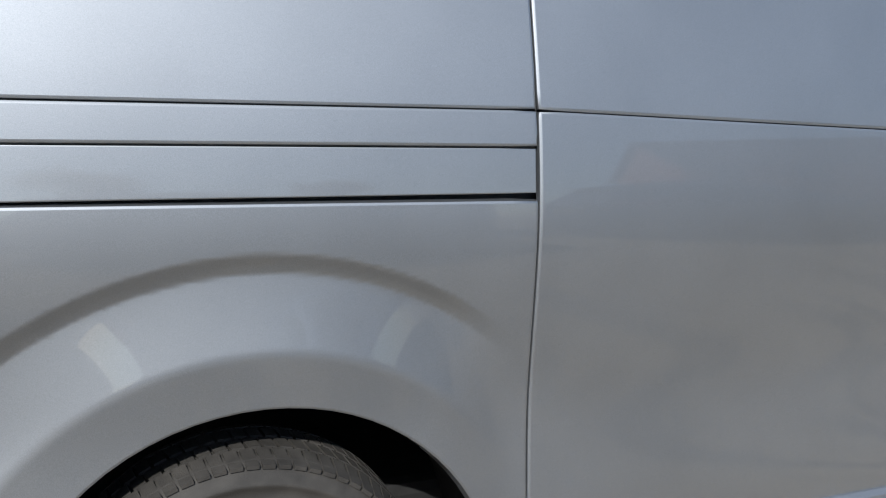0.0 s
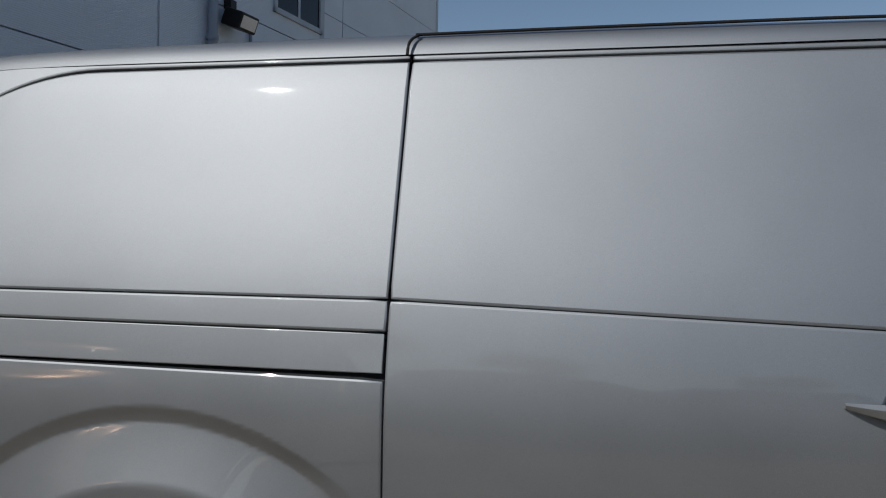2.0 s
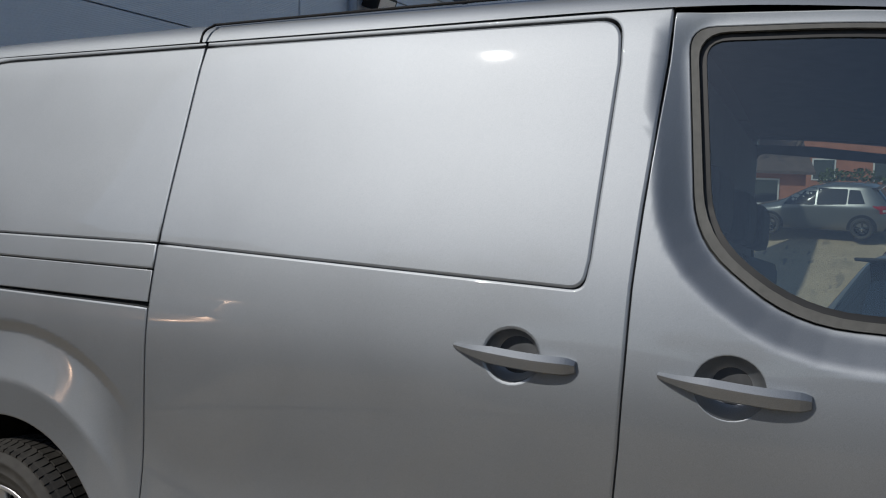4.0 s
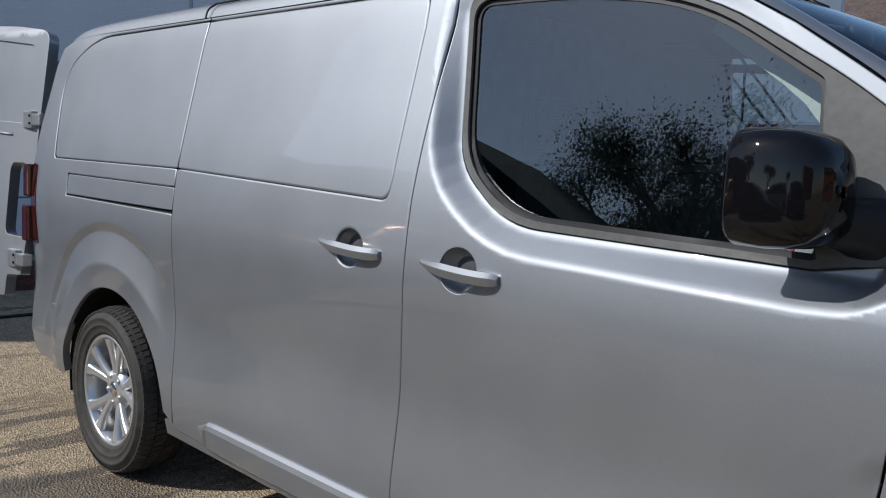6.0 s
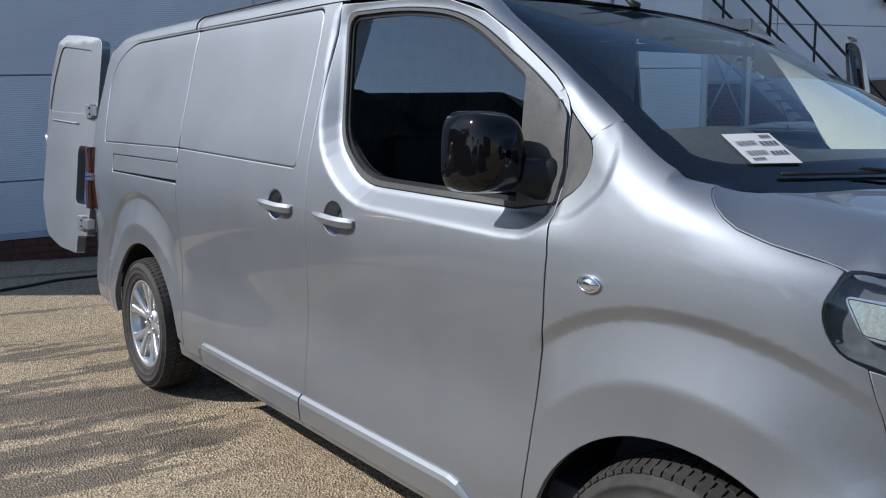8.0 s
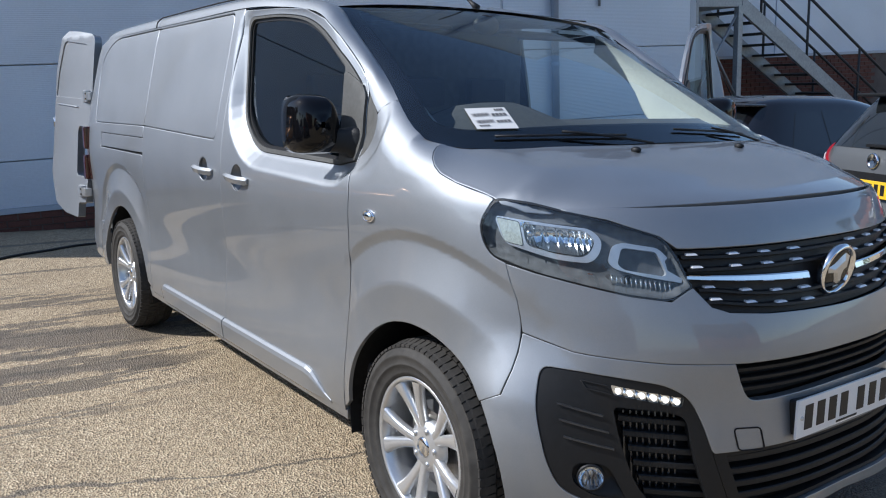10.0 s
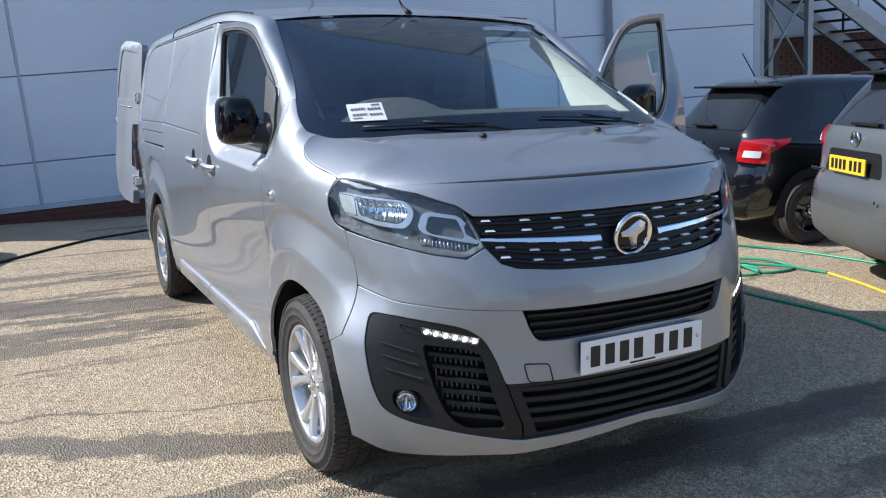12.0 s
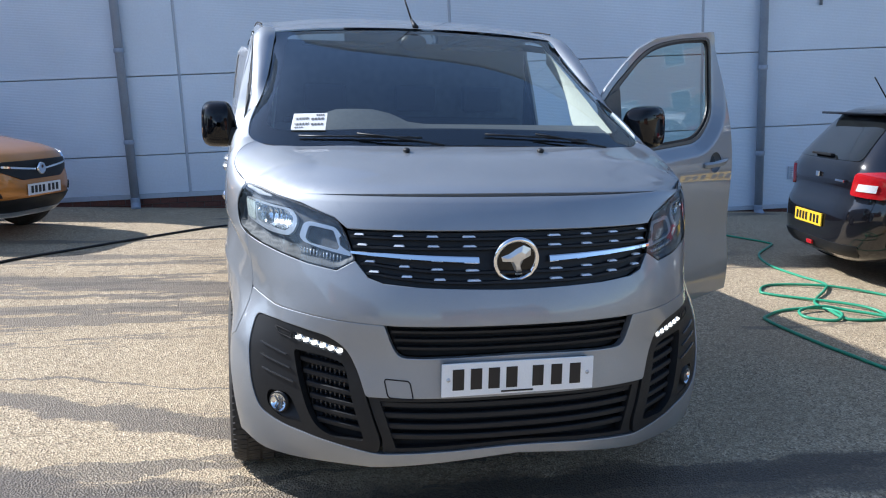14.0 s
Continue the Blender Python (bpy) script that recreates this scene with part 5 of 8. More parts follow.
WS_BASE = [(-0.022, -0.818, 1.287), (0.035, -0.75, 1.277), (0.07, -0.68, 1.274), (0.108, -0.56, 1.275), (0.147, -0.4, 1.280), (0.172, -0.2, 1.284), (0.178, 0.0, 1.286)]
WS_TOP = [(-0.868, -0.697, 1.772), (-0.872, -0.5, 1.789), (-0.872, -0.34, 1.797), (-0.870, -0.17, 1.802), (-0.868, 0.0, 1.803)]
SIDE_LINE = [Vector((-0.022, -0.818, 1.287)), Vector((-0.081, -0.838, 1.306)), Vector((-0.136, -0.839, 1.333)), Vector((-0.196, -0.826, 1.369))] + [Vector(p) for p in SCREEN_EDGE]


def both(line):
    return line + [(x, -y, z) for x, y, z in reversed(line[:-1])]


ws_low, ws_up = resample(curve_points(both(WS_BASE), 5), 29), resample(curve_points(both(WS_TOP), 5), 29)


side_line = resample(SIDE_LINE, 41)


def screen(u, v):
    """The windscreen: u across it, v up it. Its sides follow the pillars."""
    i = max(0.0, min(0.9999, u)) * 28
    k = int(i)
    a = ws_low[k].lerp(ws_low[k + 1], i - k)
    b = ws_up[k].lerp(ws_up[k + 1], i - k)
    p = a.lerp(b, v)
    j = max(0.0, min(0.9999, v)) * 40
    e = side_line[int(j)].lerp(side_line[int(j) + 1], j - int(j)) - ws_low[0].lerp(ws_up[0], v)
    far = abs(2 * u - 1) ** 6
    sw = 0.035 * 4 * v * (1 - v) * (1 - far)
    return (p.x + sw * 0.5 + e.x * far, p.y + e.y * far * (1 if u < 0.5 else -1), p.z + sw * 0.85 + e.z * far)


pane = patch("windscreen", [(0.0, 0.0), (1.0, 0.0), (1.0, 1.0), (0.0, 1.0)], lambda u, v: screen(u, v), SCREEN, van, step=0.04, depth=0.0, offset=-0.003, label="large curved windscreen")
pane.visible_shadow = False
clear_zone = rounded([(0.036, 0.105), (0.964, 0.105), (0.955, 0.955), (0.045, 0.955)], [0.09, 0.09, 0.04, 0.04], 6)
band = patch("screen_border", [(0.0, 0.0), (1.0, 0.0), (1.0, 1.0), (0.0, 1.0)], screen, GLOSS_BLACK, van, holes=[clear_zone], step=0.04, depth=0.0, offset=-0.007, label="black printed windscreen border")
# scuttle and wipers
ruled("scuttle", [Vector((x - 0.004, y, z - 0.002)) for x, y, z in both(WS_BASE)], [Vector((x + 0.015, y * 0.99, z - 0.045)) for x, y, z in both(WS_BASE)], BLACK_PLASTIC, van, across=2, bulge=0.0)
for x0, y0, x1, y1 in ((0.145, -0.10, 0.085, -0.66), (0.10, 0.62, 0.16, 0.08)):
    def on_screen(y, v, lift):
        u = 0.5 + y / 1.72
        p = Vector(screen(u, v))
        return p + Vector((0.5, 0, 0.86)) * lift
    arm = [on_screen(y0 + (y1 - y0) * t, -0.01 + 0.10 * t, 0.006 + 0.010 * math.sin(math.pi * t)) for t in (0, 0.15, 0.3, 0.45, 0.6)]
    w = tube("wiper", arm, 0.0045, BLACK_PLASTIC, van, "black windscreen wiper", 6)
    tube("wiper_blade", [on_screen(y0 + (y1 - y0) * t, 0.030 + 0.025 * t, 0.006) for t in (0.15, 0.3, 0.45, 0.6, 0.8, 1.0)], 0.0042, SEAL, w, "rubber wiper blade", 6)
# aerial
tube("aerial", [(-0.90, 0.0, 1.815), (-0.93, -0.004, 1.835), (-0.96, -0.010, 1.86)], 0.016, BLACK_PLASTIC, van, "short black roof aerial", 8, taper=lambda t: 1 - 0.7 * t)
tube("aerial_rod", [(-0.955, -0.009, 1.85), (-1.04, -0.052, 2.02)], 0.0045, BLACK_PLASTIC, van, "thin aerial rod", 6)

# inner shell, floor and underbody
for mir in (False, True):
    shell = [(-4.05, 0.40), (-4.05, 1.76), (-1.55, 1.80), (-0.93, 1.74), (-0.72, 1.70), (-0.55, 1.59), (-0.40, 1.46), (0.02, 1.27), (0.02, 0.80), (-0.40, 0.70), (-0.47, 0.40), (-2.78, 0.40), (-2.78, 0.62), (-3.0, 0.80), (-3.25, 0.83), (-3.5, 0.80), (-3.70, 0.62), (-3.72, 0.40)]
    holes = [DOOR_HOLE] if not mir else [rounded([(-1.50, 0.45), (-1.52, 1.76), (-0.95, 1.71), (-0.72, 1.66), (-0.40, 1.44), (-0.42, 0.72), (-0.50, 0.45)], 0.05, 4)]
    patch("inner_shell", shell, belt, CABIN, van, holes=holes, step=0.2, depth=0.0, offset=-0.035, mirror=mir, label="dark inner lining")
    for xw in (0.0, -3.25):
        liner, lf = [], []
        n = 20
        for k in range(n + 1):
            a = radians(-12 + 204 * k / n)
            for y in (-0.90 + (0.11 * smooth_step(0.15, 0.45, 0.45 * math.cos(a)) if xw == 0.0 else 0.0), -0.60):
                liner.append((xw + 0.45 * math.cos(a), (-y if mir else y), 0.335 + 0.45 * math.sin(a)))
        for k in range(n):
            lf.append([2 * k, 2 * k + 1, 2 * k + 3, 2 * k + 2])
        link_mesh("wheel_liner", liner, lf, UNDER, van, "black wheel arch liner")
block("underbody", (-3.95, -0.62, 0.30), (0.55, 0.62, 0.46), UNDER, van, 0.03, "black underbody")
block("floor_pan", (-2.80, -0.86, 0.36), (-0.46, 0.86, 0.45), UNDER, van, 0.02, "black floor pan")
block("rear_floor", (-4.08, -0.86, 0.44), (-3.72, 0.86, 0.52), UNDER, van, 0.02)
block("rear_bumper_bar", (-4.16, -0.80, 0.38), (-4.07, 0.80, 0.62), PAINT, van, 0.03)
# nose_core: plain near-black block in place of the unlit engine bay
block("nose_core", (0.10, -0.66, 0.42), (0.60, 0.66, 0.98), UNDER, van, 0.05, "black block standing in for the unlit engine bay")
# the sill: a bright flange under the doors and a raised body-coloured moulding, in two lengths
for mir in (False, True):
    sgn = 1 if mir else -1
    patch("sill", [(-2.81, 0.285), (-0.47, 0.285), (-0.46, 0.322), (-2.81, 0.340)], belt, PAINT, van, step=0.12, depth=0.02, offset=-0.004, mirror=mir)
    for a, b, e0, e1 in ((-2.56, -1.594, True, False), (-1.584, -0.57, False, True)):
        verts, faces = [], []
        n = 24
        prof = [(0.318, 0.002), (0.321, 0.017), (0.328, 0.022), (0.396, 0.021), (0.412, 0.016), (0.421, 0.005), (0.422, -0.002)]
        for i in range(n + 1):
            x = a + (b - a) * i / n
            k = 1.0
            if e0:
                k = min(k, smooth_step(a - 0.005, a + 0.10, x) * 0.9 + 0.1)
            if e1:
                k = min(k, smooth_step(b + 0.005, b - 0.16, x) * 0.9 + 0.1)
            for z, o in prof:
                zz = 0.318 + (z - 0.318) * (k if e1 and x > b - 0.17 else (0.6 + 0.4 * k))
                verts.append((x, sgn * (-belt(x, zz)[1] + o * k), zz))
        m = len(prof)
        for i in range(n):
            for k in range(m - 1):
                f = [i * m + k, (i + 1) * m + k, (i + 1) * m + k + 1, i * m + k + 1]
                faces.append(f if not mir else list(reversed(f)))
        faces += [list(range(m)), list(reversed(range(n * m, n * m + m)))]
        link_mesh("sill_moulding", verts, faces, PAINT, van, "raised body-coloured sill moulding", smooth=False)


# wheels
def build_wheel(owner, name, m, hub_mat=ALLOY, radius=0.343, width=0.215, rim=0.224, spokes=5, twin=True, tyre_label="black tyre with a deep tread"):
    """A tyre with its tread blocks, a spoked rim, brake disc and hub cap. The outer face looks along +y of m."""
    w = new(name)
    w.parent = owner
    w.matrix_basis = m
    h = width / 2
    prof = [(rim, h * 0.72), (rim + 0.006, h * 0.88), (rim + 0.014, h * 0.90), (rim + 0.017, h * 0.93), (rim + 0.021, h * 0.915), (rim + 0.040, h * 0.99), (rim + 0.043, h * 1.02), (rim + 0.047, h * 1.02), (rim + 0.050, h * 1.0), (radius - 0.052, h * 1.02), (radius - 0.048, h * 1.045), (radius - 0.042, h * 1.04), (radius - 0.038, h * 0.995), (radius - 0.022, h * 0.92), (radius - 0.008, h * 0.80), (radius - 0.006, 0.0), (radius - 0.008, -h * 0.80), (radius - 0.022, -h * 0.92), (radius - 0.055, -h * 1.02), (rim, -h * 0.8)]
    tyre = lathe("tyre", prof, RUBBER, w, tyre_label, 64)
    blocks, bf = [], []
    n = 76
    for k in range(n):
        for y0, y1, tw in ((h * 0.50, h * 0.95, 0.0), (h * 0.05, h * 0.44, 0.35), (-h * 0.44, -h * 0.05, 0.7), (-h * 0.95, -h * 0.50, 1.0)):
            a0 = 2 * math.pi * (k + tw) / n
            a1 = a0 + 2 * math.pi / n * 0.80
            base = len(blocks)
            for a, y in ((a0, y0), (a1, y0), (a1 + 0.02, y1), (a0 + 0.02, y1)):
                drop = 0.013 if abs(y) > h * 0.9 else 0.0
                blocks.append(((radius - drop) * math.cos(a), y, (radius - drop) * math.sin(a)))
            for a, y in ((a0, y0), (a1, y0), (a1 + 0.02, y1), (a0 + 0.02, y1)):
                blocks.append(((radius - 0.02) * math.cos(a), y, (radius - 0.02) * math.sin(a)))
            bf += [[base + q for q in f] for f in ((0, 1, 2, 3), (0, 4, 5, 1), (1, 5, 6, 2), (2, 6, 7, 3), (3, 7, 4, 0))]
    link_mesh("tread", blocks, bf, RUBBER, tyre, "tread blocks", smooth=False)
    rm = lathe("rim", [(rim + 0.008, h * 0.74), (rim + 0.006, h * 0.86), (rim - 0.004, h * 0.88), (rim - 0.012, h * 0.80), (rim - 0.018, h * 0.4), (rim - 0.03, -h * 0.6)], hub_mat, w, "alloy rim", 64)
    pairs = []
    for k in range(spokes):
        base_a = 2 * math.pi * k / spokes + math.pi / 2
        pairs += [base_a - 0.20, base_a + 0.20] if twin else [base_a]
    for a in pairs:
        mid = (round((a - math.pi / 2) / (2 * math.pi / spokes)) * 2 * math.pi / spokes + math.pi / 2) if twin else a
        verts, faces = [], []
        n = 8
        for i in range(n + 1):
            t = i / n
            r = 0.045 + (rim - 0.012 - 0.045) * t
            ang = mid + (a - mid) * (0.55 + 0.75 * t)
            hw = 0.0150 + 0.0030 * t + 0.010 * t**5
            top = h * (0.58 + 0.26 * t)
            ca, sa = math.cos(ang), math.sin(ang)
            for off, y in ((-hw, top - 0.022), (-hw, top - 0.006), (-hw * 0.55, top), (hw * 0.55, top), (hw, top - 0.006), (hw, top - 0.022)):
                verts.append((r * ca - off * sa, y, r * sa + off * ca))
        for i in range(n):
            for k in range(5):
                q = i * 6 + k
                faces.append([q, q + 1, q + 7, q + 6])
        link_mesh("spoke", verts, faces, hub_mat, rm)
    lathe("hub", [(0.088, h * 0.34), (0.080, h * 0.56), (0.050, h * 0.64), (0.033, h * 0.64)], hub_mat, rm, "", 32)
    lathe("centre_cap", [(0.033, h * 0.63), (0.030, h * 0.68), (0.012, h * 0.70), (0.0, h * 0.70)], CHROME, rm, "small chrome centre cap", 24)
    for k in range(spokes):
        a = 2 * math.pi * (k + 0.5) / spokes + math.pi / 2
        mm = Matrix.Translation((0.056 * math.cos(a), h * 0.60, 0.056 * math.sin(a)))
        lathe("wheel_bolt", [(0.010, -0.012), (0.010, 0.006), (0.0, 0.008)], SATIN_METAL, rm, "", 8, mm)
    lathe("brake_disc", [(0.06, h * 0.1), (0.15, h * 0.1), (0.15, h * 0.0), (0.06, 0.0)], BRAKE, w, "grey brake disc", 40)
    lathe("wheel_back", [(rim - 0.02, -h * 0.5), (0.0, -h * 0.5)], DARK, w, "", 32)
    return w


TO_OFF = Matrix.Rotation(radians(180), 4, "Z")
build_wheel(van, "front_wheel", Matrix.Translation((0.0, -0.820, 0.343)) @ TO_OFF @ Matrix.Rotation(radians(20), 4, "Y"))
build_wheel(van, "front_wheel", Matrix.Translation((0.0, 0.820, 0.343)))
build_wheel(van, "rear_wheel", Matrix.Translation((-3.275, -0.825, 0.343)) @ TO_OFF @ Matrix.Rotation(radians(-8), 4, "Y"))
build_wheel(van, "rear_wheel", Matrix.Translation((-3.275, 0.825, 0.343)))

# number plate: bars stand in for its characters
def number_plate(owner, m, material, back_material=None):
    """A plate .52 by .111, facing +x of m, with plain dark bars."""
    bm = bmesh.new()
    box_bm(bm, (-0.004, -0.26, -0.0555), (0.004, 0.26, 0.0555), 0.003)
    bmesh.ops.transform(bm, matrix=m, verts=bm.verts)
    pl = part("number_plate", bm, material, owner, "reflective number plate with dark bars")
    for y in (-0.205, -0.145, -0.085, -0.025, 0.065, 0.130, 0.195):
        bm = bmesh.new()
        box_bm(bm, (0.0035, y - 0.019, -0.034), (0.0055, y + 0.019, 0.036), 0.0)
        bmesh.ops.transform(bm, matrix=m, verts=bm.verts)
        part("plate_bar", bm, INK, pl)
    bm = bmesh.new()
    box_bm(bm, (0.0035, -0.06, -0.049), (0.005, 0.05, -0.043), 0.0)
    bmesh.ops.transform(bm, matrix=m, verts=bm.verts)
    part("plate_bar", bm, INK, pl)
    for y in (-0.238, 0.238):
        lathe("plate_screw", [(0.007, 0.0), (0.006, 0.003), (0.0, 0.004)], SATIN_METAL, pl, "", 12, m @ Matrix.Translation((0.004, y, 0.002)) @ Matrix.Rotation(radians(-90), 4, "Z"))
    return pl


number_plate(van, Matrix.Translation((0.862, 0.0, 0.571)), PLATE_WHITE)
block("plate_backing", (0.800, -0.250, 0.522), (0.857, 0.250, 0.620), BLACK_PLASTIC, van, 0.008)
# tow-eye cap
cap_line = rounded([(1.015, 0.565), (1.105, 0.56), (1.118, 0.498), (1.03, 0.505)], 0.012, 4)
pts = [Vector(around(s, z)) + Vector((0.001, 0, 0)) for s, z in cap_line]
tube("tow_eye_cap", pts, 0.0022, DARK, van, "outline of the tow-eye cap", 6, True)


# door mirrors
def door_mirror(owner, mirror):
    """A squarish gloss black mirror head on a thick arm."""
    sg = 1 if mirror else -1
    verts, faces = [], []
    rings = [(0.085, 0.80), (0.088, 0.93), (0.076, 1.0), (0.02, 1.0), (-0.03, 0.96), (-0.062, 0.86), (-0.082, 0.68), (-0.092, 0.40), (-0.095, 0.10)]
    n = 36

    def rim_point(a, k):
        c, s = math.cos(a), math.sin(a)
        zz = 0.103 * k * math.copysign(abs(s) ** 0.55, s)
        yy = 0.078 * k * math.copysign(abs(c) ** 0.50, c)
        if yy < 0:
            yy *= 1 - 2.6 * zz
        return yy, zz

    for xo, k in rings:
        for j in range(n):
            yy, zz = rim_point(2 * math.pi * j / n, k)
            verts.append((-0.572 - 0.85 * xo - 0.25 * yy, sg * (0.965 + yy), 1.334 + zz))
    for i in range(len(rings) - 1):
        for j in range(n):
            a, b = i * n + j, i * n + (j + 1) % n
            f = [a, b, b + n, a + n]
            faces.append(f if mirror else list(reversed(f)))
    faces.append(list(range((len(rings) - 1) * n, len(rings) * n)))
    head = link_mesh("door_mirror", verts, faces, GLOSS_BLACK, owner, "gloss black door mirror")
    gverts = []
    for j in range(n):
        yy, zz = rim_point(2 * math.pi * j / n, 0.88)
        gverts.append((-0.642 - 0.25 * yy, sg * (0.965 + yy), 1.334 + zz))
    link_mesh("mirror_glass", gverts, [list(range(n))], CHROME, head, "mirror glass", False)
    line = [(-0.572, sg * 0.955, 1.284), (-0.535, sg * 0.918, 1.282), (-0.50, sg * 0.890, 1.278), (-0.472, sg * 0.866, 1.272), (-0.462, sg * 0.840, 1.268)]
    verts, faces = [], []
    pts = curve_points(line, 5)
    for i, p in enumerate(pts):
        t = i / (len(pts) - 1)
        for j in range(16):
            a = 2 * math.pi * j / 16
            c, s = math.cos(a), math.sin(a)
            verts.append((p.x + 0.046 * math.copysign(abs(c) ** 0.6, c), p.y, p.z + (0.043 + 0.014 * smooth_step(0.45, 0.8, t)) * math.copysign(abs(s) ** 0.6, s)))
    for i in range(len(pts) - 1):
        for j in range(16):
            a, b = i * 16 + j, i * 16 + (j + 1) % 16
            faces.append([a, b, b + 16, a + 16] if mirror else [a, a + 16, b + 16, b])
    link_mesh("mirror_arm", verts, faces, BLACK_PLASTIC, head, "black mirror arm")
    return head


door_mirror(van, False)
# the nearside cab door stands open
HINGE = Matrix.Translation((-0.40, 0.90, 0)) @ Matrix.Rotation(radians(3.2), 4, Vector((math.sin(radians(60)), math.cos(radians(60)), 0))) @ Matrix.Rotation(radians(-60), 4, "Z") @ Matrix.Translation((0.40, -0.90, 0))
left_door = cab_door(van, True)
left_door.name = "open_front_door"
card = patch("door_card", rounded([(-1.53, 0.36), (-1.50, 1.17), (-0.45, 1.16), (-0.45, 0.60), (-0.50, 0.36)], 0.05, 4), belt, CABIN, left_door, step=0.12, depth=0.05, offset=-0.03, mirror=True, label="dark inner door trim")
door_mirror(left_door, True)
for z in (0.62, 1.05):
    tube("door_hinge", [(-0.44, 0.88, z), (-0.36, 0.86, z), (-0.30, 0.84, z)], 0.018, SATIN_METAL, left_door, "door hinge", 8)
left_door.matrix_basis = HINGE

# rear doors: the offside one stands open past the corner, the nearside one is shut
RD_ANGLE = radians(8)


def rear_leaf(q, z):
    """The outer face of the open rear door: q from its hinges to its free edge."""
    sw = 0.012 * math.sin(min(1, q / 0.78) * math.pi) + 0.03 * smooth_step(0.70, 0.79, q) * -1
    y = -(0.80 + 0.11 * (1.9 - z)) - q * math.sin(RD_ANGLE) - sw + 0.03 * smooth_step(1.86, 1.92, z)
    return (-4.175 - q * math.cos(RD_ANGLE), y, z)


def leaf_surf(u, v):
    return rear_leaf(-u, v)


leaf = [(-0.02, 0.70), (-0.135, 0.69), (-0.135, 0.585), (-0.36, 0.60), (-0.57, 0.655), (-0.70, 0.86), (-0.775, 1.12), (-0.765, 1.392), (-0.70, 1.65), (-0.615, 1.86), (-0.58, 1.915), (-0.30, 1.898), (-0.05, 1.868), (-0.005, 1.835), (-0.005, 1.235), (-0.19, 1.232), (-0.21, 1.20), (-0.195, 0.905), (-0.175, 0.88), (-0.005, 0.875)]
leaf = rounded(list(reversed(leaf)), [0.01, 0.03, 0.03, 0.03, 0.03, 0.01, 0.04, 0.04, 0.06, 0.04, 0.05, 0.1, 0.1, 0.1, 0.08, 0.05, 0.02, 0.01, 0.02, 0.01], 4)
pane_line = rounded([(-0.10, 1.42), (-0.10, 1.80), (-0.55, 1.845), (-0.655, 1.62), (-0.69, 1.44)], [0.05, 0.05, 0.06, 0.05, 0.03], 5)
rear_door = patch("rear_door", leaf, leaf_surf, PAINT, van, holes=[pane_line], step=0.04, depth=0.05, label="open rear door with dried water marks")
patch("rear_door_panel", shrink(pane_line, 0.004), leaf_surf, PAINT, rear_door, step=0.06, depth=0.004, offset=-0.008, label="pressed blank window panel")
patch("rear_door_inner", shrink(leaf, 0.02), leaf_surf, CABIN, rear_door, step=0.1, depth=0.0, offset=-0.05, label="dark inner door face")
lathe("rear_lock_badge", [(0.042, -0.002), (0.040, 0.008), (0.03, 0.010), (0.0, 0.012)], CHROME, rear_door, "round chrome badge", 24, Matrix.Translation(leaf_surf(-0.735, 1.25)) @ Matrix.Rotation(radians(172), 4, "Z"))
tube("rear_crease", [Vector(leaf_surf(-q, 1.392 - 0.05 * (0.76 - q))) + Vector((0, -0.002, 0)) for q in (0.76, 0.6, 0.45, 0.3, 0.22)], 0.006, PAINT, rear_door, "pressed crease line", 6)
for z in (1.44, 0.775):
    y = rear_leaf(0.0, z)[1]
    bm = bmesh.new()
    box_bm(bm, (-4.30, y - 0.035, z - 0.042), (-4.205, y + 0.005, z + 0.042), 0.008)
    box_bm(bm, (-4.215, y - 0.028, z - 0.028), (-4.12, y + 0.02, z + 0.028), 0.006)
    part("rear_hinge", bm, SATIN_METAL, van, "metal rear door hinge")
    for dz in (-0.018, 0.018):
        block("hinge_bolt", (-4.222, y - 0.039, z + dz - 0.006), (-4.208, y - 0.030, z + dz + 0.006), DARK, van, 0.001)
patch("shut_rear_door", rounded([(0.02, 0.58), (0.02, 1.86), (0.66, 1.83), (0.80, 1.3), (0.84, 0.62)], 0.04, 4), lambda u, v: (-4.12 + 0.03 * smooth_step(1.3, 1.9, v), u, v), PAINT, van, step=0.1, depth=0.04)
patch("load_bay_wall", [(-0.78, 0.5), (0.0, 0.5), (0.0, 1.82), (-0.70, 1.80)], lambda u, v: (-3.9, u, v), CABIN, van, step=0.3, depth=0.0)
for mir in (False, True):
    sg = 1 if mir else -1
    tl = patch("tail_lamp", rounded([(-4.098, 0.865), (-4.02, 0.87), (-4.03, 1.235), (-4.088, 1.24)], 0.012, 3), belt, SMOKED_RED, van, step=0.06, depth=0.02, offset=0.004, mirror=mir, label="tall red tail lamp")
    bm = bmesh.new()
    box_bm(bm, (-4.155, sg * 0.895 - 0.05, 0.87), (-4.085, sg * 0.895 + 0.02, 1.04), 0.012)
    box_bm(bm, (-4.150, sg * 0.89 - 0.05, 1.08), (-4.085, sg * 0.89 + 0.02, 1.235), 0.012)
    part("tail_lamp_body", bm, SMOKED_RED, van, "red tail lamp body")
    # the rear corner post, and its return into the door opening
    post = [(-4.10, belt(-4.09, z)[1], z) for z in (0.62, 0.85, 1.1, 1.35, 1.6, 1.72)]
    low = [(x, (-y if mir else y), z) for x, y, z in post]
    up = [(-4.10, (-(y + 0.09) if mir else y + 0.09), z) for x, y, z in post]
    ruled("rear_corner_post", low, up, PAINT, van, across=3, bulge=0.0)

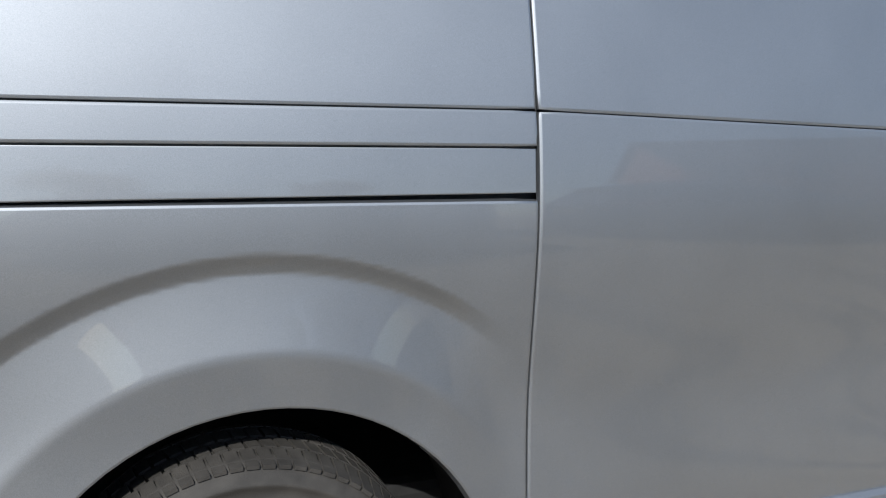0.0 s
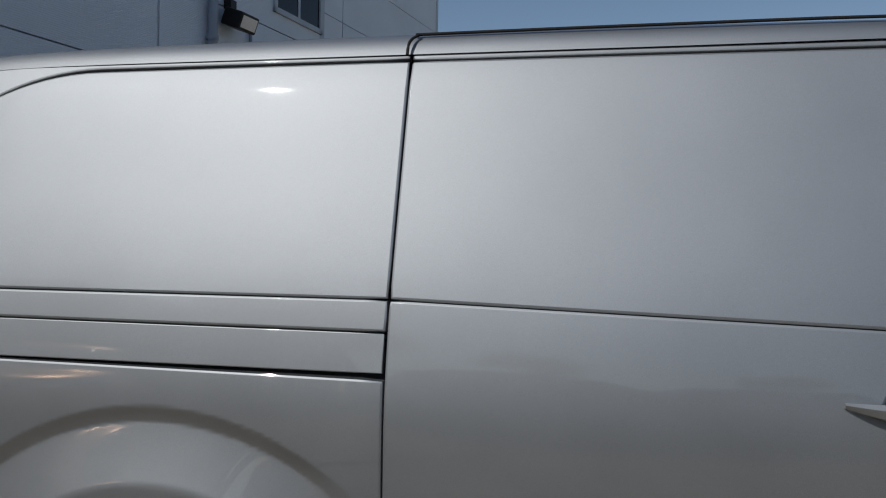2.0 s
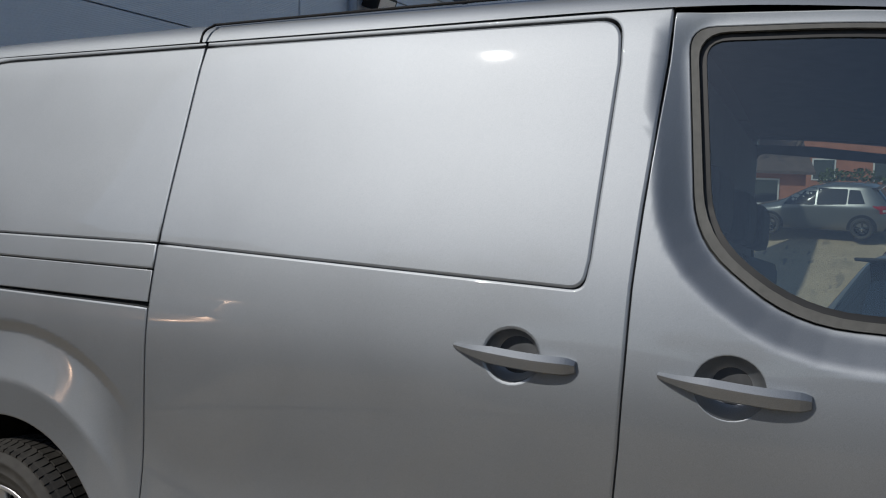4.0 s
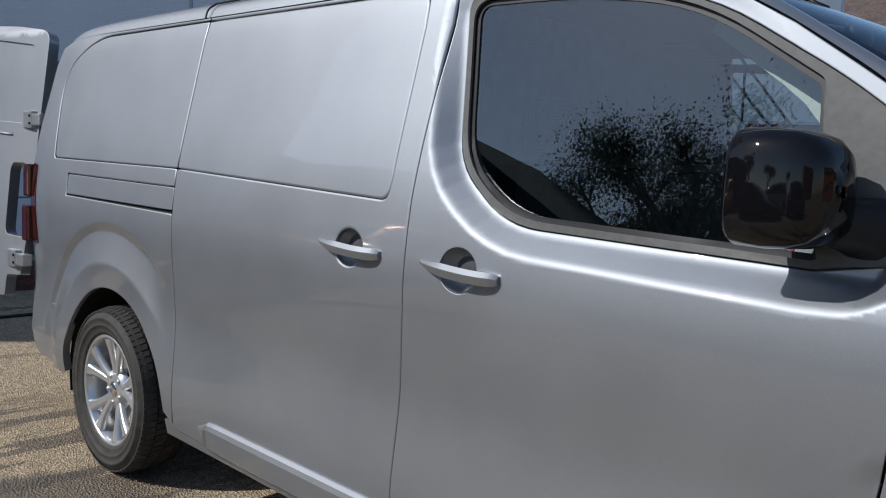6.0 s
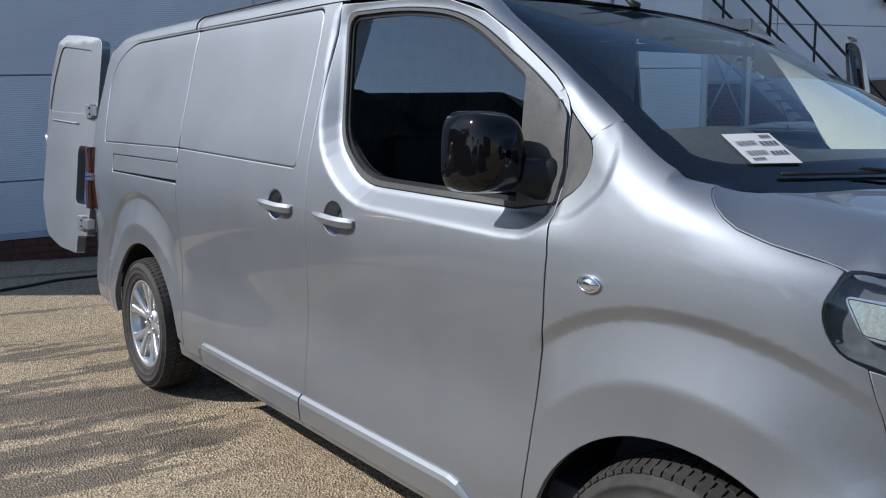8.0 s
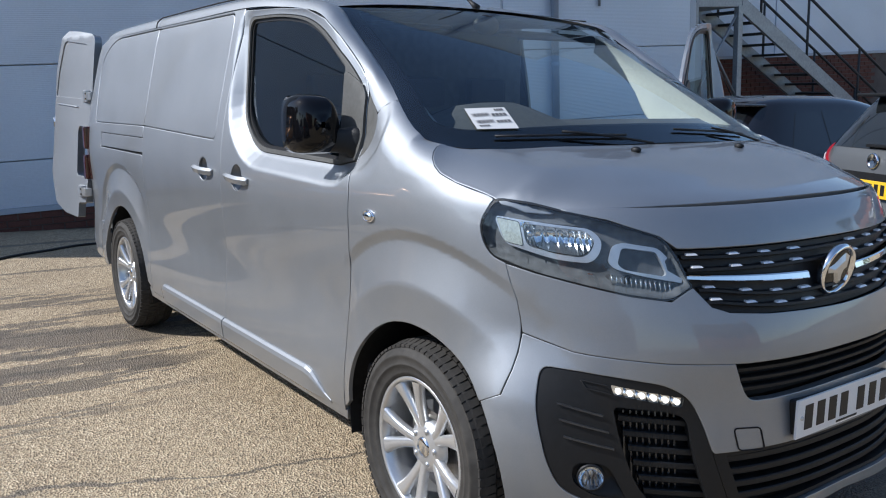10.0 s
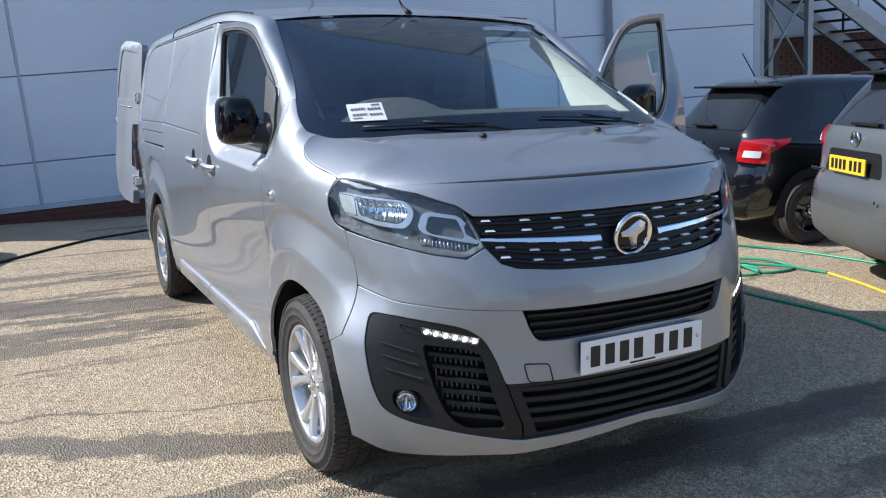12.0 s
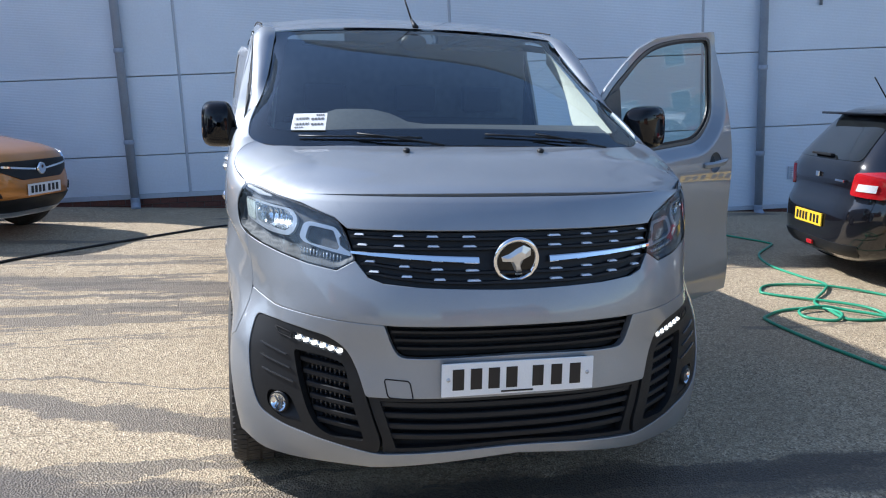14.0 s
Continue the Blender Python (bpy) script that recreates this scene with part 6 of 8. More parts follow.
# cabin: dashboard, steering wheel, seats, bulkhead, lining, trim
dash = [(0.07, 1.265), (-0.10, 1.325), (-0.28, 1.352), (-0.42, 1.34), (-0.50, 1.26), (-0.49, 1.0), (-0.42, 0.75)]
verts, faces = [], []
cols = 20
for x, z in dash:
    for k in range(cols + 1):
        y = -0.78 + 1.56 * k / cols
        hump = 0.065 * math.exp(-(((y + 0.38) / 0.19) ** 4)) * smooth_step(-0.15, -0.3, x) * smooth_step(-0.6, -0.40, x)
        verts.append((x - 0.06 * math.exp(-((y / 0.2) ** 4)) * (1 if x < -0.4 else 0) - 0.16 * (abs(y) / 0.78) ** 4 * smooth_step(-0.3, 0.0, x), y, z + hump))
for i in range(len(dash) - 1):
    for k in range(cols):
        a = i * (cols + 1) + k
        faces.append([a, a + 1, a + cols + 2, a + cols + 1])
dashboard = link_mesh("dashboard", verts, [list(reversed(f)) for f in faces], DASH, van, "dark grey dashboard")
for y in (-0.52, 0.0, 0.22, 0.52):
    block("demister_slot", (-0.09, y - 0.14, 1.316), (-0.07, y + 0.14, 1.326), DARK, dashboard, 0.002)
wheel_m = Matrix.Translation((-0.64, -0.38, 1.22)) @ Matrix.Rotation(radians(-58), 4, "Y")
ring = [wheel_m @ Vector((0.185 * math.cos(2 * math.pi * k / 36), 0.185 * math.sin(2 * math.pi * k / 36), 0)) for k in range(36)]
steer = tube("steering_wheel", ring, 0.017, BLACK_PLASTIC, van, "black steering wheel", 8, True)
for a in (0, 180, 270):
    tube("wheel_spoke", [wheel_m @ Vector((0.18 * math.cos(radians(a + 90)), 0.18 * math.sin(radians(a + 90)), 0)), wheel_m @ Vector((0, 0, -0.03))], 0.016, BLACK_PLASTIC, steer, "", 6)
lathe("wheel_boss", [(0.07, -0.02), (0.065, 0.02), (0.0, 0.03)], BLACK_PLASTIC, steer, "", 20, wheel_m @ Matrix.Rotation(radians(90), 4, "X"))


def cab_seat(y):
    s = block("seat_cushion", (-1.43, y - 0.25, 0.75), (-0.85, y + 0.25, 0.90), FABRIC, van, 0.05, "charcoal cab seat")
    block("seat_back", (-1.525, y - 0.24, 0.85), (-1.43, y + 0.24, 1.36), FABRIC, s, 0.04)
    block("headrest", (-1.525, y - 0.12, 1.39), (-1.455, y + 0.12, 1.54), FABRIC, s, 0.03)


for y in (-0.40, 0.12, 0.52):
    cab_seat(y)
block("bulkhead", (-1.58, -0.80, 0.45), (-1.53, 0.80, 1.78), CABIN, van, 0.01, "dark solid bulkhead")
block("cab_floor", (-1.55, -0.84, 0.44), (0.10, 0.84, 0.50), CABIN, van, 0.01)
block("firewall", (0.02, -0.76, 0.50), (0.06, 0.76, 1.22), DARK, van, 0.01)
ruled("roof_lining", [(-0.93, -0.66, 1.755), (-1.2, -0.68, 1.785), (-1.53, -0.69, 1.81)], [(-0.93, 0.66, 1.755), (-1.2, 0.68, 1.785), (-1.53, 0.69, 1.81)], CABIN, van, across=8, bulge=-0.03)
for y in (-0.36, 0.36):
    block("sun_visor", (-1.02, y - 0.2, 1.715), (-0.86, y + 0.2, 1.73), CABIN, van, 0.006)
bm = bmesh.new()
bmesh.ops.create_uvsphere(bm, u_segments=16, v_segments=10, radius=0.06)
bmesh.ops.scale(bm, vec=(0.6, 1.1, 0.7), verts=bm.verts)
bmesh.ops.translate(bm, vec=(-0.80, -0.03, 1.735), verts=bm.verts)
part("rear_view_mirror", bm, BLACK_PLASTIC, van, "black sensor housing behind the windscreen", True)
for mir in (False, True):
    a = [(-0.06, -0.745, 1.295), (-0.25, -0.725, 1.402), (-0.45, -0.705, 1.515), (-0.65, -0.685, 1.628), (-0.85, -0.66, 1.735)]
    b = [(-0.30, -0.745, 1.265), (-0.46, -0.738, 1.30), (-0.57, -0.725, 1.365), (-0.66, -0.72, 1.50), (-0.88, -0.695, 1.655)]
    ruled("pillar_trim", curve_points(a, 4), curve_points(b, 4), PALE_TRIM, van, "pale grey windscreen pillar trim", 4, 0.012, mir)
# paper slip at the foot of the windscreen, with plain bars for its print
slip = patch("paper_slip", [(0.098, 0.100), (0.176, 0.092), (0.181, 0.200), (0.102, 0.207)], screen, PAPER, van, step=0.05, depth=0.0, offset=0.002, label="white printed paper slip in the windscreen")
for k, (u0, u1, v0, v1) in enumerate(((0.092, 0.130, 0.155, 0.172), (0.092, 0.130, 0.115, 0.132), (0.135, 0.170, 0.150, 0.166), (0.135, 0.168, 0.112, 0.126), (0.148, 0.170, 0.180, 0.192), (0.092, 0.115, 0.096, 0.104))):
    u0, u1 = 0.098 + (u0 - 0.083) * 0.876, 0.098 + (u1 - 0.083) * 0.876
    v0, v1 = 0.100 + (v0 - 0.085) * 0.87, 0.100 + (v1 - 0.085) * 0.87
    if k < 2:
        for j in range(14):
            a = u0 + (u1 - u0) * j / 14
            patch("slip_bar", [(a, v0), (a + (u1 - u0) * (0.02 + 0.025 * (j * 7 % 3)), v0), (a + (u1 - u0) * (0.02 + 0.025 * (j * 7 % 3)), v1), (a, v1)], screen, FADED_INK, slip, step=0.1, depth=0.0, offset=0.004)
    else:
        for j in range(4):
            a = u0 + (u1 - u0) * j / 4
            patch("slip_bar", [(a, v0), (a + (u1 - u0) * 0.19, v0), (a + (u1 - u0) * 0.19, v1), (a, v1)], screen, FADED_INK, slip, step=0.1, depth=0.0, offset=0.004)
# small yellowed sticker at the bumper's nearside corner
patch("bumper_sticker", rounded([(2.255, 0.80), (2.315, 0.805), (2.314, 0.822), (2.254, 0.817)], 0.002, 2), around, mat("faded_cream_label", (0.45, 0.42, 0.30), rough=0.6, grain=0.2, grain_scale=120), van, step=0.05, depth=0.0, offset=0.002, label="faded cream label on the bumper")

# ---- the yard ----
def yard_height(x, y):
    """The yard falls towards +y beside the van and levels out far away."""
    k = math.tan(radians(-3.4))
    lim = 16.0
    yy = max(-lim, min(lim, y))
    over = y - yy
    bank = 3.4 * smooth_step(13.0, 30.0, y) * smooth_step(-9.0, -3.0, x)
    return k * (yy + 0.3 * (1 - math.exp(-abs(over) / 3)) * 3 * (1 if over > 0 else -1 if over < 0 else 0)) + bank


coords = [-400, -150, -70, -40, -26, -20, -16] + [-14 + 2 * k for k in range(15)] + [16, 20, 26, 40, 70, 150, 400]
gv = [(x, y, yard_height(x, y)) for x in coords for y in coords]
gn = len(coords)
gf = [[i * gn + j, (i + 1) * gn + j, (i + 1) * gn + j + 1, i * gn + j + 1] for i in range(gn - 1) for j in range(gn - 1)]
ground = link_mesh("ground", gv, gf, YARD)
tagged(ground, "worn pale tarmac yard with damp streaks", "ground", "", "structure")

# ---- the building ----
# Wall frame: u along the wall (towards +y), w out of it (towards the yard), v up.
WALL_TURN = math.atan(0.155)
W0 = LEAN @ Vector((-7.79, 0.0, 0.0))
WALL = Matrix.Translation((W0.x, W0.y, 0)) @ Matrix.Rotation(-WALL_TURN, 4, "Z") @ Matrix.Rotation(radians(90), 4, "Z")
# in this frame x runs along +y of the yard and -y points out into the yard
wall = new("wall_north")
wall.matrix_basis = WALL
tagged(wall, "blue-grey ribbed steel clad building wall over a low brick plinth", "wall", "", "structure")
U_END = 8.78
block("wall_core", (-5.0, 0.06, -1.2), (U_END - 0.08, 0.40, 8.66), TRIM_STEEL, wall, 0.0)
cols_u = [-5.0, -1.56, 1.95, 5.34, U_END]
rows_v = [0.30, 0.81, 1.815, 3.2, 4.2, 5.5, 6.6, 7.6, 8.6]
for c0, c1 in zip(cols_u, cols_u[1:]):
    for r0, r1 in zip(rows_v, rows_v[1:]):
        lo = r0
        if c0 > 5 and r0 == rows_v[0]:
            lo = -0.28
        block("cladding_panel", (c0 + 0.018, 0.0, lo + 0.007), (c1 - 0.018, 0.055, r1 - 0.007), CLADDING, wall, 0.004)
for u in cols_u[1:-1]:
    block("joint_strip", (u - 0.016, 0.012, 0.3), (u + 0.016, 0.05, 8.6), TRIM_STEEL, wall, 0.002)
block("corner_flashing", (U_END - 0.09, -0.006, -0.5), (U_END + 0.03, 0.42, 8.66), TRIM_STEEL, wall, 0.006)
block("base_flashing", (-5.0, -0.012, 0.245), (5.2, 0.055, 0.305), TRIM_STEEL, wall, 0.005)
block("end_wall", (-5.02, 0.40, -1.2), (-4.72, 12.0, 8.66), TRIM_STEEL, wall, 0.01, "plain end wall of the building")
block("base_flashing", (5.2, -0.012, -0.33), (U_END, 0.055, -0.275), TRIM_STEEL, wall, 0.005)
block("wall_coping", (-5.05, -0.03, 8.6), (U_END + 0.05, 0.45, 8.76), TRIM_STEEL, wall, 0.01)
block("plinth_mortar", (-5.0, 0.012, -1.0), (U_END - 0.02, 0.06, 0.25), MORTAR, wall, 0.0)


def downpipe(u, top, foot):
    p = thing("downpipe", "blue-grey round rainwater downpipe on the wall", "pipe", None, "downpipes")
    p.matrix_basis = WALL @ Matrix.Translation((u, 0, 0))
    tube("pipe", [(0, -0.075, top), (0, -0.075, foot + 0.16)], 0.055, PIPE_BLUE, p, "", 16)
    tube("pipe_foot", curve_points([(0, -0.075, foot + 0.18), (0, -0.085, foot + 0.10), (0.02, -0.15, foot + 0.03)], 5), 0.060, PIPE_BLUE, p, "", 14)
    for v in (foot + 0.9, foot + 2.05, foot + 4.2, foot + 6.3):
        lathe("pipe_bracket", [(0.062, -0.03), (0.066, -0.02), (0.066, 0.02), (0.062, 0.03)], PIPE_BLUE, p, "", 16, Matrix.Translation((0, -0.075, v)) @ Matrix.Rotation(radians(90), 4, "X"))
        block("pipe_clip", (-0.03, -0.06, v - 0.02), (0.03, 0.0, v + 0.02), PIPE_BLUE, p, 0.003)
    return p


downpipe(-2.26, 8.6, 0.09)
downpipe(6.15, 8.6, -0.44)
# the wall's lamp, window, vent, the set-back wing and the outside stair
def on_wall(u, out, v):
    return WALL @ Matrix.Translation((u, -out, v))


lamp = thing("floodlight", "black floodlight on the clad wall", "lamp", None, "floodlights")
lamp.matrix_basis = on_wall(6.5, 0.0, 4.12)
block("lamp_bracket", (-0.06, -0.10, 0.05), (0.06, 0.0, 0.16), BLACK_PLASTIC, lamp, 0.01)
block("lamp_head", (-0.17, -0.34, -0.12), (0.17, -0.08, 0.08), BLACK_PLASTIC, lamp, 0.02, "", Matrix.Rotation(radians(20), 4, "X"))
block("lamp_glass", (-0.14, -0.345, -0.09), (0.14, -0.335, 0.05), WHITE_LENS, lamp, 0.004, "pale lamp glass", Matrix.Rotation(radians(20), 4, "X"))
lamp2 = copy_thing(lamp, on_wall(15.4, -1.5, 3.25))
tube("conduit", [WALL @ Vector((6.95, -0.03, 4.1)), WALL @ Vector((6.95, -0.03, 2.4))], 0.02, GALV, None)
tagged(bpy.data.objects["conduit"], "thin steel conduit on the wall", "pipe")

win = thing("window_1", "dark window in a grey steel frame in the wall", "window", None, "", "structure")
win.matrix_basis = on_wall(8.1, 0.0, 5.05)
for a, b in (((-0.62, -0.03, -0.62), (-0.55, 0.03, 0.62)), ((0.55, -0.03, -0.62), (0.62, 0.03, 0.62)), ((-0.62, -0.03, 0.55), (0.62, 0.03, 0.62)), ((-0.62, -0.03, -0.62), (0.62, 0.03, -0.55)), ((-0.025, -0.02, -0.55), (0.025, 0.03, 0.55))):
    block("window_frame", a, b, TRIM_STEEL, win, 0.004)
block("pane", (-0.55, -0.006, -0.55), (-0.025, -0.002, 0.55), GLOSS_BLACK, win, 0.0, "dark glass")
block("pane", (0.025, -0.006, -0.55), (0.55, -0.002, 0.55), GLOSS_BLACK, win, 0.0, "dark glass")
vent = thing("wall_vent", "small square grey louvred vent on the wall", "vent")
vent.matrix_basis = on_wall(6.73, 0.0, 0.165)
block("vent_frame", (-0.14, -0.02, -0.09), (0.14, 0.0, 0.09), TRIM_STEEL, vent, 0.004)
for k in range(5):
    block("vent_slat", (-0.11, -0.03, -0.065 + 0.03 * k), (0.11, -0.018, -0.055 + 0.03 * k), PIPE_BLUE, vent, 0.002)

wing_wall = new("wall_east")
wing_wall.matrix_basis = WALL @ Matrix.Translation((0, 1.5, 0))
tagged(wing_wall, "set-back wall, steel cladding over dark brick", "wall", "", "structure")
block("wall_core", (U_END - 1.0, 0.06, -3.0), (17.0, 0.5, 9.0), TRIM_STEEL, wing_wall, 0.0)
for c0, c1 in ((8.5, 12.2), (12.2, 17.05)):
    for r0, r1 in ((1.62, 2.64), (2.64, 3.64), (3.64, 4.64), (4.64, 5.64), (5.64, 6.64), (6.64, 7.64), (7.64, 8.9)):
        block("cladding_panel", (c0 + 0.015, 0.0, r0 + 0.007), (c1 - 0.015, 0.055, r1 - 0.007), CLADDING, wing_wall, 0.004)
block("brick_mortar", (8.4, 0.012, -2.5), (17.0, 0.06, 1.60), MORTAR, wing_wall, 0.0)
block("base_flashing", (8.5, -0.02, 1.585), (17.05, 0.05, 1.64), TRIM_STEEL, wing_wall, 0.004)
block("corner_flashing", (16.95, -0.01, -2.5), (17.07, 0.5, 9.0), TRIM_STEEL, wing_wall, 0.004)
ret = new("wall_return")
ret.matrix_basis = WALL
tagged(ret, "short return wall of blue-grey steel", "wall", "", "structure")
block("return_panel", (U_END - 0.30, 0.36, -2.5), (U_END - 0.02, 1.56, 9.0), TRIM_STEEL, ret, 0.0)

stair = thing("steel_staircase", "galvanised outside steel staircase with dark treads and handrails", "staircase")
stair.matrix_basis = WALL
S0, S1, SZ0, SZ1 = 9.98, 15.1, 2.55, -0.70
slope = (SZ1 - SZ0) / (S1 - S0)
for w in (0.22, 1.18):
    bm = bmesh.new()
    vs = [bm.verts.new((x, y, SZ0 + slope * (x - S0) + dz)) for y in (w - 0.03, w + 0.03) for x, dz in ((S0, 0.02), (S1, 0.02), (S1, -0.24), (S0, -0.24))]
    for q in ((0, 1, 2, 3), (7, 6, 5, 4), (0, 4, 5, 1), (1, 5, 6, 2), (2, 6, 7, 3), (3, 7, 4, 0)):
        bm.faces.new([vs[i] for i in q])
    part("stringer", bm, GALV, stair)
n = 18
for k in range(1, n):
    x = S0 + (S1 - S0) * k / n
    z = SZ0 + (SZ1 - SZ0) * k / n
    block("tread", (x - 0.15, 0.25, z - 0.045), (x + 0.13, 1.15, z - 0.005), STEP_DARK, stair, 0.004)
block("landing", (8.95, 0.20, 2.40), (10.0, 1.20, 2.56), GALV, stair, 0.006)
for x in (9.0, 9.95):
    for w in (0.24, 1.16):
        block("stair_post", (x - 0.05, w - 0.05, -1.2), (x + 0.05, w + 0.05, 2.42), GALV, stair, 0.005)
tube("cross_brace", [(9.0, 0.24, 2.35), (9.95, 0.24, 0.95)], 0.022, GALV, stair, "", 6)
tube("cross_brace", [(9.95, 0.24, 2.35), (9.0, 0.24, 0.95)], 0.022, GALV, stair, "", 6)
for w in (0.22, 1.18):
    for dz in (0.97, 0.50):
        tube("handrail", [(10.05, w, SZ0 + dz), (S1, w, SZ1 + dz)], 0.024, STEP_DARK, stair, "dark handrail", 8)
        tube("handrail", [(8.95, w, SZ0 + dz + 0.02), (10.05, w, SZ0 + dz)], 0.024, STEP_DARK, stair, "dark handrail", 8)
    for x in (9.0, 10.43, 11.55, 12.9, 14.1, 15.0):
        z = SZ0 + slope * (max(x, S0) - S0)
        tube("baluster", [(x, w, z - 0.1), (x, w, z + 0.98)], 0.022, STEP_DARK, stair, "", 8)

# ---- parked cars ----
def car(name, label, m, paint, spec, group="parked cars"):
    """A parked car as stacked outlines, with glass, lamps, bumpers, wheels and plates. Its frame: x ahead, origin under its rear edge."""
    c = thing(name, label, "car", m, group)
    half, back, front, power = spec["half"], spec["back"], spec["front"], spec.get("power", 4.0)

    def hull(th, z):
        w, x0, x1 = table(half, z), table(back, z), table(front, z)
        cx, a = (x0 + x1) / 2, (x1 - x0) / 2
        ct, st = math.cos(th), math.sin(th)
        px = power + (0 if ct > 0 else 1.5)
        return (cx + a * math.copysign(abs(ct) ** (2 / px), ct), w * math.copysign(abs(st) ** (2 / px), st), z)

    zs = [half[0][0] + (half[-1][0] - half[0][0]) * k / 30 for k in range(31)]
    n = 96
    verts = [hull(2 * math.pi * (j + 0.5) / n, z) for z in zs for j in range(n)]
    faces = [[i * n + j, i * n + (j + 1) % n, (i + 1) * n + (j + 1) % n, (i + 1) * n + j] for i in range(30) for j in range(n)]
    faces += [list(range(30 * n, 31 * n)), list(reversed(range(n)))]
    link_mesh("car_body", verts, faces, paint, c)

    def th_at(z, x=None, y=None, rear=True, right=True):
        """The turn at which the outline passes a given y at its rear or front, or a given x at a side."""
        lo, hi = (math.pi / 2, math.pi) if rear else (0.0, math.pi / 2)
        for _ in range(40):
            mid = (lo + hi) / 2
            p = hull(mid, z)
            if y is not None:
                go = (p[1] > y) if rear else (p[1] < y)
            else:
                go = p[0] > x
            lo, hi = (mid, hi) if go else (lo, mid)
        t = (lo + hi) / 2
        return -t if right else t

    def skin(nm, pts, material, offset=0.006, depth=0.01, step=0.06, lab="", owner=None, rear=True, side_of=None):
        """A sheet on the body: points (y, z) on its end, or (x, z) on a side."""
        if side_of is None:
            def surf(u, v):
                t = th_at(v, y=min(abs(u), table(half, v) * 0.995), rear=rear, right=(u < 0))
                return hull(t, v)
            sf = (lambda u, v: surf(-u, v)) if rear else surf
            poly = [(-y, z) for y, z in pts] if rear else pts
        else:
            def sf(u, v, s=side_of):
                x0, x1 = table(back, v), table(front, v)
                xx = max(x0 + 0.005, min(x1 - 0.005, u))
                cx, a = (x0 + x1) / 2, (x1 - x0) / 2
                px = power + (0 if xx > cx else 1.5)
                yy = table(half, v) * max(0.0, 1 - abs((xx - cx) / a) ** px) ** (1 / px)
                return (xx, s * yy, v)
            poly = pts
        return patch(nm, poly, sf, material, owner or c, step=step, depth=depth, offset=(offset if side_of != 1 else -offset), label=lab)

    spec["dress"](c, skin, hull)
    for x in (spec["axles"]):
        for s in (-1, 1):
            w0 = table(half, 0.55)
            mm = Matrix.Translation((x, s * (w0 - 0.095), spec.get("tyre", 0.32)))
            build_wheel(c, "car_wheel", mm @ (Matrix.Identity(4) if s > 0 else TO_OFF), spec.get("rim_mat", BLACK_PAINT), spec.get("tyre", 0.32), 0.20, spec.get("tyre", 0.32) - 0.11, 5, False, "black car tyre")
            # no arch is cut: a flat ring, whose DARK default paints in the opening's shade
            arch = [(x + rr * math.cos(radians(a)), s * (w0 + 0.002), spec.get("tyre", 0.32) + 0.02 + rr * math.sin(radians(a))) for rr in (0.385, 0.30) for a in range(-10, 191, 10)]
            k = len(arch) // 2
            link_mesh("wheel_arch", arch, [[j, j + 1, j + 1 + k, j + k] for j in range(k - 1)], spec.get("arch_mat", DARK), c, "flat dark ring for the wheel arch")
    return c


def plate_on(c, m, material):
    bm = bmesh.new()
    box_bm(bm, (-0.006, -0.26, -0.0555), (0.006, 0.26, 0.0555), 0.003)
    bmesh.ops.transform(bm, matrix=m, verts=bm.verts)
    pl = part("number_plate", bm, material, c, "number plate with plain dark bars")
    for y in (-0.205, -0.145, -0.085, -0.025, 0.065, 0.130, 0.195):
        bm = bmesh.new()
        box_bm(bm, (0.005, y - 0.019, -0.034), (0.008, y + 0.019, 0.036), 0.0)
        bmesh.ops.transform(bm, matrix=m, verts=bm.verts)
        part("plate_bar", bm, INK, pl)
    return pl


REARWARD = Matrix.Rotation(radians(180), 4, "Z")


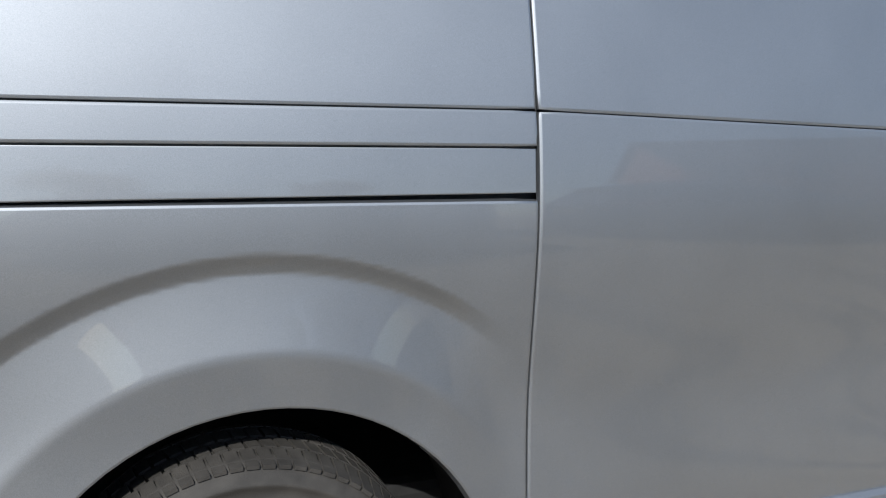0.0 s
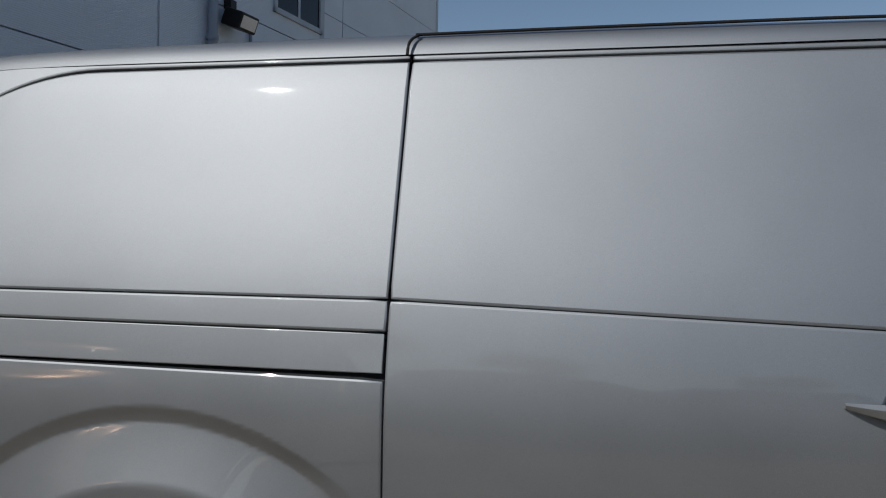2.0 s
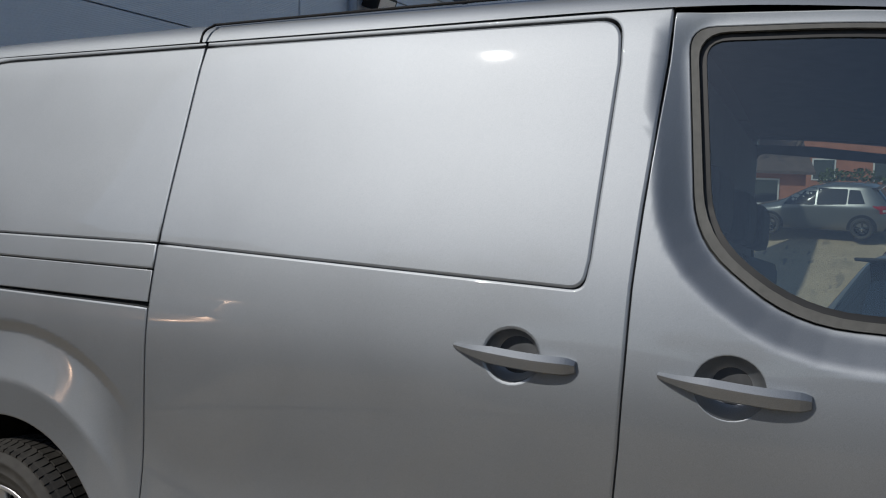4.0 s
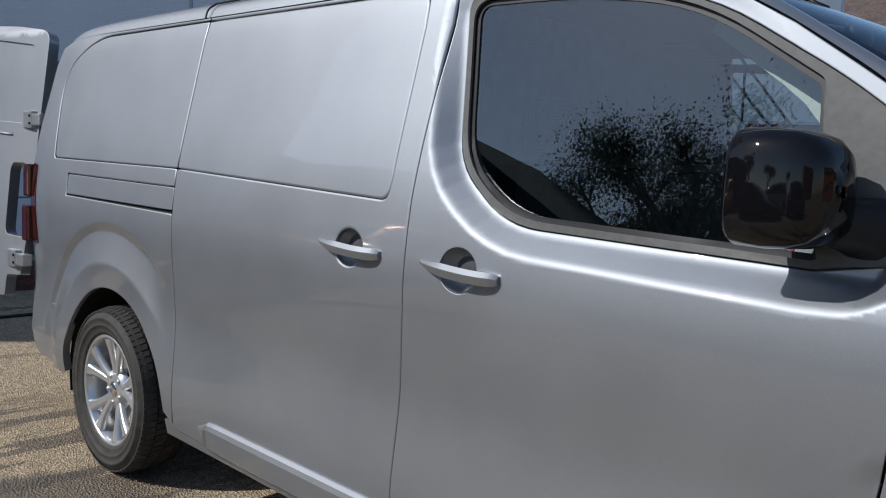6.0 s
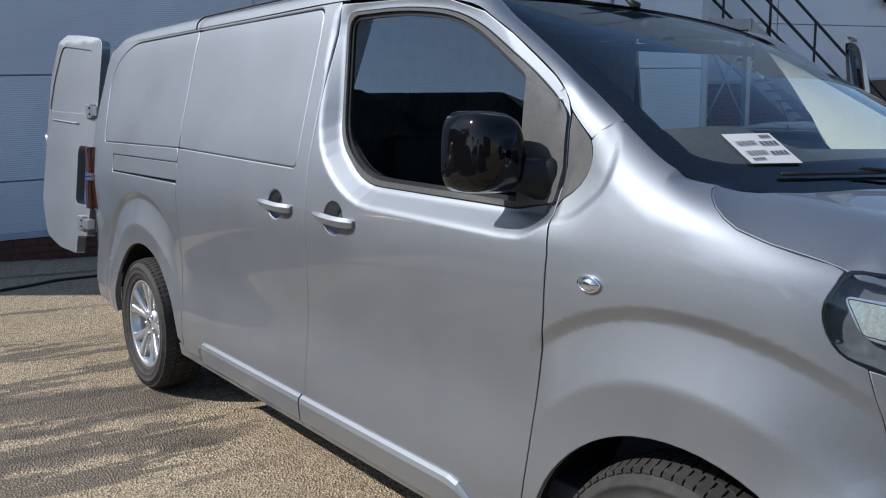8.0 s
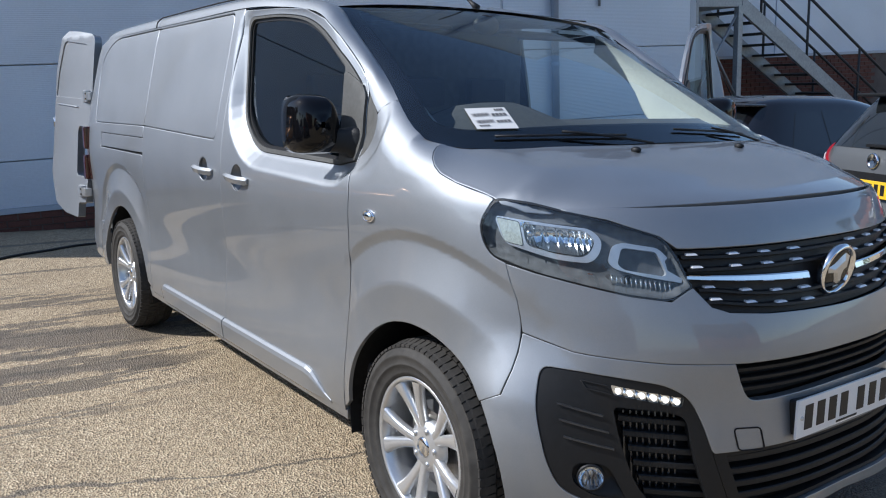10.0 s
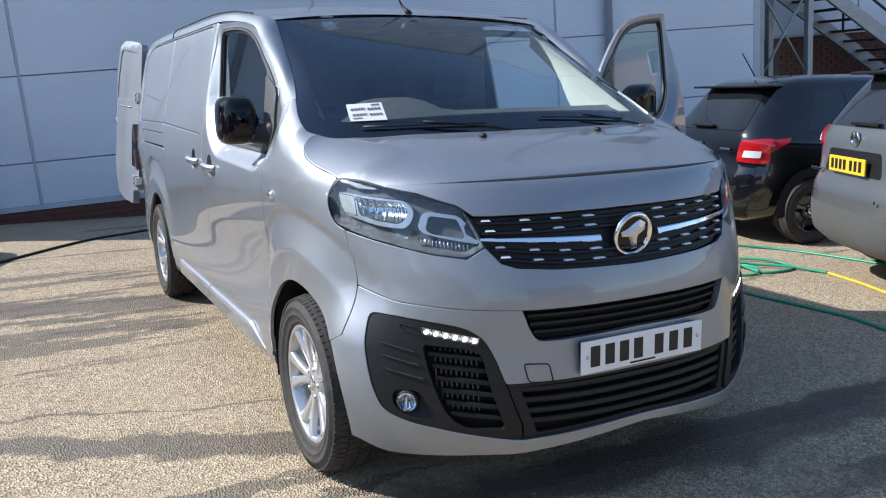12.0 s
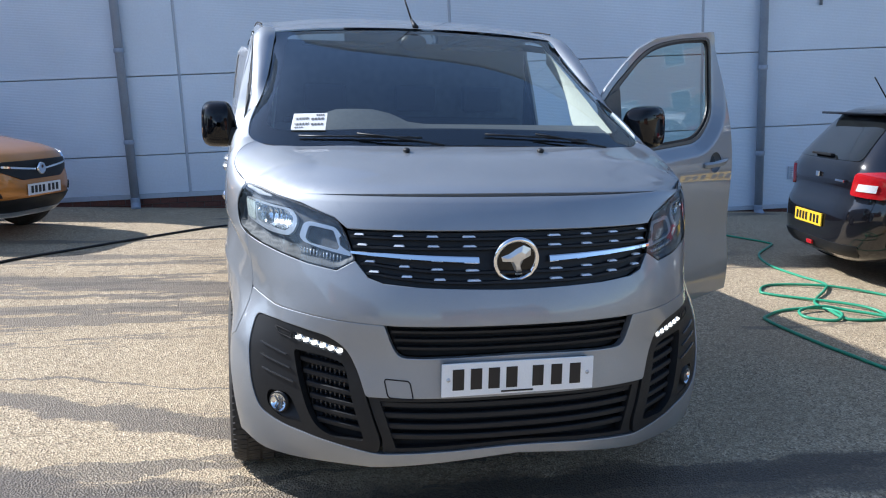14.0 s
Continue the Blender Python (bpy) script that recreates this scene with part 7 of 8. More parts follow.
def dress_hatch(c, skin, hull):
    skin("rear_window", rounded([(-0.56, 1.02), (0.56, 1.02), (0.47, 1.36), (-0.47, 1.36)], 0.05, 4), CARGLASS_SOLID, 0.006, 0.01, 0.08, "dark rear window")
    for s in (-1, 1):
        tail = skin("tail_lamp", rounded([(s * 0.54, 0.75), (s * 0.76, 0.73), (s * 0.77, 0.95), (s * 0.58, 0.93)] if s > 0 else [(-0.58, 0.93), (-0.77, 0.95), (-0.76, 0.73), (-0.54, 0.75)], 0.03, 4), RED_LENS, 0.018, 0.02, 0.05, "red tail lamp")
        skin("lamp_insert", [(s * 0.60, 0.79), (s * 0.72, 0.785), (s * 0.73, 0.845), (s * 0.62, 0.85)] if s > 0 else [(-0.62, 0.85), (-0.73, 0.845), (-0.72, 0.785), (-0.60, 0.79)], WHITE_LENS, 0.024, 0.005, 0.05, "pale reversing lamp", tail)
        skin("lamp_wing", [(0.15, 0.925), (0.44, 0.955), (0.42, 0.925), (0.17, 0.78)], RED_LENS, 0.006, 0.012, 0.05, "red lamp wrapping the flank", tail, True, s)
        skin("side_glass", rounded([(0.62, 1.0), (1.05, 0.98), (1.05, 1.36), (0.78, 1.35)], 0.03, 3), CARGLASS_SOLID, 0.004, 0.006, 0.1, "dark side window", None, True, s)
        skin("side_glass", rounded([(1.09, 0.97), (1.85, 0.93), (1.85, 1.38), (1.09, 1.37)], 0.03, 3), CARGLASS_SOLID, 0.004, 0.006, 0.1, "dark side window", None, True, s)
        skin("side_glass", rounded([(1.90, 0.93), (2.75, 0.90), (2.45, 1.35), (1.90, 1.38)], 0.03, 3), CARGLASS_SOLID, 0.004, 0.006, 0.1, "dark side window", None, True, s)
    block("spoiler", (0.27, -0.55, 1.395), (0.52, 0.55, 1.42), BLACK_PAINT, c, 0.012, "gloss black roof spoiler")
    block("tailgate_handle", (-0.01 + 0.05, -0.16, 0.665), (0.10, 0.16, 0.70), BLACK_PLASTIC, c, 0.01)
    block("wiper", (0.06, -0.16, 1.045), (0.10, 0.20, 1.065), BLACK_PLASTIC, c, 0.006)
    skin("lower_bumper", rounded([(-0.62, 0.24), (0.62, 0.24), (0.66, 0.34), (-0.66, 0.34)], 0.03, 3), BLACK_PLASTIC, 0.006, 0.02, 0.1, "matt lower bumper")
    block("fog_reflector", (-0.02, -0.12, 0.27), (0.0, -0.02, 0.305), RED_LENS, c, 0.004)
    plate_on(c, Matrix.Translation((-0.012, 0, 0.50)) @ REARWARD, PLATE_YELLOW)
    # plain shapes for maker's marks
    block("maker_mark", (0.030, -0.028, 0.855), (0.048, 0.028, 0.905), CHROME, c, 0.008, "small chrome mark")
    block("name_mark", (0.034, -0.47, 0.845), (0.050, -0.33, 0.865), CHROME, c, 0.004, "chrome lettering strip")
    tube("car_aerial", [(0.60, 0, 1.50), (0.45, 0, 1.72)], 0.006, BLACK_PLASTIC, c, "roof aerial", 6)


CARGLASS_SOLID = mat("deep_tinted_car_glass", (0.010, 0.012, 0.014), rough=0.04, coat=1.0, stain=0.1, stain_scale=2)
HATCH = dict(half=[(0.20, 0.70), (0.28, 0.80), (0.45, 0.855), (0.70, 0.868), (0.90, 0.855), (1.00, 0.80), (1.2, 0.70), (1.40, 0.60), (1.47, 0.54), (1.50, 0.40)], back=[(0.20, 0.10), (0.28, 0.02), (0.45, 0.0), (0.62, 0.01), (0.72, 0.05), (0.95, 0.06), (1.05, 0.11), (1.36, 0.36), (1.44, 0.44), (1.50, 0.75)], front=[(0.20, 3.75), (0.4, 3.84), (0.6, 3.80), (0.75, 3.68), (0.88, 3.2), (0.95, 2.95), (1.2, 2.50), (1.40, 2.05), (1.50, 1.6)], axles=(0.66, 3.10), tyre=0.30, dress=dress_hatch)


def place(x, y, deg):
    return Matrix.Translation((x, y, 0)) @ Matrix.Rotation(radians(deg), 4, "Z")


# black hatchback: right rear lamp stands about (-2.25, 4.05)
car("black_hatchback", "black hatchback parked tail towards the van", place(-3.02, 4.02, 77), BLACK_PAINT, HATCH)


def dress_crossover_rear(c, skin, hull):
    skin("rear_window", rounded([(-0.60, 1.12), (0.60, 1.12), (0.50, 1.47), (-0.50, 1.47)], 0.05, 4), CARGLASS_SOLID, 0.006, 0.01, 0.08, "dark rear window")
    for s in (-1, 1):
        tail = skin("tail_lamp", rounded([(0.52, 0.98), (0.82, 0.96), (0.84, 1.12), (0.70, 1.14)] if s > 0 else [(-0.70, 1.14), (-0.84, 1.12), (-0.82, 0.96), (-0.52, 0.98)], 0.03, 4), RED_LENS, 0.016, 0.02, 0.05, "red tail lamp")
        skin("lamp_insert", [(0.58, 1.0), (0.74, 0.985), (0.78, 1.05), (0.68, 1.06)] if s > 0 else [(-0.68, 1.06), (-0.78, 1.05), (-0.74, 0.985), (-0.58, 1.0)], WHITE_LENS, 0.022, 0.005, 0.05, "pale reversing lamp", tail)
        skin("side_glass", rounded([(0.55, 1.12), (1.2, 1.08), (1.2, 1.44), (0.85, 1.45)], 0.03, 3), CARGLASS_SOLID, 0.004, 0.006, 0.1, "dark side window", None, True, s)
        skin("side_glass", rounded([(1.24, 1.07), (2.9, 1.02), (2.45, 1.46), (1.24, 1.47)], 0.03, 3), CARGLASS_SOLID, 0.004, 0.006, 0.1, "dark side window", None, True, s)
    skin("lower_bumper", rounded([(-0.84, 0.28), (0.84, 0.28), (0.86, 0.60), (0.60, 0.56), (-0.60, 0.56), (-0.86, 0.60)], 0.04, 3), GREY_PLASTIC, 0.012, 0.02, 0.1, "dull grey lower bumper")
    skin("plate_recess", rounded([(-0.40, 0.80), (0.40, 0.80), (0.36, 0.965), (-0.36, 0.965)], 0.03, 3), BLACK_PLASTIC, 0.004, 0.006, 0.1, "dark plate recess")
    plate_on(c, Matrix.Translation((0.012, 0, 0.865)) @ REARWARD, PLATE_YELLOW)
    lathe("round_badge", [(0.055, 0.0), (0.052, 0.012), (0.044, 0.012), (0.042, 0.006), (0.0, 0.008)], CHROME, c, "round chrome badge", 28, Matrix.Translation((0.060, 0, 1.045)) @ Matrix.Rotation(radians(90), 4, "Z"))
    block("wiper", (0.075, -0.25, 1.135), (0.115, 0.12, 1.155), BLACK_PLASTIC, c, 0.006)
    block("roof_spoiler", (0.24, -0.52, 1.478), (0.52, 0.52, 1.502), BLACK_PLASTIC, c, 0.010, "black rear spoiler")
    block("name_mark", (0.025, 0.42, 0.79), (0.045, 0.60, 0.81), CHROME, c, 0.004, "chrome lettering strip")
    for y in (-0.45, 0.45):
        lathe("parking_sensor", [(0.012, 0.0), (0.010, 0.004), (0.0, 0.004)], DARK, c, "", 12, Matrix.Translation((-0.012, y, 0.66)) @ Matrix.Rotation(radians(90), 4, "Z"))


CROSS = dict(half=[(0.26, 0.72), (0.34, 0.83), (0.55, 0.875), (0.80, 0.885), (1.0, 0.875), (1.12, 0.82), (1.30, 0.72), (1.50, 0.60), (1.56, 0.50), (1.59, 0.36)], back=[(0.26, 0.12), (0.36, 0.02), (0.6, 0.0), (0.70, 0.01), (0.78, 0.04), (1.05, 0.07), (1.12, 0.10), (1.47, 0.36), (1.54, 0.46), (1.59, 0.8)], front=[(0.26, 4.05), (0.45, 4.18), (0.7, 4.15), (0.9, 4.0), (1.02, 3.3), (1.08, 3.05), (1.3, 2.6), (1.5, 2.1), (1.59, 1.6)], axles=(0.78, 3.38), tyre=0.335, dress=dress_crossover_rear, rim_mat=ALLOY, arch_mat=GREY_PLASTIC)
car("grey_crossover", "grey crossover parked tail towards the van", place(-0.86, 3.28, 62), GREY_PAINT, CROSS)


def dress_crossover_front(c, skin, hull):
    kw = dict(rear=False)
    skin("car_grille", rounded([(-0.50, 0.80), (-0.55, 0.72), (-0.30, 0.62), (0.30, 0.62), (0.55, 0.72), (0.50, 0.80)], 0.03, 4), BLACK_PLASTIC, 0.012, 0.02, 0.08, "black car grille", **kw)
    skin("chrome_wing", rounded([(-0.50, 0.745), (-0.1, 0.70), (0.1, 0.70), (0.50, 0.745), (0.50, 0.765), (0.1, 0.72), (-0.1, 0.72), (-0.50, 0.765)], 0.005, 2), CHROME, 0.022, 0.01, 0.08, "chrome grille bar", **kw)
    skin("lower_intake", rounded([(-0.62, 0.30), (0.62, 0.30), (0.66, 0.44), (-0.66, 0.44)], 0.03, 3), BLACK_PLASTIC, 0.012, 0.02, 0.08, "black lower intake", **kw)
    skin("skid_plate", rounded([(-0.45, 0.25), (0.45, 0.25), (0.50, 0.31), (-0.50, 0.31)], 0.01, 3), SATIN_METAL, 0.02, 0.02, 0.08, "silver skid plate", **kw)
    for s in (-1, 1):
        pts = [(0.56, 0.74), (0.82, 0.80), (0.84, 0.90), (0.58, 0.84)]
        skin("headlamp", rounded(pts if s > 0 else [(-0.58, 0.84), (-0.84, 0.90), (-0.82, 0.80), (-0.56, 0.74)], 0.02, 3), REFLECTOR, 0.012, 0.02, 0.05, "clear headlamp", **kw)
        skin("fog_pocket", rounded([(0.52, 0.46), (0.80, 0.48), (0.78, 0.56), (0.56, 0.54)] if s > 0 else [(-0.56, 0.54), (-0.78, 0.56), (-0.80, 0.48), (-0.52, 0.46)], 0.02, 3), BLACK_PLASTIC, 0.012, 0.02, 0.05, "black fog lamp pocket", **kw)
        skin("side_glass", rounded([(0.6, 1.12), (1.2, 1.08), (1.2, 1.44), (0.85, 1.45)], 0.03, 3), CARGLASS_SOLID, 0.004, 0.006, 0.1, "dark side window", None, True, s)
        skin("side_glass", rounded([(1.24, 1.07), (2.9, 1.02), (2.45, 1.46), (1.24, 1.47)], 0.03, 3), CARGLASS_SOLID, 0.004, 0.006, 0.1, "dark side window", None, True, s)
    skin("car_windscreen", rounded([(-0.68, 1.06), (0.68, 1.06), (0.52, 1.48), (-0.52, 1.48)], 0.04, 3), CARGLASS_SOLID, 0.006, 0.01, 0.08, "dark windscreen", **kw)
    plate_on(c, Matrix.Translation((4.20, 0, 0.52)), PLATE_WHITE)
    lathe("round_badge", [(0.062, 0.0), (0.058, 0.012), (0.050, 0.012), (0.0, 0.008)], CHROME, c, "round chrome badge", 28, Matrix.Translation((4.175, 0, 0.715)) @ Matrix.Rotation(radians(-90), 4, "Z"))


CROSS_F = dict(CROSS)
CROSS_F["dress"] = dress_crossover_front
ORANGE_AT = place(-5.75, -2.85, 68)
car("orange_crossover", "copper orange crossover parked nose out by the wall", ORANGE_AT @ Matrix.Translation((-4.18, 0, 0)), ORANGE_PAINT, CROSS_F)
car("white_crossover", "white crossover parked across the yard", place(0.6, -9.2, 172) , WHITE_PAINT, dict(CROSS_F))
car("dark_hatchback", "dark hatchback parked broadside across the yard", place(-4.4, -6.4, 2), BLACK_PAINT, dict(HATCH))
car("dark_crossover", "dark grey crossover parked broadside across the yard", place(0.4, -6.5, -3), mat("anthracite_car_paint", (0.03, 0.032, 0.036), rough=0.25, coat=1.0, stain=0.05, stain_scale=3), dict(CROSS))

RED_PAINT = mat("dark_red_car_paint", (0.13, 0.02, 0.022), rough=0.3, coat=1.0, stain=0.04, stain_scale=3)


def on_bank(x, y, deg):
    """A place on the rising ground beyond the van, in the yard's own frame."""
    return LEAN.inverted() @ Matrix.Translation((x, y, yard_height(x, y) + 0.01)) @ Matrix.Rotation(radians(9.0), 4, "X") @ Matrix.Rotation(radians(deg), 4, "Z")


car("white_hatchback", "white hatchback parked broadside on the rising ground", on_bank(3.2, 27.5, 176), WHITE_PAINT, dict(HATCH), "far cars")
car("grey_hatchback", "grey hatchback parked broadside on the rising ground", on_bank(-0.4, 24.0, 172), GREY_PAINT, dict(HATCH), "far cars")
car("red_crossover", "dark red crossover parked broadside on the rising ground", on_bank(3.4, 19.5, 174), RED_PAINT, dict(CROSS), "far cars")

# ---- a dark shed behind the parked cars, seen only mirrored in the glass ----
shed = thing("storage_shed", "dark teal ribbed steel shed with a sloping end", "shed", Matrix.Translation((-9.0, -8.0, 0)))
TEAL = mat("dark_teal_steel", (0.018, 0.032, 0.034), rough=0.95, spec=0.05, grain=0.1, stain=0.15, stain_scale=1.5)
bm = bmesh.new()
outline = [(-4.2, -0.6), (2.9, -0.6), (2.9, 2.45), (0.1, 3.86), (-4.2, 3.92)]
rows = [[bm.verts.new((x, y, z)) for x, z in outline] for y in (0.0, -2.6)]
bm.faces.new(rows[0])
bm.faces.new(list(reversed(rows[1])))
for k in range(5):
    bm.faces.new([rows[1][k], rows[1][(k + 1) % 5], rows[0][(k + 1) % 5], rows[0][k]])
bmesh.ops.recalc_face_normals(bm, faces=bm.faces[:])
part("shed_body", bm, TEAL, shed)
for k in range(24):
    x = -4.1 + 0.29 * k
    top = 3.75 if x < 0 else 3.75 - 0.5 * x
    block("rib", (x, 0.0, 0.0), (x + 0.09, 0.035, top), TEAL, shed, 0.0)

# container added out of direct view to carry the wall's shade on past its end
crate = new("shade_container")
crate.matrix_basis = WALL
tagged(crate, "added dark teal ribbed container that casts shade beside the clad building", "container")
block("container_body", (-9.2, 0.04, -0.8), (-5.12, 2.4, 3.35), TEAL, crate, 0.01)
for k in range(13):
    block("rib", (-9.1 + 0.31 * k, 0.0, -0.6), (-8.98 + 0.31 * k, 0.04, 3.2), TEAL, crate, 0.0)

# ---- hoses and cable on the ground ----
def hose(name, label, pts, radius, material):
    line = [Vector((x, y, radius + (z if len(rest) else 0))) for x, y, *rest in pts for z in (rest[0] if rest else 0,)]
    ob = tube(name, [LEAN @ p for p in curve_points(line, 8)], radius, material, None, "", 10)
    return tagged(ob, label, "hose" if "hose" in name else "cable")


hose("garden_hose", "green garden hose lying in loose loops on tarmac", [(-5.6, 4.2), (-4.99, 4.39), (-4.41, 4.59), (-4.2, 4.48), (-3.78, 4.07), (-3.28, 3.84), (-2.81, 3.80), (-2.48, 3.81), (-2.22, 3.61, 0.012), (-1.92, 3.29), (-1.64, 3.2, 0.012), (-1.43, 3.19), (-1.39, 3.43), (-1.52, 3.56), (-1.75, 3.5, 0.012), (-2.18, 3.13), (-2.32, 3.10), (-2.51, 3.33), (-2.35, 3.72, 0.014), (-2.06, 4.0), (-1.6, 4.12), (-0.9, 4.2)], 0.011, HOSE_GREEN)
hose("garden_hose", "green garden hose running out of a small coil", [(0.9, 2.3), (-0.14, 2.61), (-0.59, 2.62), (-0.97, 2.59), (-1.49, 2.6), (-1.62, 2.69), (-1.74, 2.91), (-1.70, 3.17, 0.013), (-1.52, 3.2, 0.02), (-1.42, 3.08), (-1.52, 2.93), (-1.66, 2.97, 0.013), (-1.70, 3.17, 0.026), (-1.61, 3.33, 0.013), (-1.41, 3.48, 0.013), (-1.16, 3.57)], 0.011, HOSE_GREEN)
hose("yellow_hose", "yellow hose length joined to the green one", [(-1.16, 3.57), (-0.81, 3.47), (-0.43, 3.33), (0.2, 3.2), (1.0, 3.4)], 0.011, HOSE_YELLOW)
hose("power_cable", "black rubber cable trailing over the tarmac", [(-2.2, -4.4), (-3.5, -3.5), (-4.42, -2.93), (-4.95, -2.45), (-5.6, -1.85), (-6.2, -1.25), (-6.43, -0.80), (-6.58, -0.4), (-6.5, 0.4), (-5.9, 1.2)], 0.012, HOSE_BLACK)

# ---- beyond the yard ----
def house(name, label, x, y, deg, w, d, eaves, ridge, wall_mat, z0=0.0):
    """A gabled house with windows."""
    h = new(name)
    h.matrix_basis = Matrix.Translation((x, y, z0)) @ Matrix.Rotation(radians(deg), 4, "Z")
    tagged(h, label, "house", "houses")
    bm = bmesh.new()
    pts = [(-d / 2, 0), (d / 2, 0), (d / 2, eaves), (0, ridge), (-d / 2, eaves)]
    a = [bm.verts.new((-w / 2, py, pz)) for py, pz in pts]
    b = [bm.verts.new((w / 2, py, pz)) for py, pz in pts]
    bm.faces.new(list(reversed(a)))
    bm.faces.new(b)
    for i in range(5):
        bm.faces.new((a[i], a[(i + 1) % 5], b[(i + 1) % 5], b[i]))
    part("house_wall", bm, wall_mat, h)
    for s in (-1, 1):
        bm = bmesh.new()
        lo, hi = (s * (d / 2 + 0.35), eaves - 0.2), (0, ridge + 0.1)
        vs = [bm.verts.new((xx, yy, zz + dz)) for dz in (0, 0.14) for xx, (yy, zz) in ((-w / 2 - 0.3, lo), (w / 2 + 0.3, lo), (w / 2 + 0.3, hi), (-w / 2 - 0.3, hi))]
        for q in ((0, 1, 2, 3), (7, 6, 5, 4), (0, 4, 5, 1), (1, 5, 6, 2), (2, 6, 7, 3), (3, 7, 4, 0)):
            bm.faces.new([vs[i] for i in q])
        bmesh.ops.recalc_face_normals(bm, faces=bm.faces[:])
        part("house_roof", bm, ROOF_TILE, h)
    for s in (-1, 1):
        for k in range(max(2, int(w / 3))):
            xx = -w / 2 + w * (k + 0.5) / max(2, int(w / 3))
            for zz in (1.0, 3.6) if eaves > 4.5 else (1.0,):
                wn_ob = block("house_window", (xx - 0.6, s * d / 2 - 0.04, zz), (xx + 0.6, s * d / 2 + 0.04, zz + 1.2), PAPER, h, 0.01, "white window frame")
                block("house_pane", (xx - 0.52, s * d / 2 - 0.05, zz + 0.08), (xx + 0.52, s * d / 2 + 0.05, zz + 1.12), CARGLASS_SOLID, wn_ob, 0.0, "dark window pane")
    block("chimney", (w / 2 - 1.2, -0.4, ridge - 0.6), (w / 2 - 0.5, 0.4, ridge + 0.9), ORANGE_BRICK, h, 0.02)
    return h


house("brick_house", "orange brick house with a tiled roof beyond the yard", -11.5, 40.0, 20, 14, 8, 5.2, 8.2, ORANGE_BRICK, -0.9)
house("brick_house", "red brick house with white windows above a hedge", 4.0, 52.0, 4, 18, 8, 5.0, 8.0, ORANGE_BRICK, 3.4)
house("brick_house", "orange brick house across the yard", 24.0, -26.0, 15, 16, 8, 5.0, 8.0, ORANGE_BRICK, 0.9)
house("brick_house", "orange brick house seen past the van", 34.0, 6.0, 95, 16, 8, 5.0, 8.0, ORANGE_BRICK, -0.3)


def tree(name, label, x, y, z0, height, spread, seed, leaves=2600, leaf_size=1.0):
    """A tapered trunk that forks into limbs, with a loose crown of small leaves."""
    rng = random.Random(seed)
    t = new(name)
    t.matrix_basis = Matrix.Translation((x, y, z0))
    tagged(t, label, "tree", "trees")
    tips = []
    verts, faces = [], []

    def limb(p0, p1, r0, r1):
        base = len(verts)
        d = (p1 - p0).normalized()
        s = d.orthogonal().normalized()
        q = d.cross(s)
        for p, r in ((p0, r0), (p1, r1)):
            for k in range(6):
                a = 2 * math.pi * k / 6
                verts.append(p + (s * math.cos(a) + q * math.sin(a)) * r)
        for k in range(6):
            faces.append([base + k, base + (k + 1) % 6, base + 6 + (k + 1) % 6, base + 6 + k])

    def grow(p, d, length, r, depth):
        e = p + d * length
        limb(p, e, r, r * 0.7)
        if depth == 0:
            tips.append(e)
            return
        for _ in range(3 if depth > 1 else 4):
            nd = (d + Vector((rng.uniform(-1, 1), rng.uniform(-1, 1), rng.uniform(-0.2, 0.7))) * spread).normalized()
            grow(e, nd, length * rng.uniform(0.6, 0.8), r * 0.62, depth - 1)

    grow(Vector((0, 0, -0.3)), Vector((0, 0, 1)), height * 0.28, height * 0.022, 4)
    link_mesh("trunk", verts, faces, BARK, t)
    lv, lf = [], []
    for _ in range(leaves):
        c = rng.choice(tips) + Vector((rng.gauss(0, 0.4), rng.gauss(0, 0.4), rng.gauss(0, 0.35))) * height / 10
        n = Vector((rng.gauss(0, 1), rng.gauss(0, 1), rng.gauss(0, 1))).normalized()
        s = n.orthogonal().normalized() * rng.uniform(0.05, 0.11) * height / 8 * leaf_size
        q = n.cross(s) * 0.6
        base = len(lv)
        lv += [c - s, c - q * 0.8, c + s, c + q]
        lf.append([base, base + 1, base + 2, base + 3])
    link_mesh("crown", lv, lf, LEAF, t, "", False)
    return t


tree("tree", "tall spring tree with thin new leaves beyond the building", -5.0, 40.0, -0.6, 14.0, 0.75, 3, 3000)
tree("tree", "tall spring tree with thin new leaves beyond the building", 16.0, 44.0, 2.4, 12.0, 0.8, 5, 3000)
tree("tree", "bushy green tree across the yard", -11.0, -21.0, 0.9, 7.5, 0.85, 7, 5200)
tree("tree", "bushy green tree across the yard", -5.0, -24.0, 0.9, 6.5, 0.85, 9, 4200)
tree("tree", "bushy green tree across the yard", -6.6, -12.7, 0.6, 7.6, 0.95, 13, 30000, 0.42)
tree("tree", "bushy green tree across the yard", 3.0, -27.0, 0.9, 6.0, 0.85, 11, 3600)

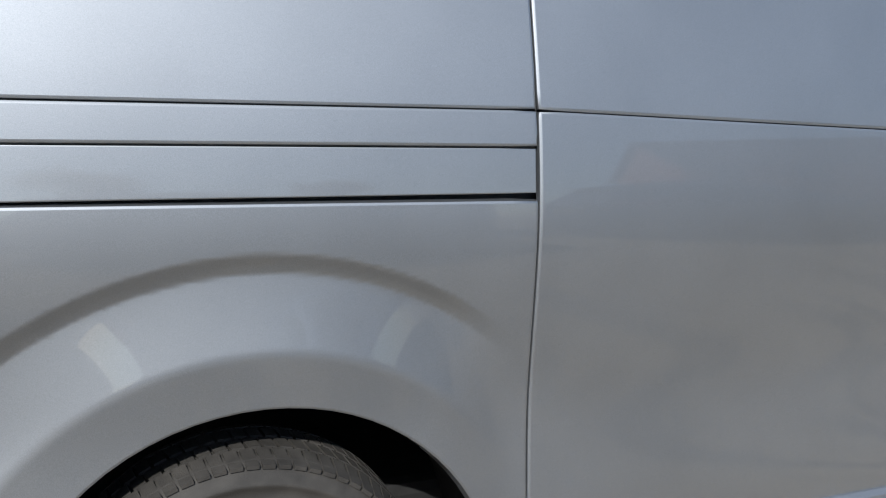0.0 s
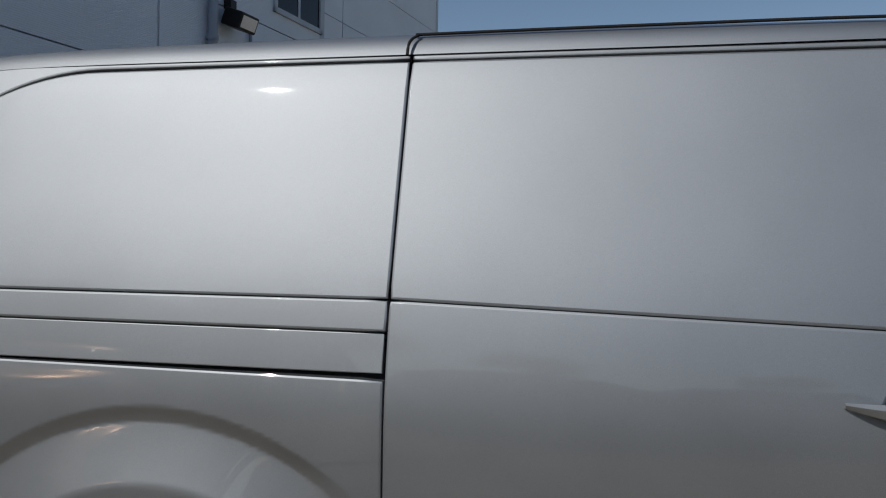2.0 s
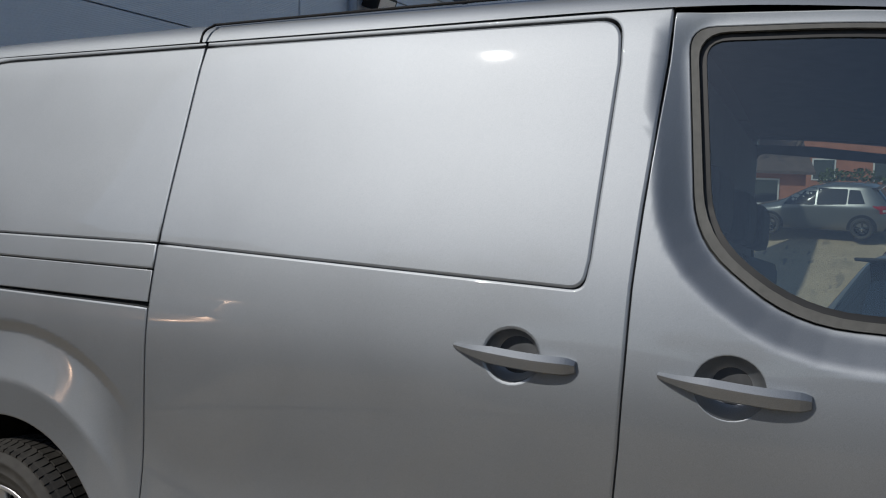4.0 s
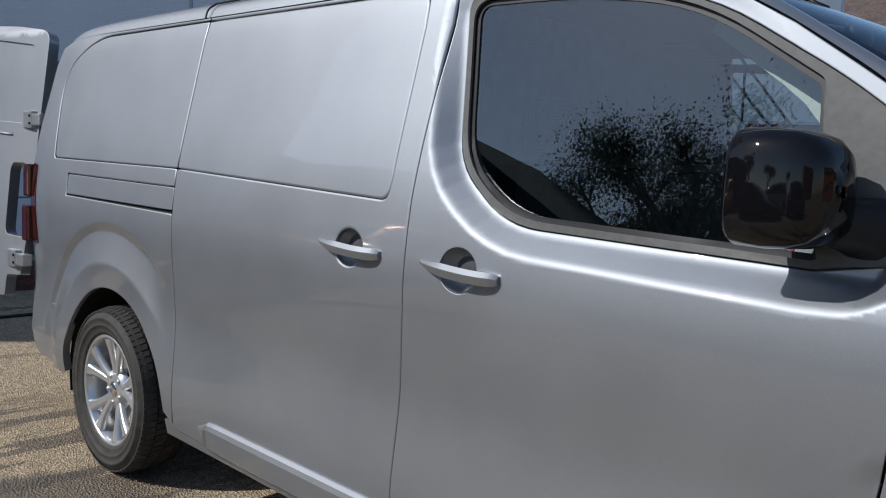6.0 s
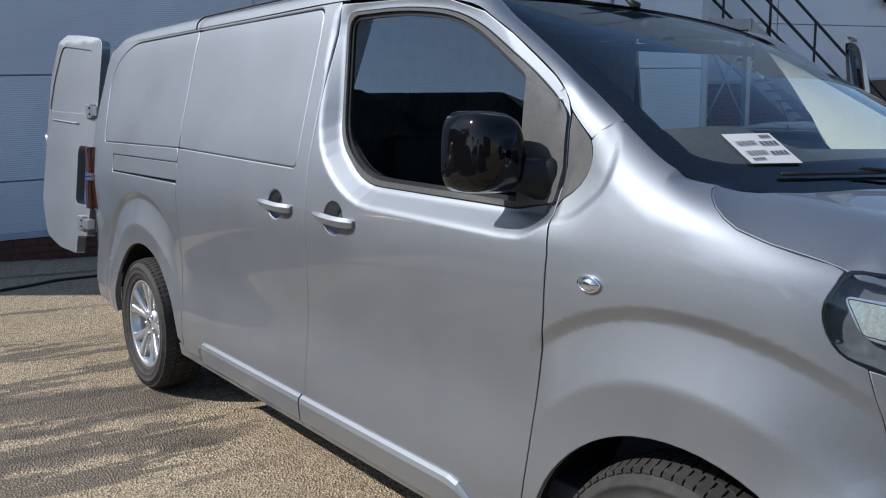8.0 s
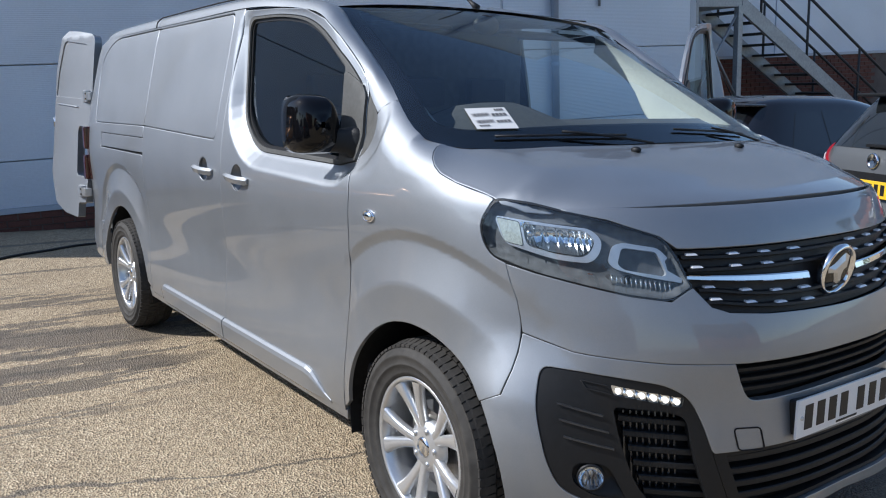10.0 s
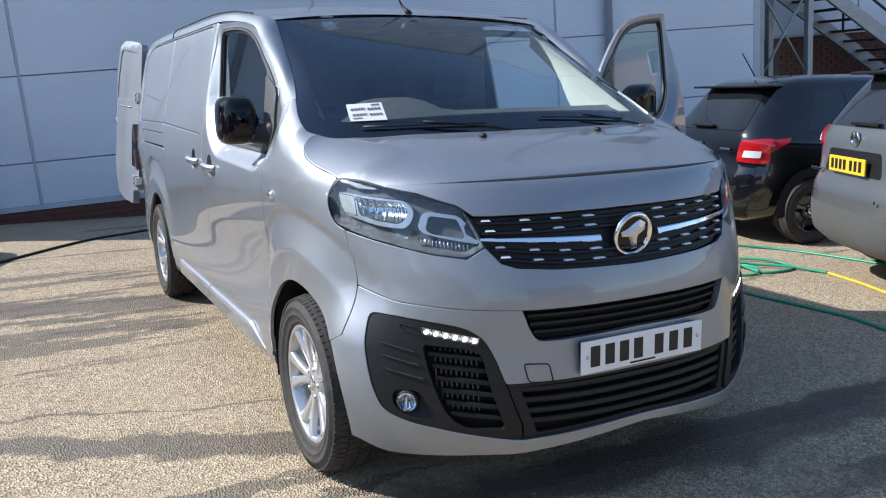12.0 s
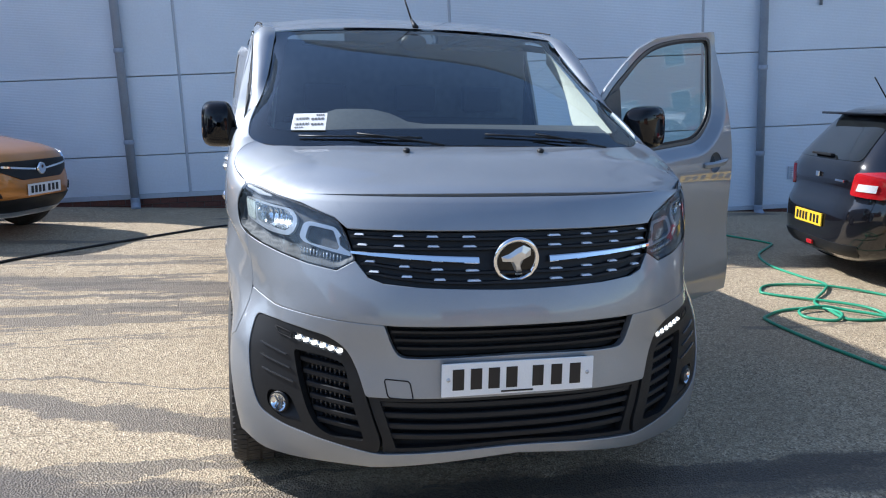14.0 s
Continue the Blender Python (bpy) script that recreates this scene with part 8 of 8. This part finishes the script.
def hedge(label, x0, x1, y, base, height, deep, seed, count):
    """A clipped hedge of many small leaves over thin stems."""
    rng = random.Random(seed)
    h = new("hedge")
    h.matrix_basis = Matrix.Translation((x0, y, base))
    tagged(h, label, "hedge")
    lv, lf = [], []
    for _ in range(count):
        u = rng.uniform(0, x1 - x0)
        top = height * (0.9 + 0.12 * math.sin(u * 1.3) + 0.06 * math.sin(u * 4.1))
        c = Vector((u, rng.uniform(-deep, deep) / 2, top * rng.random() ** 0.6))
        n = Vector((rng.gauss(0, 1), rng.gauss(0, 1), rng.gauss(0.4, 1))).normalized()
        q = n.orthogonal().normalized() * rng.uniform(0.05, 0.11)
        w = n.cross(q) * 0.7
        base_i = len(lv)
        lv += [c - q, c - w, c + q, c + w]
        lf.append([base_i, base_i + 1, base_i + 2, base_i + 3])
    link_mesh("foliage", lv, lf, LEAF, h, "", False)
    sv, sf = [], []
    for k in range(int((x1 - x0) / 0.5)):
        u = 0.25 + 0.5 * k
        b0 = len(sv)
        sv += [(u + dx, dy, z) for z in (-0.2, height * 0.8) for dx, dy in ((-0.03, -0.03), (0.03, -0.03), (0.03, 0.03), (-0.03, 0.03))]
        sf += [[b0 + i, b0 + (i + 1) % 4, b0 + 4 + (i + 1) % 4, b0 + 4 + i] for i in range(4)]
    link_mesh("stems", sv, sf, BARK, h, "", False)
    return h


hedge("clipped green hedge below the brick house", -3.0, 14.0, 38.0, 2.4, 1.9, 1.6, 21, 9000)

# ---- bricks of the plinth and of the set-back wall, last ----
def brick_course(owner, u0, u1, v0, v1, out, name="brick", limit=300, piece=None):
    """Bricks in running bond, each a piece of its own."""
    me = bpy.data.meshes.new("brick")
    bm = bmesh.new()
    box_bm(bm, (-0.1055, -0.012, -0.0315), (0.1055, 0.03, 0.0315), 0.0)
    bm.to_mesh(me)
    bm.free()
    me.materials.append(BRICK)
    count = 0
    rows = int((v1 - v0) / 0.075)
    for r in range(rows):
        v = v1 - 0.0375 - r * 0.075
        u = u0 + (0.1125 if r % 2 else 0.0)
        while u < u1:
            if count >= limit:
                return count
            b = new(name, me)
            b.parent = owner
            b.matrix_basis = Matrix.Translation((u, out - random.uniform(0, 0.004), v))
            u += 0.225
            count += 1
    return count


brick_course(wall, -5.0, 3.2, -0.10, 0.245, 0.012, limit=300)
brick_course(wall, 5.3, U_END - 0.1, -0.72, -0.335, 0.012, limit=90)
brick_course(wing_wall, 10.6, 15.0, 0.60, 1.58, 0.012, limit=280)
